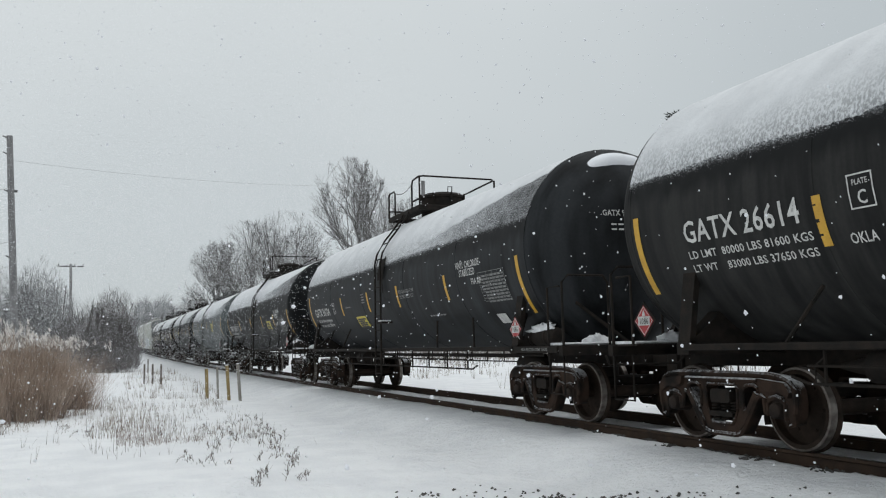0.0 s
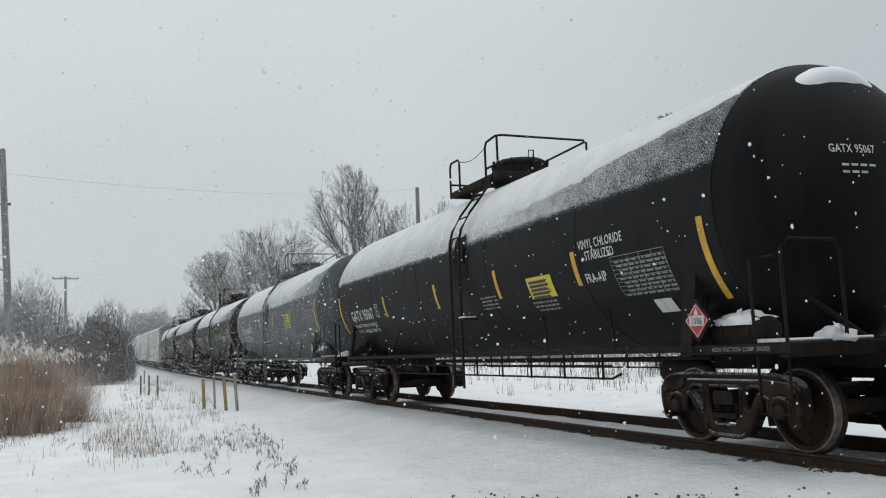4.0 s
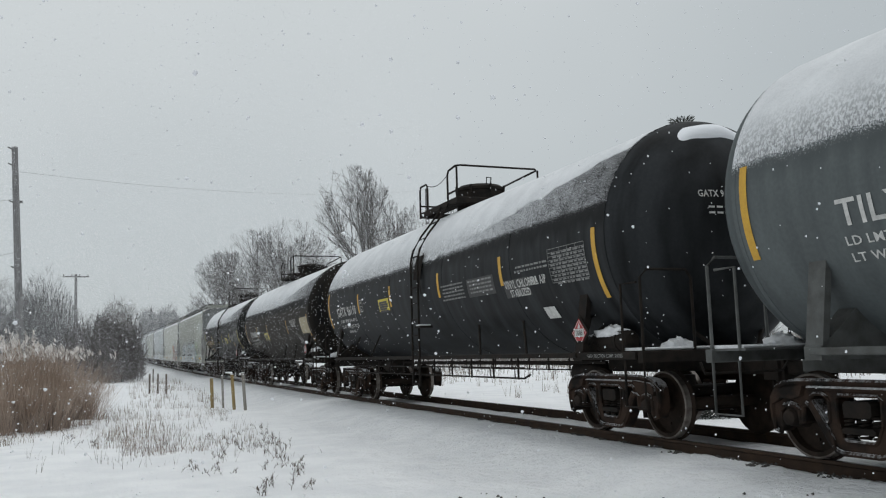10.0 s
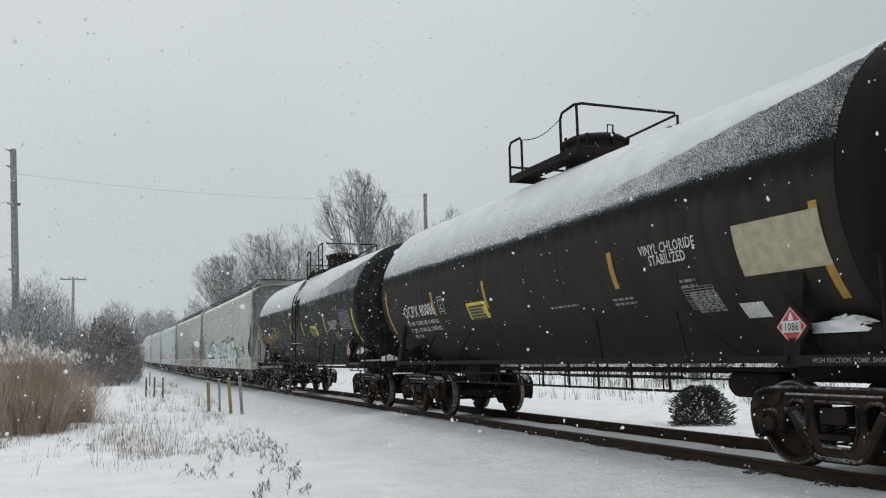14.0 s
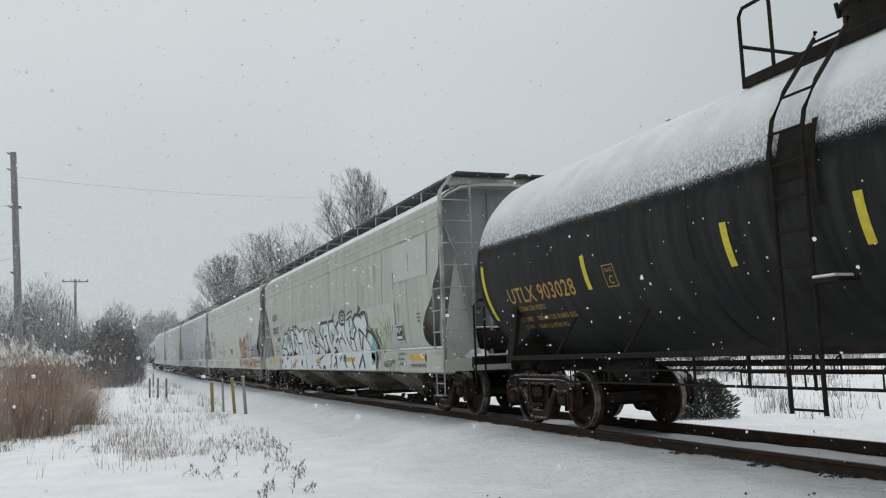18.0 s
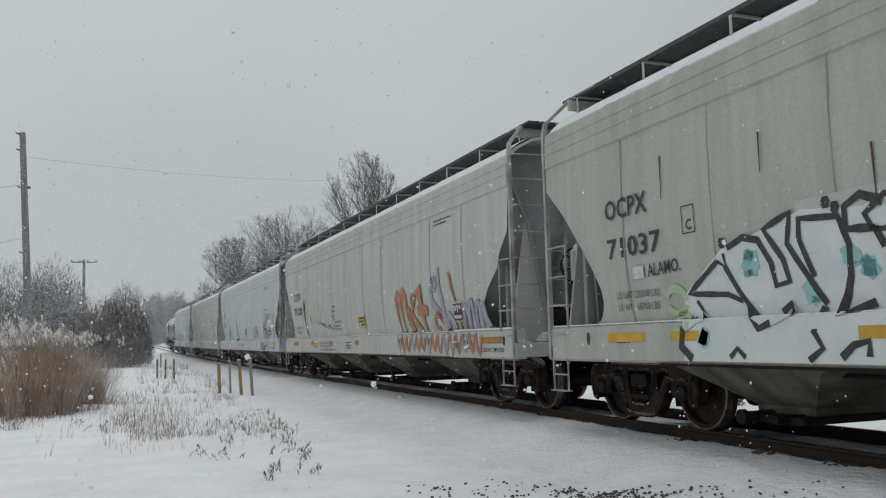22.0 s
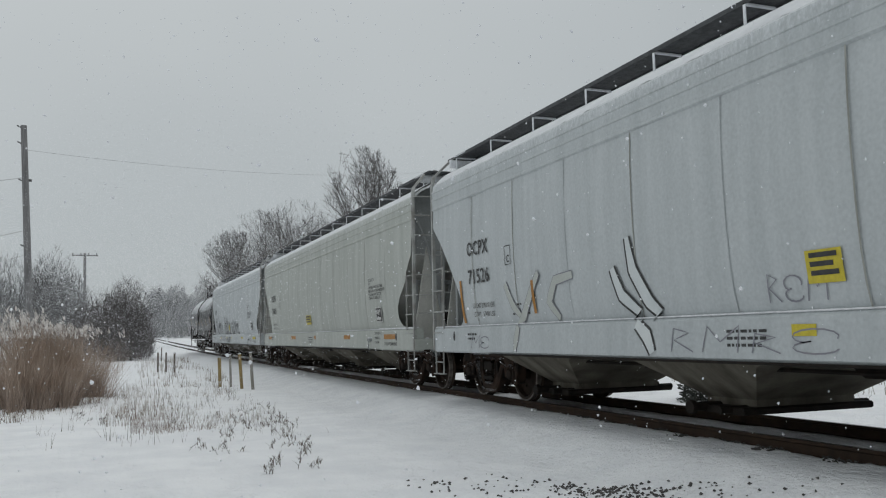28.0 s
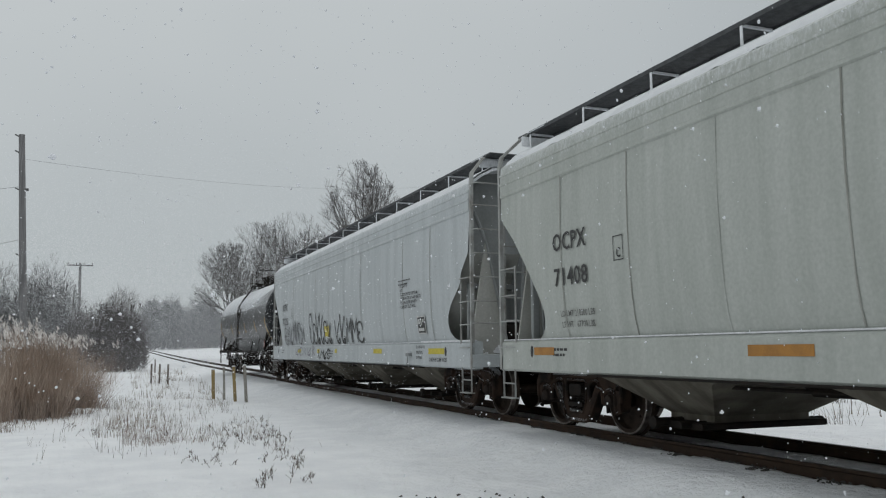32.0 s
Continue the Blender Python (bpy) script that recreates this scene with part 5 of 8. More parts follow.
def hopper_car(spec):
    L = spec["length"]
    H = L / 2
    P = H - 0.6
    car = thing("hopper_car", spec["label"], "hopper car", "freight cars of the train")
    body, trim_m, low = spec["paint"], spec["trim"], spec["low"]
    # side sheets
    for sg in (-1, 1):
        zs = [1.32 + (3.58 - 1.32) * k / 34 for k in range(35)]
        rows = []
        for z in zs:
            e0, e1 = -P + lookup(CUT_FRONT, z), P - lookup(CUT_REAR, z)
            ys = [e0 + (e1 - e0) * k / 26 for k in range(27)]
            rows.append([(sg * (lookup(SECTION, z) + 0.010 * math.cos(y * 3.1) * (1 if abs(y) < P - 1.5 else 0)), y, z) for y in ys])
        put("side_sheet", Shape().sheet(rows).mesh("side_sheet", 60), body, car)
        ring = [(sg * x, z) for z, x in EAVES] + [(sg * (x - 0.06), z) for z, x in reversed(EAVES)]
        put("eave_band", Shape().prism(ring, -P + 0.06, P - 0.06, "y").mesh("eave_band", 25), body, car)
        put("side_sill", Shape().prism([(sg * 1.60, 0.86), (sg * 1.60, 1.26), (sg * 1.56, 1.30), (sg * 1.48, 1.315), (sg * 1.40, 1.30), (sg * 1.40, 0.83), (sg * 1.57, 0.83)], -P - 0.03, P + 0.03, "y"), trim_m, car)
        put("sill_flange", Shape().chamfer(min(sg * 1.50, sg * 1.615), max(sg * 1.50, sg * 1.615), -P + 2.6, P - 2.6, 0.805, 0.832, 0.004), "steel", car)
        put("ledge_snow", Shape().chamfer(min(sg * 1.47, sg * 1.585), max(sg * 1.47, sg * 1.585), -P + 0.05, -P + 2.6, 1.30, 1.335, 0.012).chamfer(min(sg * 1.5, sg * 1.58), max(sg * 1.5, sg * 1.58), -P + 2.6, P - 0.05, 1.30, 1.318, 0.006), "snow_thin", car)
        # weld seams
        for j in range(10):
            y = 2.0 - P + (2 * P - 4.0) * j / 9
            rr = [[(sg * (lookup(SECTION, z) + 0.0105), y - 0.010, z), (sg * (lookup(SECTION, z) + 0.0135), y, z), (sg * (lookup(SECTION, z) + 0.0105), y + 0.010, z)] for z in zs]
            put("side_seam", Shape().sheet(rr), "seam_dirt" if (j * 7 + len(spec["label"])) % 5 < 3 else body, car)
        # roof walk with its brackets
        x0, x1 = sorted((sg * 0.78, sg * 1.2))
        put("walk_deck", Shape().box(x0, x1, -P + 0.32, P - 0.32, 4.645, 4.665), "grating", car)
        s = Shape()
        s.box(sg * 1.2 - 0.006, sg * 1.2 + 0.006, -P + 0.3, P - 0.3, 4.62, 4.675).box(sg * 0.78 - 0.006, sg * 0.78 + 0.006, -P + 0.3, P - 0.3, 4.62, 4.675)
        put("walk_edge", s, "grating", car, label="dark edge strips of the roof running board")
        n = 11
        for j in range(n + 1):
            y = -P + 0.36 + (2 * P - 0.72) * j / n
            s = Shape()
            s.chamfer(sg * 1.2 - 0.006, sg * 1.2 + 0.006, y - 0.022, y + 0.022, 4.34, 4.64, 0.003)
            s.chamfer(min(sg * 0.78, sg * 1.2), max(sg * 0.78, sg * 1.2), y - 0.02, y + 0.02, 4.61, 4.64, 0.005)
            s.chamfer(sg * 0.78 - 0.006, sg * 0.78 + 0.006, y - 0.022, y + 0.022, 4.42, 4.64, 0.003)
            put("walk_bracket", s, trim_m, car)
    roof = [(x, z) for z, x in ROOF]
    ring = roof + [(-x, z) for x, z in reversed(roof[:-1])]
    under = [(x, z - 0.05) for x, z in reversed(ring)]
    put("roof", Shape().prism(ring + under, -P + 0.05, P - 0.05, "y").mesh("roof", 40), body, car)
    rows = []
    for j in range(120):
        y = -P + 0.15 + (2 * P - 0.3) * j / 119
        rows.append([(-1.555 - 0.03 * noise.noise((y * 3, 1, 1)), y, 4.115 + 0.02 * noise.noise((y * 5, 4, 1))), (-1.53, y, 4.165 + 0.012 * noise.noise((y * 6, 2, 3))), (-1.38, y, 4.295 + 0.014 * noise.noise((y * 2, 0, 3))), (-1.13, y, 4.425 + 0.02 * noise.noise((y, 5, 0))), (-0.95, y, 4.46), (-0.8, y, 4.45)])
    put("roof_snow", Shape().sheet(rows).mesh("roof_snow", 60), "cap_snow", car, label="snow along the roof edge")
    # hatches
    for j in range(6):
        y = -P + 2 + (2 * P - 4) * j / 5
        put("hatch", Shape().lathe([(4.36, 0.40), (4.5, 0.40), (4.53, 0.43), (4.56, 0.43), (4.6, 0.2), (4.61, 0)], "z", 20, (0, y, 0)), trim_m, car)
    for k in (-1, 1):
        yy = lambda d: k * (P - d)
        # end sheets
        outline = [(-1.57, 2.9), (1.57, 2.9), (1.585, 3.6), (1.56, 4.08)] + [(x, z - 0.004) for z, x in ROOF] + [(-x, z - 0.004) for z, x in reversed(ROOF[:-1])] + [(-1.56, 4.08), (-1.585, 3.6)]
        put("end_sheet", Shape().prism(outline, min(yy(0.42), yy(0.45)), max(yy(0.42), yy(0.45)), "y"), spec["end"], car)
        for sg in (-1, 1):
            put("end_gusset", Shape().prism([(sg * 1.18, 3.12), (sg * 1.50, 1.06), (sg * 0.72, 1.06)], min(yy(0.30), yy(0.34)), max(yy(0.30), yy(0.34)), "y"), "end_low", car)
            put("end_brace", Shape().tube([(sg * 1.45, yy(0.3), 3.75), (sg * 1.15, yy(0.3), 3.05), (sg * 0.74, yy(0.3), 1.06)], 0.035), spec["end"], car)
        hopper_end_print(car, yy(0.42), k)
        rows = [[(x * (lookup(SECTION, z) - 0.03 if z > 1.3 else 1.38), yy(0.43 + (2.9 - z) * 0.85), z) for x in (-1, -0.5, 0, 0.5, 1)] for z in (2.9, 2.6, 2.3, 2.0, 1.7, 1.5, 1.32, 1.0)]
        put("slope_sheet", Shape().sheet(rows), "end_low", car, label="grimy sloping end sheet")
        for sg in (-1, 1):
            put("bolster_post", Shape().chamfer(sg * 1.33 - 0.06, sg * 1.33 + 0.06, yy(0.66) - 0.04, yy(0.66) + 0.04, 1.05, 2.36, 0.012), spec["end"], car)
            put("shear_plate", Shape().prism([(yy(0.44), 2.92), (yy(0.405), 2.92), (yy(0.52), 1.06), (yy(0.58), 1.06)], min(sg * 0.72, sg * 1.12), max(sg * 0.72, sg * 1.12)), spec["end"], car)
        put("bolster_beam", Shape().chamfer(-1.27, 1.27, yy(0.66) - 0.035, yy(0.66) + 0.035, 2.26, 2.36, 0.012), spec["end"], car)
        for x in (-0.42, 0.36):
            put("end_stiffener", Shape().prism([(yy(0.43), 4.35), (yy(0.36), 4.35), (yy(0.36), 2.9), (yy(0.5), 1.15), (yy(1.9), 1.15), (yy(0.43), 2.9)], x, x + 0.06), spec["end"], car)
        put("end_floor", Shape().chamfer(-1.57, 1.57, min(yy(0), yy(2.0)), max(yy(0), yy(2.0)), 0.98, 1.05, 0.01).chamfer(-1.6, 1.6, min(yy(-0.05), yy(0.05)), max(yy(-0.05), yy(0.05)), 0.86, 1.08, 0.01), trim_m, car)
        put("floor_snow", Shape().chamfer(-1.5, 1.5, min(yy(0.06), yy(0.7)), max(yy(0.06), yy(0.7)), 1.05, 1.085, 0.015), "snow_thin", car)
        for sg in (-1, 1):
            s = Shape()
            x = sg * 1.585
            pts = [(x, yy(0), 0.85), (x, yy(0), 4.12), (x * 0.985, yy(0.02), 4.28), (x * 0.78, yy(0.22), 4.62), (x * 0.76, yy(0.3), 4.64)]
            a = 0.03
            v = []
            for px, py, pz in pts:
                v += [(px - a, py - a, pz), (px + a, py - a, pz), (px + a, py + a, pz), (px - a, py + a, pz)]
            f = [(4 * i + j, 4 * i + (j + 1) % 4, 4 * i + 4 + (j + 1) % 4, 4 * i + 4 + j) for i in range(4) for j in range(4)] + [(3, 2, 1, 0), (16, 17, 18, 19)]
            s.add(v, f)
            put("corner_post", s, "ladder_grey", car)
            s = Shape()
            for z in (1.62, 2.0, 2.42, 2.84, 3.26, 3.68, 4.08):
                s.tube([(x, yy(-0.05), z), (x - sg * 0.04, yy(-0.11), z), (x - sg * 0.58, yy(-0.11), z), (x - sg * 0.62, yy(-0.05), z)], 0.012)
            s.chamfer(x - sg * 0.62 - 0.014, x - sg * 0.62 + 0.014, min(yy(-0.05), yy(0.0)), max(yy(-0.05), yy(0.0)), 1.05, 4.42, 0.004)
            put("end_ladder", s, "ladder_grey", car)
            s = Shape()
            s.chamfer(x - 0.012, x + 0.012, min(yy(0.48), yy(0.515)), max(yy(0.48), yy(0.515)), 1.1, 2.46, 0.004)
            for z in (1.2, 1.6, 2.0, 2.42):
                s.tube([(x - sg * 0.0, yy(0.5), z), (x + sg * 0.05, yy(0.44), z), (x + sg * 0.05, yy(0.08), z), (x, yy(0.0), z)], 0.013)
            put("side_ladder", s, "ladder_grey", car)
            s = Shape()
            s.tube([(x, yy(0.05), 0.86), (x, yy(0.05), 0.42), (x, yy(0.45), 0.42), (x, yy(0.45), 0.86)], 0.018).tube([(x, yy(0.05), 0.64), (x, yy(0.45), 0.64)], 0.013)
            s.box(x - 0.06, x + 0.06, min(yy(0.05), yy(0.45)), max(yy(0.05), yy(0.45)), 0.41, 0.425)
            put("stirrup_step", s, "ladder_grey", car)
            s = Shape()
            s.chamfer(min(sg * 0.1, sg * 1.22), max(sg * 0.1, sg * 1.22), yy(0.12) - 0.16, yy(0.12) + 0.16, 4.63, 4.665, 0.008)
            put("crossover_step", s, "grating", car)
        s = Shape().chamfer(-1.3, 1.3, min(yy(0.24), yy(0.28)), max(yy(0.24), yy(0.28)), 4.44, 4.60, 0.01).box(-1.22, 1.22, min(yy(0.3), yy(0.85)), max(yy(0.3), yy(0.85)), 4.65, 4.66)
        put("roof_crosswalk", s, trim_m, car)
        put("centre_sill", Shape().chamfer(-0.25, 0.25, min(k * (H - 0.5), k * (P - 2.6)), max(k * (H - 0.5), k * (P - 2.6)), 0.72, 1.0, 0.02), "steel", car)
        end_fittings(car, H, k)
        put("corner_snow", shared("corner_snow", lambda: clump_shape(5, 0.22, 0.3, 0.13), 60), "snow_thin", car, (-1.32, yy(0.55), 1.05))
        truck(car, k * (H - 2.0))
    # brake gear: the hand wheel at the rear end, the reservoir at the front end
    y, x = P + 0.1, -1.05 if spec.get("brake") else 0.9
    hub = put("brake_wheel", Shape().tube([(x + 0.27 * math.cos(a), y, 2.2 + 0.27 * math.sin(a)) for a in [q * math.pi / 12 for q in range(25)]], 0.016, 6, False), "steel", car)
    for q in range(6):
        a = q * math.pi / 3 + 0.3
        put("spoke", Shape().tube([(x, y - 0.03, 2.2), (x + 0.27 * math.cos(a), y, 2.2 + 0.27 * math.sin(a))], 0.012, 5), "steel", hub)
    put("brake_housing", Shape().chamfer(x - 0.16, x + 0.16, y - 0.2, y - 0.04, 1.98, 2.42, 0.04), trim_m, car)
    put("brake_chain", Shape().tube([(x + 0.05, y - 0.12, 1.98), (x + 0.1, y - 0.14, 1.5), (x + 0.05, y - 0.12, 1.06)], 0.022), "steel", car)
    put("brake_snow", clump_shape(11, 0.14, 0.1, 0.12).mesh("brake_snow", 60), "snow_thin", car, (x, y - 0.14, 2.42))
    y = -P + 0.25
    put("brake_reservoir", Shape().lathe([(-0.7, 0), (-0.65, 0.18), (-0.6, 0.22), (0.0, 0.22), (0.05, 0.18), (0.1, 0)], "x", 18, (-0.1, y + 0.35, 1.45)), "steel", car)
    put("brake_gear_snow", Shape().chamfer(-0.75, -0.1, y + 0.2, y + 0.5, 1.66, 1.70, 0.02), "snow_thin", car)
    put("brake_hose", Shape().tube([(-1.3, y + 0.2, 1.08), (-1.1, y + 0.1, 1.5), (-0.7, y + 0.2, 1.35)], 0.02), "steel", car)
    # discharge bays
    for j in range(4):
        c = (-5.85, -1.95, 1.95, 5.85)[j]
        s = Shape()
        v = []
        for z, hx, hy in ((1.0, 1.45, 1.75), (0.75, 1.25, 1.05), (0.36, 0.72, 0.42), (0.28, 0.72, 0.42)):
            v += [(-hx, c - hy, z), (hx, c - hy, z), (hx, c + hy, z), (-hx, c + hy, z)]
        f = [(4 * i + q, 4 * i + (q + 1) % 4, 4 * i + 4 + (q + 1) % 4, 4 * i + 4 + q) for i in range(3) for q in range(4)] + [(12, 13, 14, 15)]
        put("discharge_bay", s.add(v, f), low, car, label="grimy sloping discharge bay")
        put("outlet_gate", Shape().chamfer(-0.95, 0.95, c - 0.48, c + 0.48, 0.20, 0.28, 0.02).tube([(-1.1, c - 0.25, 0.25), (1.1, c - 0.25, 0.25)], 0.045, 8).tube([(-1.15, c + 0.2, 0.26), (1.15, c + 0.2, 0.26)], 0.055, 8).lathe([(-1.16, 0), (-1.16, 0.08), (-1.1, 0.08), (-1.1, 0)], "x", 12, (0, c + 0.2, 0.26)), "steel", car)
    s = Shape()
    for c in (-3.9, 0.0, 3.9):
        s.prism([(c - 1.0, 0.98), (c + 1.0, 0.98), (c + 0.5, 0.62), (c - 0.5, 0.62)], -0.2, 0.2)
    s.tube([(-0.9, -6, 0.72), (-0.9, 6, 0.72)], 0.025)
    put("underframe", s, "steel", car)
    # reflective plates along the sill
    for y, w in spec["plates"]:
        hopper_patch(car, "reflective_plate", y, w, 1.08, 1.19, spec.get("plate", "orange"), label="faded orange reflective plate")
    py, pw = spec["plates"][0]
    hopper_text(car, "2 INCH HF COMP SHOES", py - 0.05, 0.94, 0.075, "black", 0.75, "sill_stencil")
    for i, line in enumerate(("EX W 10-8 H 3-10", "EW 8-0 H 15-1", "CU FT 5800")):
        hopper_text(car, line, py + 0.72, 1.19 - 0.105 * i, 0.06, "black", 0.75, "sill_stencil")
    put("jacking_lug", Shape().chamfer(-1.68, -1.58, py + 0.98, py + 1.16, 1.03, 1.10, 0.008).tube([(-1.65, py + 1.1, 1.03), (-1.66, py + 1.12, 0.86), (-1.62, py + 1.1, 0.82)], 0.012), "end_grey", car)
    put("lug_snow", Shape().chamfer(-1.67, -1.6, py + 0.99, py + 1.15, 1.10, 1.125, 0.01), "snow_thin", car)
    hopper_bars(car, P - 1.7, 1.14, 0.7, 2, "black", 0.035, 0.04, 3)
    hopper_bars(car, 0.9, 1.12, 1.0, 3, "black", 0.03, 0.04, 8)
    put("painted_hole", painted_hole_shape(py - pw - 0.06, 1.13), "black", car)
    if spec.get("rear_hole", True):
        put("painted_hole", painted_hole_shape(P - 1.05, 1.13), "black", car)
    # marks at the rear end of the side
    hopper_text(car, spec["mark"][0], P - spec.get("mark_back", 1.5), 2.53 + spec.get("mark_up", 0.0), 0.25, "black", 0.82, "reporting_mark", spec.get("mark_w", 0.9))
    hopper_text(car, spec["mark"][1], P - spec.get("mark_back", 1.5), 2.04 + spec.get("mark_up", 0.0), 0.25, "black", 0.82, "car_number", spec.get("number_w", 0.9))
    for i, line in enumerate(spec["weights"]):
        hopper_text(car, line, P - spec.get("mark_back", 1.5) - 0.1, 1.61 - 0.15 * i, 0.085, "faded_black", 0.85, "weight_line")
    y = P - spec.get("mark_back", 1.5) - 1.54
    s = Shape()
    for a, b, c, d in ((0, 0.22, 2.25, 2.262), (0, 0.22, 2.548, 2.56), (0, 0.012, 2.25, 2.56), (0.208, 0.22, 2.25, 2.56)):
        s.sheet([[on_side(y - u, z, 0.006) for u in (a, b)] for z in (c, d)])
    put("plate_box", s, "black", car)
    hopper_text(car, "C", y - 0.06, 2.29, 0.12, "black", 0.9, "plate_letter")
    # notices at the front end
    for y, z, w, rows in spec.get("notices", []):
        hopper_bars(car, y, z, w, rows, "black", seed=rows)
    if spec.get("tag_plate", True):
        q = hopper_patch(car, "notice_plate", spec.get("tag_y", -6.6), 0.46, 1.48, 1.84, "white", 0.006)
        ty = spec.get("tag_y", -6.6)
        hopper_patch(car, "notice_ground", ty - 0.03, 0.40, 1.505, 1.815, "black", 0.010, label="black and white notice plate")
        s = Shape()
        for u, z0, z1, w in ((0.06, 1.68, 1.78, 0.1), (0.2, 1.66, 1.79, 0.06), (0.3, 1.71, 1.78, 0.09), (0.06, 1.54, 1.60, 0.32)):
            s.sheet([[on_side(ty - u - d, z, 0.013) for d in (0, w)] for z in (z0, z1)])
        put("notice_mark", s, "white", car)["kind"] = "stuff"
    for y in spec.get("caution", []):
        for i, line in enumerate(("ETC NASH TX", "8/97", "CAUTION: DO NOT USE STEAM,", "BOILING WATER OR SHARP OBJECTS", "TO CLEAN. ENTER CAR WITH", "CLEAN SOFT SOLED SHOES.")):
            hopper_text(car, line, y, 2.48 - 0.088 * i, 0.066, "black", 0.8, "notice_line")
    for y, z, h in spec.get("streaks", []):
        s = Shape()
        s.sheet([[on_side(y - d * (1 - 0.6 * t), z - h * t, 0.008) for d in (-0.012, 0.013)] for t in (0, 0.3, 0.7, 1)])
        put("rust_streak", s, "rust", car, label="dark rust run down the side")
    return car

# ---- ground and track ----
def ground_z(x, y):
    """Snow level: low ground, the low shoulder of the track, snow packed between the rails."""
    d = abs(x - TRACK)
    base = -0.40 + rise(y)
    n = 0.05 * noise.noise((x * 0.25, y * 0.18, 3)) + 0.02 * noise.noise((x * 0.9, y * 0.7, 7))
    near = max(0.0, 1 - math.hypot(x, y) / 60)
    n += near * (0.022 * noise.noise((x * 2.1, y * 2.3, 1)) + 0.008 * noise.noise((x * 5, y * 6, 4)))
    far_bank = 0.35 * max(0.0, min(1.0, (x - TRACK - 7) / 10)) if x > TRACK else 0.0
    if d < 0.66:
        return rise(y) - 0.142 + 0.03 * noise.noise((x * 2.6, y * 1.3, 2))
    if d < (0.79 if x < TRACK else 0.86):
        return rise(y) - 0.21
    if d < 1.5 and x < TRACK:
        w = 0.80 + max(0.0, min(0.10, (11 - y) * 0.03)) * max(0.0, 0.5 + 1.6 * noise.noise((y * 2.1, 3, 1)))
        return rise(y) - (0.19 if d < w else 0.112 + 0.055 * (d - w) + 0.012 * noise.noise((x * 7, y * 7, 5))) + n * 0.3
    if d < 1.5:
        return rise(y) - 0.15 + n * 0.4
    if d < 2.8:
        t = (d - 1.5) / 1.3
        return rise(y) - 0.15 - 0.25 * t * t * (3 - 2 * t) + n * (0.3 + 0.7 * t)
    return base + n + far_bank


def spaced(stops):
    out = []
    for a, b, step in stops:
        n = max(1, round((b - a) / step))
        out += [a + (b - a) * k / n for k in range(n)]
    return out + [stops[-1][1]]


gx = spaced([(-900, -200, 100), (-200, -40, 20), (-40, -8, 2), (-8, -2, 0.5), (-2, 5.2, 0.2), (5.2, 6.2, 0.1), (6.2, 8.7, 0.055), (8.7, 10, 0.15), (10, 24, 0.6), (24, 60, 4), (60, 200, 20), (200, 900, 100)])
gy = spaced([(-300, -40, 40), (-40, 0, 4), (0, 3, 0.5), (3, 14, 0.13), (14, 34, 0.4), (34, 80, 1.5), (80, 200, 6), (200, 500, 30), (500, 2500, 200)])
g = Shape().sheet([[(x, y, ground_z(x, y)) for x in gx] for y in gy])
ground = put("ground", g.mesh("ground", 80), "field_snow")
tagged(ground, "snow-covered flat ground beside the railway line", "ground", kind="structure")

def rail_profile(c):
    return [(c - 0.07, -0.172), (c + 0.07, -0.172), (c + 0.068, -0.158), (c + 0.014, -0.14), (c + 0.009, -0.045), (c + 0.036, -0.034), (c + 0.036, -0.006), (c + 0.03, -0.001), (c - 0.03, -0.001), (c - 0.036, -0.006), (c - 0.036, -0.034), (c - 0.009, -0.045), (c - 0.014, -0.14), (c - 0.068, -0.158)]


track_y = spaced([(-60, 0, 20), (0, 120, 4), (120, 420, 20)])
track = thing("railway_track", "rusty steel rails on snow-covered timber ties", "railway track", kind="structure")
for sg in (-1, 1):
    prof = rail_profile(TRACK + sg * 0.7525)
    s = Shape()
    n = len(prof)
    v = [(x, y, z + rise(y)) for y in track_y for x, z in prof]
    f = [(i * n + k, i * n + (k + 1) % n, (i + 1) * n + (k + 1) % n, (i + 1) * n + k) for i in range(len(track_y) - 1) for k in range(n)]
    put("rail", s.add(v, f), "rail", track)
    c = TRACK + sg * 0.7525
    put("rail_head", Shape().sheet([[(c - 0.027, y, rise(y) + 0.001), (c, y, rise(y) + 0.0025), (c + 0.027, y, rise(y) + 0.001)] for y in track_y]), "railtop", track, label="worn bright rail head")


bed = Shape().sheet([[(TRACK + x, y, rise(y) - 0.182 + 0.012 * noise.noise((x * 9, y * 9, 2)) - 0.04 * max(0, abs(x) - 1.1)) for x in [-1.6 + 0.08 * k for k in range(41)]] for y in spaced([(0, 16, 0.1), (16, 40, 0.5), (40, 300, 8)])])
put("ballast_bed", bed, "ballast", track, label="dark ballast under the thin snow")


def tie_shape():
    return Shape().chamfer(-1.3, 1.3, -0.11, 0.11, -0.34, -0.172, 0.012)


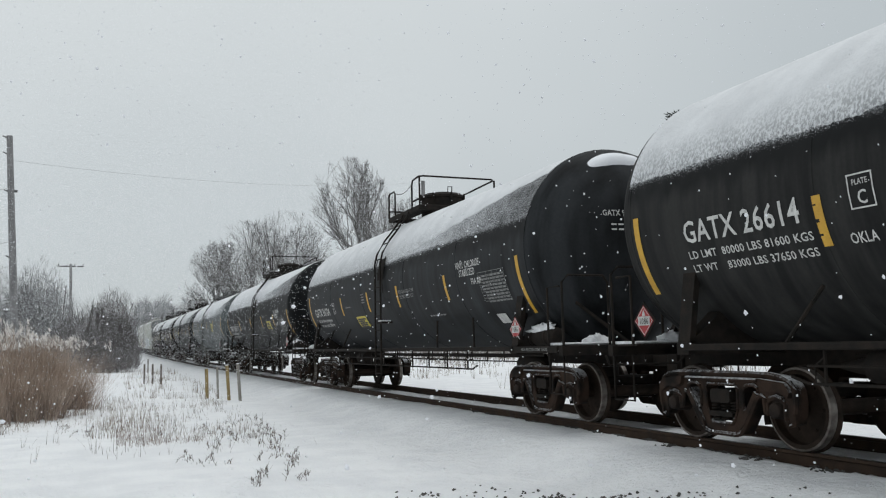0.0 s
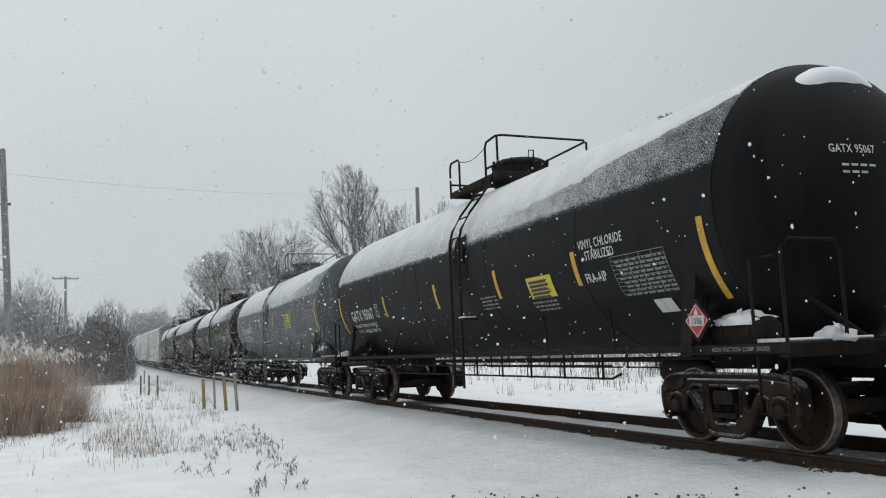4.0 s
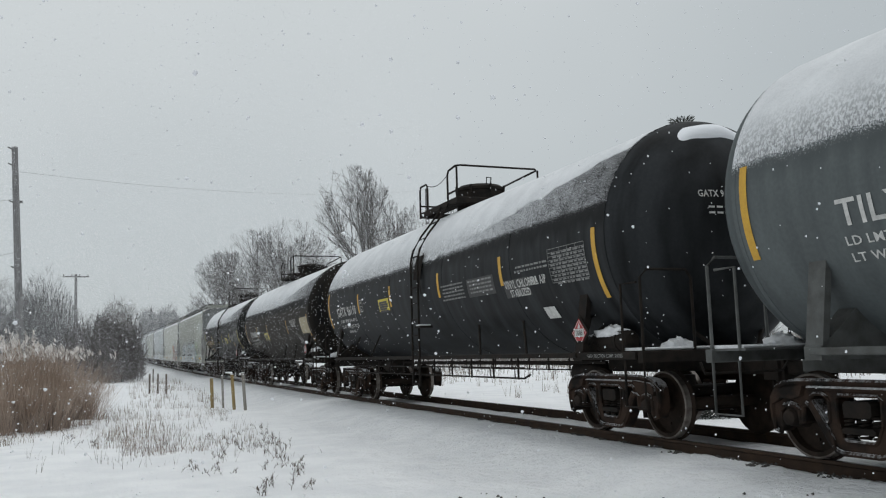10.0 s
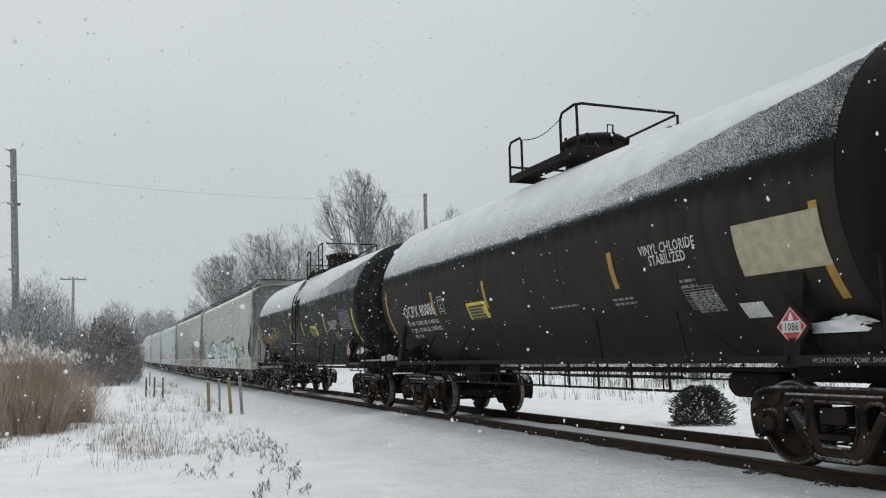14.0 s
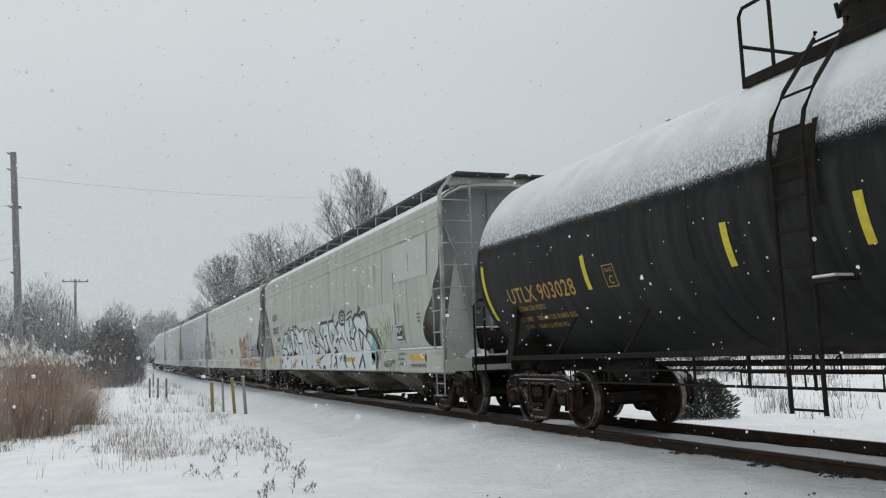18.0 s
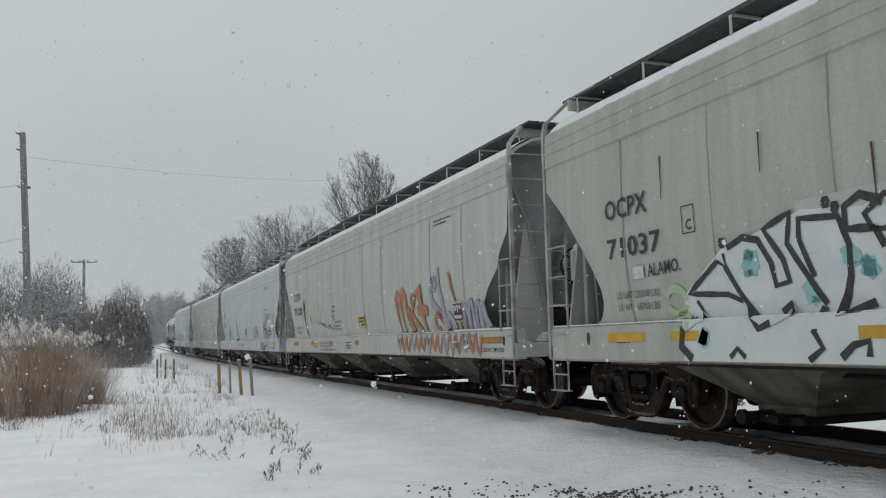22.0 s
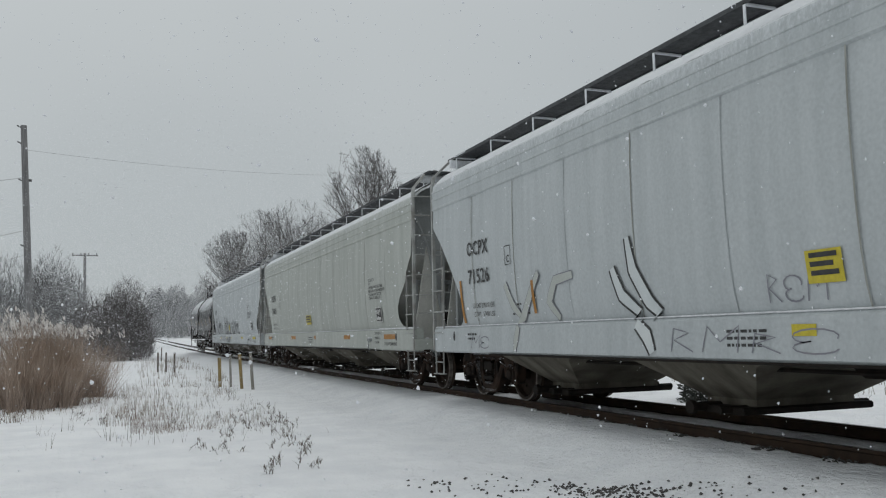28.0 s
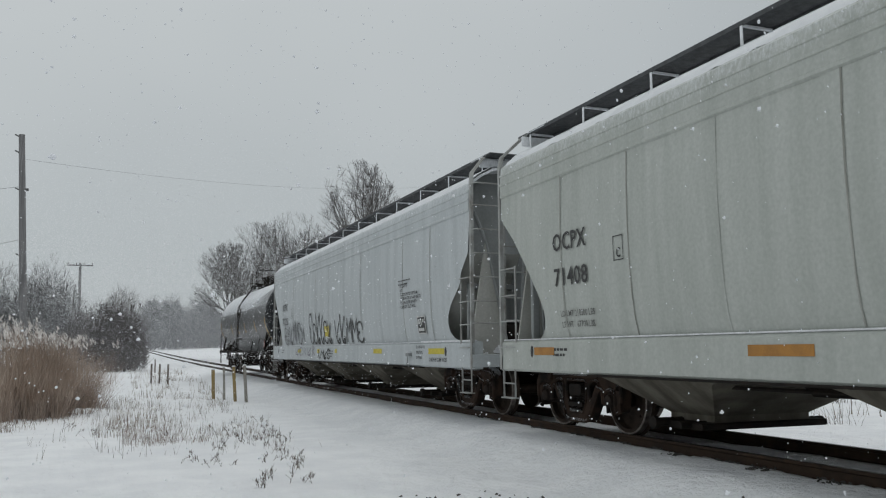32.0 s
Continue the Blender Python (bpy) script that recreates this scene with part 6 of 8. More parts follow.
tie_mesh = tie_shape().mesh("tie", 35)
tie_mesh.materials.append(M["tie"])
plate_mesh = Shape().chamfer(-0.13, 0.13, -0.095, 0.095, -0.178, -0.165, 0.004).tube([(-0.1, 0.06, -0.17), (-0.1, 0.06, -0.13)], 0.014).tube([(0.1, -0.06, -0.17), (0.1, -0.06, -0.13)], 0.014).mesh("tie_plate", 35)
plate_mesh.materials.append(M["rail"])
for k in range(110):
    y = 1.0 + k * 0.5
    put("tie", tie_mesh, None, track, (TRACK + random.uniform(-0.04, 0.04), y, rise(y)), turn=(0, 0, random.uniform(-1.2, 1.2)))
    if y < 26:
        for sg in (-1, 1):
            put("tie_plate", plate_mesh, None, track, (TRACK + sg * 0.7525, y, rise(y)))


def stones(name, count, where, size, label, material="ballast", seed=1, sink=0.3):
    rnd = random.Random(seed)
    s = Shape()
    for _ in range(count):
        x, y = where(rnd)
        r = size * rnd.uniform(0.5, 1.4)
        z = ground_z(x, y) + r * (0.5 - sink)
        v = []
        for a, b, c in ((1, 0, 0), (-1, 0, 0), (0, 1, 0), (0, -1, 0), (0, 0, 1), (0, 0, -1)):
            k = r * rnd.uniform(0.6, 1.2)
            v.append((x + a * k + rnd.uniform(-.3, .3) * r, y + b * k + rnd.uniform(-.3, .3) * r, z + c * k * 0.7))
        s.add(v, [(0, 2, 4), (2, 1, 4), (1, 3, 4), (3, 0, 4), (2, 0, 5), (1, 2, 5), (3, 1, 5), (0, 3, 5)])
    ob = put(name, s.mesh(name), material)
    return tagged(ob, label, "ballast", kind="stuff")


def near_patch(rnd):
    while True:
        if rnd.random() < 0.6:
            x, y = rnd.gauss(4.85, 0.42), rnd.gauss(7.3, 0.42)
        else:
            x, y = rnd.uniform(2.9, 5.8), rnd.uniform(5.6, 9.0)
        if y < 9.0 - 1.6 * max(0.0, x - 4.0) and noise.noise((x * 2.5, y * 2.5, 3)) > -0.3:
            return x, y


stones("gravel", 520, near_patch, 0.019, "dark gravel poking through thin snow", seed=3, sink=0.1)


def shoulder(rnd):
    while True:
        y = 4 + 11 * rnd.random() ** 1.5
        x = TRACK - 0.81 - abs(rnd.gauss(0, 0.10)) * (1.3 if y < 9 else 0.3)
        if noise.noise((x * 2, y * 2.1, 8)) > 0.12:
            return x, y


stones("ballast_edge", 520, shoulder, 0.022, "dark ballast stones bare along the near rail", seed=5)
stones("ballast_crib", 700, lambda r: (TRACK + 0.80 + abs(r.gauss(0, 0.12)), 4 + 26 * r.random()), 0.025, "dark ballast stones along the far rail", seed=6)


# ---- poles, wires, stakes ----
def utility_pole(name, label, base, top, r0, r1, arm=0.0, fittings=True):
    p = thing(name, label, "utility pole", at=base)
    d = Vector(top) - Vector(base)
    n = 12
    put("shaft", Shape().tube([d * (k / n) for k in range(n + 1)], [r0 + (r1 - r0) * k / n for k in range(n + 1)], 14).mesh("shaft", 50), "wood", p)
    if arm:
        put("crossarm", Shape().chamfer(d.x - arm / 2, d.x + arm / 2, d.y - 0.06, d.y + 0.06, d.z - 0.35, d.z - 0.2, 0.01), "wood", p)
        for k in (-0.46, -0.15, 0.15, 0.46):
            put("insulator", Shape().lathe([(d.z - 0.2, 0.03), (d.z - 0.08, 0.06), (d.z, 0.05), (d.z + 0.04, 0.0)], "z", 8, (d.x + k * arm, d.y, 0)), "wire", p)
    if fittings:
        for k, z in ((-1, 0.995), (-1, 0.93), (-1, 0.78), (1, 0.78), (-1, 0.52)):
            q = d * z
            put("bracket", Shape().chamfer(q.x + (k * 0.1 if k < 0 else 0.05), q.x + (0.0 if k < 0 else 0.28), q.y - 0.05, q.y + 0.05, q.z - 0.06, q.z + 0.06, 0.01) if k > 0 else Shape().tube([(q.x, q.y, q.z - 0.1), (q.x - 0.3, q.y, q.z + 0.05)], 0.035), "wire", p)
    return p


utility_pole("utility_pole", "tall weathered wooden utility pole with line brackets", (-3.62, 45, -0.5), (-4.26, 45, 11.75), 0.19, 0.14)
utility_pole("utility_pole", "distant wooden pole with a crossarm", (-3.2, 110, 0.2), (-3.4, 110, 11.9), 0.2, 0.15, 2.9, False)
utility_pole("utility_pole", "distant bare wooden pole behind the trees", (26.5, 70, -0.2), (26.6, 70, 15.9), 0.2, 0.17, 0.0, False)


def wire(label, a, b, sag, r=0.012):
    n = 24
    A, B = Vector(a), Vector(b)
    ob = put("overhead_wire", Shape().tube([A.lerp(B, k / n) - Vector((0, 0, sag * 4 * (k / n) * (1 - k / n))) for k in range(n + 1)], r, 4), "wire_far")
    return tagged(ob, label, "wire")


wire("thin overhead wire spanning between two poles", (-4.1, 45, 10.55), (26.5, 70, 15.8), 0.72, 0.008)
for z in (9.2, 6.6, 5.4):
    wire("thin overhead wire running past the tall pole", (-4.1, 45, z), (-13, 30, z - 3.5), 0.3, 0.012)


def stake(x, y, h, w, material, label, lean=0.0):
    s = thing("stake", label, "stake", "survey stakes in the snow", (x, y, ground_z(x, y) - 0.1))
    put("post", Shape().chamfer(-w / 2, w / 2, -w / 2, w / 2, 0, h, 0.008), material, s, turn=(0, lean, 0))
    put("cap_snow", Shape().chamfer(-w / 2, w / 2, -w / 2, w / 2, h, h + 0.03, 0.01), "snow_thin", s, turn=(0, lean, 0))


stake(3.28, 28.8, 1.05, 0.10, "stake_y", "yellowed square wooden stake in the snow", -2)
stake(3.55, 28.2, 1.12, 0.065, "stake", "thin grey metal stake in the snow", -2)
stake(3.72, 26.9, 1.16, 0.09, "stake_y", "yellow-grey wooden stake in the snow", -4)
stake(3.95, 26.2, 1.20, 0.085, "stake", "pale grey wooden stake in the snow", -4)
for x, y in ((1.95, 42.1), (2.3, 41.8), (2.62, 41.0), (3.0, 60.0)):
    stake(x, y, 1.0, 0.08, "weed", "short dark wooden stake in the snow")


# ---- reeds, grass and weeds ----
def blade(s, x, y, z, h, lean, turn, w, bend=0.3):
    dx, dy = math.cos(turn), math.sin(turn)
    px, py = -dy * w / 2, dx * w / 2
    pts = []
    for k in range(4):
        t = k / 3
        o = h * (lean * t + bend * lean * t * t)
        ww = 1 - 0.75 * t
        pts.append([(x + dx * o - px * ww, y + dy * o - py * ww, z + h * t), (x + dx * o + px * ww, y + dy * o + py * ww, z + h * t)])
    s.sheet(pts)
    return pts[-1][0]


def reed_bed():
    rnd = random.Random(4)
    s, p, d = Shape(), Shape(), Shape()
    for _ in range(6200):
        a, r = rnd.uniform(0, 2 * math.pi), rnd.random() ** 0.62
        wide = 0.95 + 0.4 * noise.noise((math.cos(a) * 3.1, math.sin(a) * 3.1, 4))
        x, y = -1.5 + 1.32 * r * wide * math.cos(a), 24.6 + 2.7 * r * wide * math.sin(a)
        x += 0.18 * (y - 24)
        if noise.noise((x * 0.8, y * 0.5, 6)) < -0.3 or noise.noise((x * 3, y * 2, 9)) < -0.3:
            continue
        edge = max(0, 1 - r)
        h = rnd.uniform(1.3, 2.25) * (0.55 + 0.45 * min(1, edge * 2.2)) * (1 + 0.2 * noise.noise((x * 1.1, y * 0.6, 2)))
        lean, turn = 0.03 + 0.46 * r * r + rnd.gauss(0.02, 0.1), a + rnd.gauss(0, 0.45)
        top = blade(s, x, y, -0.42, h, lean, turn, 0.010, 0.7)
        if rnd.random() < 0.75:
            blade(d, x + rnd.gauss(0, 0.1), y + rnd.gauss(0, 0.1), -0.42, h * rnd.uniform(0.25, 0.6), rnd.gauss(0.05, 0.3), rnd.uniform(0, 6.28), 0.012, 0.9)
        if h > 1.75 and rnd.random() < 0.3:
            tx, ty, tz = top
            way = rnd.gauss(2.6, 1.1)
            for _ in range(4):
                blade(p, tx + rnd.gauss(0, 0.015), ty + rnd.gauss(0, 0.015), tz - rnd.uniform(0.0, 0.1), rnd.uniform(0.07, 0.14), rnd.uniform(0.2, 0.9), way + rnd.gauss(0, 0.6), 0.036, 0.5)
        if rnd.random() < 0.8:
            zz = rnd.uniform(0.3, 0.85) * h
            o = h * (lean * zz / h)
            blade(s, x + math.cos(turn) * o, y + math.sin(turn) * o, -0.42 + zz, rnd.uniform(0.15, 0.38), rnd.uniform(0.3, 1.0), rnd.uniform(0, 6.28), 0.013, -0.3)
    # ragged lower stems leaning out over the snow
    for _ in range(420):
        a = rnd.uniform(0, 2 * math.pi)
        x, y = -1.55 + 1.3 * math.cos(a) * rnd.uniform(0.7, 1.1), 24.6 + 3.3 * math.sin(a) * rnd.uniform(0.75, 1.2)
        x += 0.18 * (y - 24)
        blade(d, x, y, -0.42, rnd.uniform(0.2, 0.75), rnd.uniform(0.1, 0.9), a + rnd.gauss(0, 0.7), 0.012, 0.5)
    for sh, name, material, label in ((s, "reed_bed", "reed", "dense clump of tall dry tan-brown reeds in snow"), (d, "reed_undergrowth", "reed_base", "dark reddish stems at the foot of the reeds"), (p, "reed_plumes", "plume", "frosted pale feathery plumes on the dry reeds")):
        tagged(put(name, sh.mesh(name, "raw"), material), label, "reeds", kind="stuff")


reed_bed()


def tuft_field(name, label, count, where, h0, h1, material, seed, w=0.012, lean=0.18):
    rnd = random.Random(seed)
    s = Shape()
    for _ in range(count):
        x, y = where(rnd)
        z = ground_z(x, y) - 0.02
        for _ in range(rnd.randint(1, 4)):
            blade(s, x + rnd.gauss(0, 0.07), y + rnd.gauss(0, 0.07), z, rnd.uniform(h0, h1), abs(rnd.gauss(0, lean)), rnd.uniform(0, 6.28), w, 0.8)
    ob = put(name, s.mesh(name, "raw"), material)
    return tagged(ob, label, "grass", kind="stuff")


def strip(x0, x1, y0, y1, cut=-0.1, f=0.7):
    def where(rnd):
        while True:
            y = y0 + (y1 - y0) * rnd.random()
            x = rnd.uniform(x0, x1) + 0.02 * (y - y0)
            if noise.noise((x * f, y * f * 0.6, 12)) > cut:
                return x, y
    return where


tuft_field("dead_grass", "sparse dead grass standing out of the snow", 380, strip(-0.2, 3.0, 15.5, 30, 0.02), 0.06, 0.26, "grass", 2, 0.009)
tuft_field("dead_grass", "dark thin dead stems standing out of the snow", 300, strip(-1.2, 3.2, 13.5, 30, -0.1, 1.3), 0.08, 0.3, "weed", 14, 0.007, 0.3)
tuft_field("dead_grass", "short reddish dead grass in a patch", 260, strip(0.3, 1.7, 15.2, 18.5, -0.15, 1.1), 0.05, 0.17, "reed_base", 15, 0.008, 0.35)
tuft_field("dead_grass", "sparse dead grass beyond the stakes", 220, strip(0.8, 4.0, 30, 62), 0.12, 0.4, "grass", 3, 0.016)
tuft_field("dead_grass", "short dead grass round the reeds", 170, strip(-2.8, 1.2, 18.5, 23, 0.0), 0.08, 0.3, "grass", 8, 0.009)
tuft_field("dry_scrub", "dry scrub grass beyond the far rail", 900, strip(12.5, 30, 14, 60, 0.05, 0.4), 0.15, 0.55, "grass", 9, 0.02)
tuft_field("tall_grass", "tall pale grass along the far bank", 1500, strip(19, 45, 22, 70, -0.2, 0.3), 0.3, 0.9, "brush", 11, 0.03)


def weed(x, y, h, seed, label="dark dried weed stalks bent over the snow", n=4):
    rnd = random.Random(seed)
    w = thing("weed", label, "weed", "dried weeds in the snow", (x, y, ground_z(x, y) - 0.03))
    st, hd = Shape(), Shape()
    for _ in range(n):
        a = rnd.uniform(0, 6.28)
        q = Vector((rnd.gauss(0, 0.12), rnd.gauss(0, 0.12), 0))
        d = Vector((math.cos(a) * 0.3, math.sin(a) * 0.3, 1)).normalized()
        pts = [q.copy()]
        hh = h * rnd.uniform(0.25, 0.62)
        for k in range(5):
            q = q + d * hh / 5
            d = (d + Vector((rnd.gauss(0, 0.2) + math.cos(a) * 0.12, rnd.gauss(0, 0.2) + math.sin(a) * 0.12, -0.16))).normalized()
            pts.append(q.copy())
            for _ in range(2 if k > 1 else 1):
                blade(hd, q.x, q.y, q.z, rnd.uniform(0.02, 0.06), rnd.uniform(-1.5, 1.5), rnd.uniform(0, 6.28), 0.009, 0.4)
        st.tube(pts, [0.0036 - 0.0005 * k for k in range(len(pts))], 4)
        for _ in range(5):
            c = pts[-1] + Vector((rnd.gauss(0, 0.014), rnd.gauss(0, 0.014), rnd.gauss(0, 0.02)))
            blade(hd, c.x, c.y, c.z - 0.02, rnd.uniform(0.02, 0.05), rnd.uniform(-0.8, 0.8), rnd.uniform(0, 6.28), 0.013, 0.4)
    put("stem", st, "weed", w)["kind"] = "stuff"
    put("withered_leaf", hd.mesh("withered_leaf", "raw"), "weed", w)["kind"] = "stuff"


rw = random.Random(21)
for i, (x, y, h) in enumerate([(2.25, 10.1, 0.36), (2.4, 11.2, 0.42), (1.75, 9.9, 0.3), (1.2, 12.6, 0.34), (1.5, 12.2, 0.32), (2.0, 14.8, 0.36), (2.2, 15.2, 0.4), (2.5, 15.6, 0.4), (2.8, 15.9, 0.42), (3.0, 16.4, 0.38), (2.35, 16.8, 0.36), (1.9, 17.6, 0.36), (2.0, 10.6, 0.34), (-0.3, 17.6, 0.4), (-0.75, 18.8, 0.5), (0.1, 19.2, 0.4), (-1.9, 19.6, 0.5), (2.45, 13.0, 0.34), (2.6, 14.1, 0.36), (2.15, 12.1, 0.36), (2.9, 14.9, 0.4), (3.1, 17.4, 0.4), (2.7, 18.4, 0.4), (1.6, 14.0, 0.32), (2.55, 11.9, 0.38), (1.0, 17.0, 0.34), (3.3, 19.5, 0.4)]):
    weed(x, y, h, 100 + i)


def bent_stick():
    s = thing("broken_stem", "thick bent dead stalk leaning in the reeds", "stalk", at=(-2.1, 24.0, -0.5))
    put("stem", Shape().tube([(0, 0, 0), (-0.18, 0, 0.7), (-0.42, 0, 1.5), (-0.6, 0, 1.72), (-0.66, 0, 1.66)], [0.035, 0.03, 0.026, 0.02, 0.02], 8), "weed", s)


bent_stick()


# ---- trees ----
def tree(label, meshes, x, y, turn=0.0, mats=("bark", "twig"), scale=1.0, z=None):
    t = thing("tree", label, "tree", "bare trees")
    t.matrix_basis = pose(x, y, (ground_z(x, y) if z is None else z) - 0.2, 0, 0, turn)
    put("trunk", meshes[0], mats[0], t)
    put("crown", meshes[1], mats[1], t)
    return t


def fan_tree(seed, fork, cx, cz, hw, hh, limbs=13, radius=0.24):
    """A bare tree whose limbs fan out from a fork into a rounded crown, centred at cx and cz, of half width hw and half height hh."""
    rnd = random.Random(seed)
    s, tw = Shape(), Shape()

    def room(p, d):
        q, e = Vector(((p.x - cx) / hw, p.y / hw, (p.z - cz) / hh)), Vector((d.x / hw, d.y / hw, d.z / hh))
        a, b, c = e.dot(e), q.dot(e), q.dot(q) - 1
        k = b * b - a * c
        return (-b + math.sqrt(k)) / a if k > 0 else 0.0

    def limb(p, d, length, r, depth):
        n = 5 if depth > 1 else 3
        pts, rr, q = [p.copy()], [r], p.copy()
        for k in range(n):
            d = (d + Vector((rnd.gauss(0, 0.11), rnd.gauss(0, 0.11), 0.05 + rnd.gauss(0, 0.06)))).normalized()
            q = q + d * length / n
            pts.append(q.copy())
            rr.append(max(0.009, r * (1 - 0.65 * (k + 1) / n)))
        (s if depth > 1 else tw).tube(pts, rr, 6 if depth > 2 else 4 if depth > 1 else 3, False)
        for j in range((0, 4, 6, 9)[depth]):
            i = rnd.randint(1 if depth < 3 else 2, n)
            a, tilt = rnd.uniform(0, 6.28), rnd.uniform(0.25, 0.75)
            side = d.cross(Vector((math.cos(a), math.sin(a), 0.4))).normalized()
            e = (d * math.cos(tilt) + side * math.sin(tilt)).normalized()
            size = min(length * rnd.uniform(0.4, 0.62), max(0.25, room(pts[i], e) * rnd.uniform(0.8, 1.1)))
            limb(pts[i], e, size, max(0.009, rr[i] * rnd.uniform(0.5, 0.7)), depth - 1)

    s.tube([(0, 0, 0), (0.05, 0, fork * 0.5), (0, 0.05, fork), (0.05 * cx, 0, fork * 1.12)], [radius, radius * 0.85, radius * 0.7, radius * 0.4], 8, False)
    for k in range(limbs):
        a, high = k * 2.4 + rnd.uniform(-0.3, 0.3), rnd.uniform(-0.55, 1.0)
        end = Vector((cx + hw * math.cos(a) * math.sqrt(max(0, 1 - high * high)), hw * math.sin(a) * math.sqrt(max(0, 1 - high * high)), cz + hh * high))
        start = Vector((0, 0, fork * rnd.uniform(0.7, 1.1)))
        d = (end - start).normalized()
        limb(start, d, (end - start).length * rnd.uniform(0.75, 0.95), radius * rnd.uniform(0.35, 0.6), 3)
    return s.mesh("trunk", "raw"), tw.mesh("crown", "raw")


tree("tall bare deciduous tree with limbs fanning into a rounded crown", fan_tree(14, 9.4, -1.5, 13.8, 3.8, 5.0, 15), 22.6, 75)
for seed, x, y, fork, cx, cz, hw, hh in ((21, 16.2, 100, 6.5, -0.3, 10.6, 5.6, 5.6), (22, 20.0, 102, 8.0, 0.4, 12.4, 4.6, 5.8), (23, 13.7, 106, 5.5, 0.0, 9.6, 4.6, 4.8), (24, 23.4, 104, 7.0, 0.0, 11.0, 4.0, 5.0)):
    tree("bare spreading tree in a row behind the railway line", fan_tree(seed, fork, cx, cz, hw, hh), x, y)
small = fan_tree(31, 6.0, 0.0, 11.2, 3.0, 5.4, 14, 0.2)
for x, y, turn in ((26.2, 80, 0), (29.9, 82, 90), (33.4, 80, 200)):
    tree("smaller bare tree behind the railway line", small, x, y, turn)


def scrub_shape(w, d, h, count, seed, twig=0.012, lumps=5, length=0.7):
    """A thicket of fine twigs with an uneven crown: many short upright sprigs over a few rounded masses."""
    rnd = random.Random(seed)
    s = Shape()
    lump = [(rnd.uniform(-w / 2, w / 2) * 0.8, rnd.uniform(-d / 2, d / 2) * 0.8, h * rnd.uniform(0.6, 1.0), w * rnd.uniform(0.2, 0.36)) for _ in range(lumps)]
    for _ in range(count):
        cx, cy, ch, cr = rnd.choice(lump)
        a = rnd.uniform(0, 6.28)
        r = cr * math.sqrt(rnd.random())
        lim = ch * math.sqrt(max(0.02, 1 - (r / cr) ** 2 * 0.85))
        z = lim * rnd.random() ** 0.7
        x, y = cx + r * math.cos(a), cy + r * math.sin(a)
        l = length * rnd.uniform(0.5, 1.4)
        dx, dy = rnd.gauss(0, 0.35) + 0.25 * math.cos(a), rnd.gauss(0, 0.35) + 0.25 * math.sin(a)
        s.tube([(x, y, z), (x + dx * l * 0.5, y + dy * l * 0.5, z + l * 0.5), (x + dx * l * 1.2, y + dy * l * 1.2, z + l)], [twig, twig * 0.8, twig * 0.3], 3, False)
    return s


def thicket(label, x, y, w, d, h, count, seed, material, twig, length, lumps=6):
    t = thing("thicket", label, "thicket")
    t.matrix_basis = pose(x, y, ground_z(x, y) - 0.1)
    put("crown", scrub_shape(w, d, h, count, seed, twig, lumps, length).mesh("crown", "raw"), material, t)
    s = Shape()
    rnd = random.Random(seed)
    for _ in range(12):
        px, py = rnd.uniform(-w / 2, w / 2) * 0.8, rnd.uniform(-d / 2, d / 2) * 0.8
        s.tube([(px, py, 0), (px + rnd.gauss(0, 0.4), py, h * 0.4), (px + rnd.gauss(0, 0.8), py, h * 0.75)], [h * 0.012, h * 0.009, h * 0.004], 5, False)
    put("trunk", s, "bark", t)["kind"] = "stuff"


thicket("dark tangled leafless thicket beside the line", -0.2, 66, 5.0, 8, 6.6, 17000, 41, "mid_wood", 0.010, 0.42, 12)
thicket("low tangled leafless thicket beside the line", 1.2, 74, 3.0, 8, 4.2, 6500, 42, "mid_wood", 0.010, 0.36, 8)
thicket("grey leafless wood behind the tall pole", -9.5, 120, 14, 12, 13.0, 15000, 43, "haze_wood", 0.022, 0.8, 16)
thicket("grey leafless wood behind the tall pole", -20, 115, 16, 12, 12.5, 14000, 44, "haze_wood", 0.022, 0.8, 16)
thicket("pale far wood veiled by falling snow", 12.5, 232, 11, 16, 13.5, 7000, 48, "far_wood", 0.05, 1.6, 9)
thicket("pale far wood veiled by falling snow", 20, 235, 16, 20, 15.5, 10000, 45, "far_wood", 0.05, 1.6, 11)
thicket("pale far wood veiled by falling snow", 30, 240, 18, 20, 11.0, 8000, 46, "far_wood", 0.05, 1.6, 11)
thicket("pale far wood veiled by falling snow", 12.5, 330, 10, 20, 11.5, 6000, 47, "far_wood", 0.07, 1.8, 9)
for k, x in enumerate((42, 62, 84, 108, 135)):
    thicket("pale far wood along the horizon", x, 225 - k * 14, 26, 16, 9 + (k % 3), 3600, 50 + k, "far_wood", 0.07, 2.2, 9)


for k, (x, y) in enumerate(((26, 64), (34, 59), (42, 53), (50, 47), (57, 39), (63, 30))):
    thicket("tan-grey leafless brush along the edge of the snowy field", x, y, 10.5, 4, 2.6, 3200, 70 + k, "brush", 0.016, 0.55, 14)
for k, (x, y, h) in enumerate(((15.3, 16.3, 0.8), (14.2, 15.5, 0.6), (13.6, 13.3, 0.55), (17.8, 17.2, 0.8), (16.6, 18.6, 0.6), (19.5, 16.4, 0.7), (18.2, 20.5, 0.7))):
    tuft_field("twiggy_bush", "bare twiggy bush in the snow beyond the rails", 16, lambda r, x=x, y=y: (r.gauss(x, 0.2), r.gauss(y, 0.2)), h * 0.4, h, "weed", 80 + k, 0.011, 0.25)


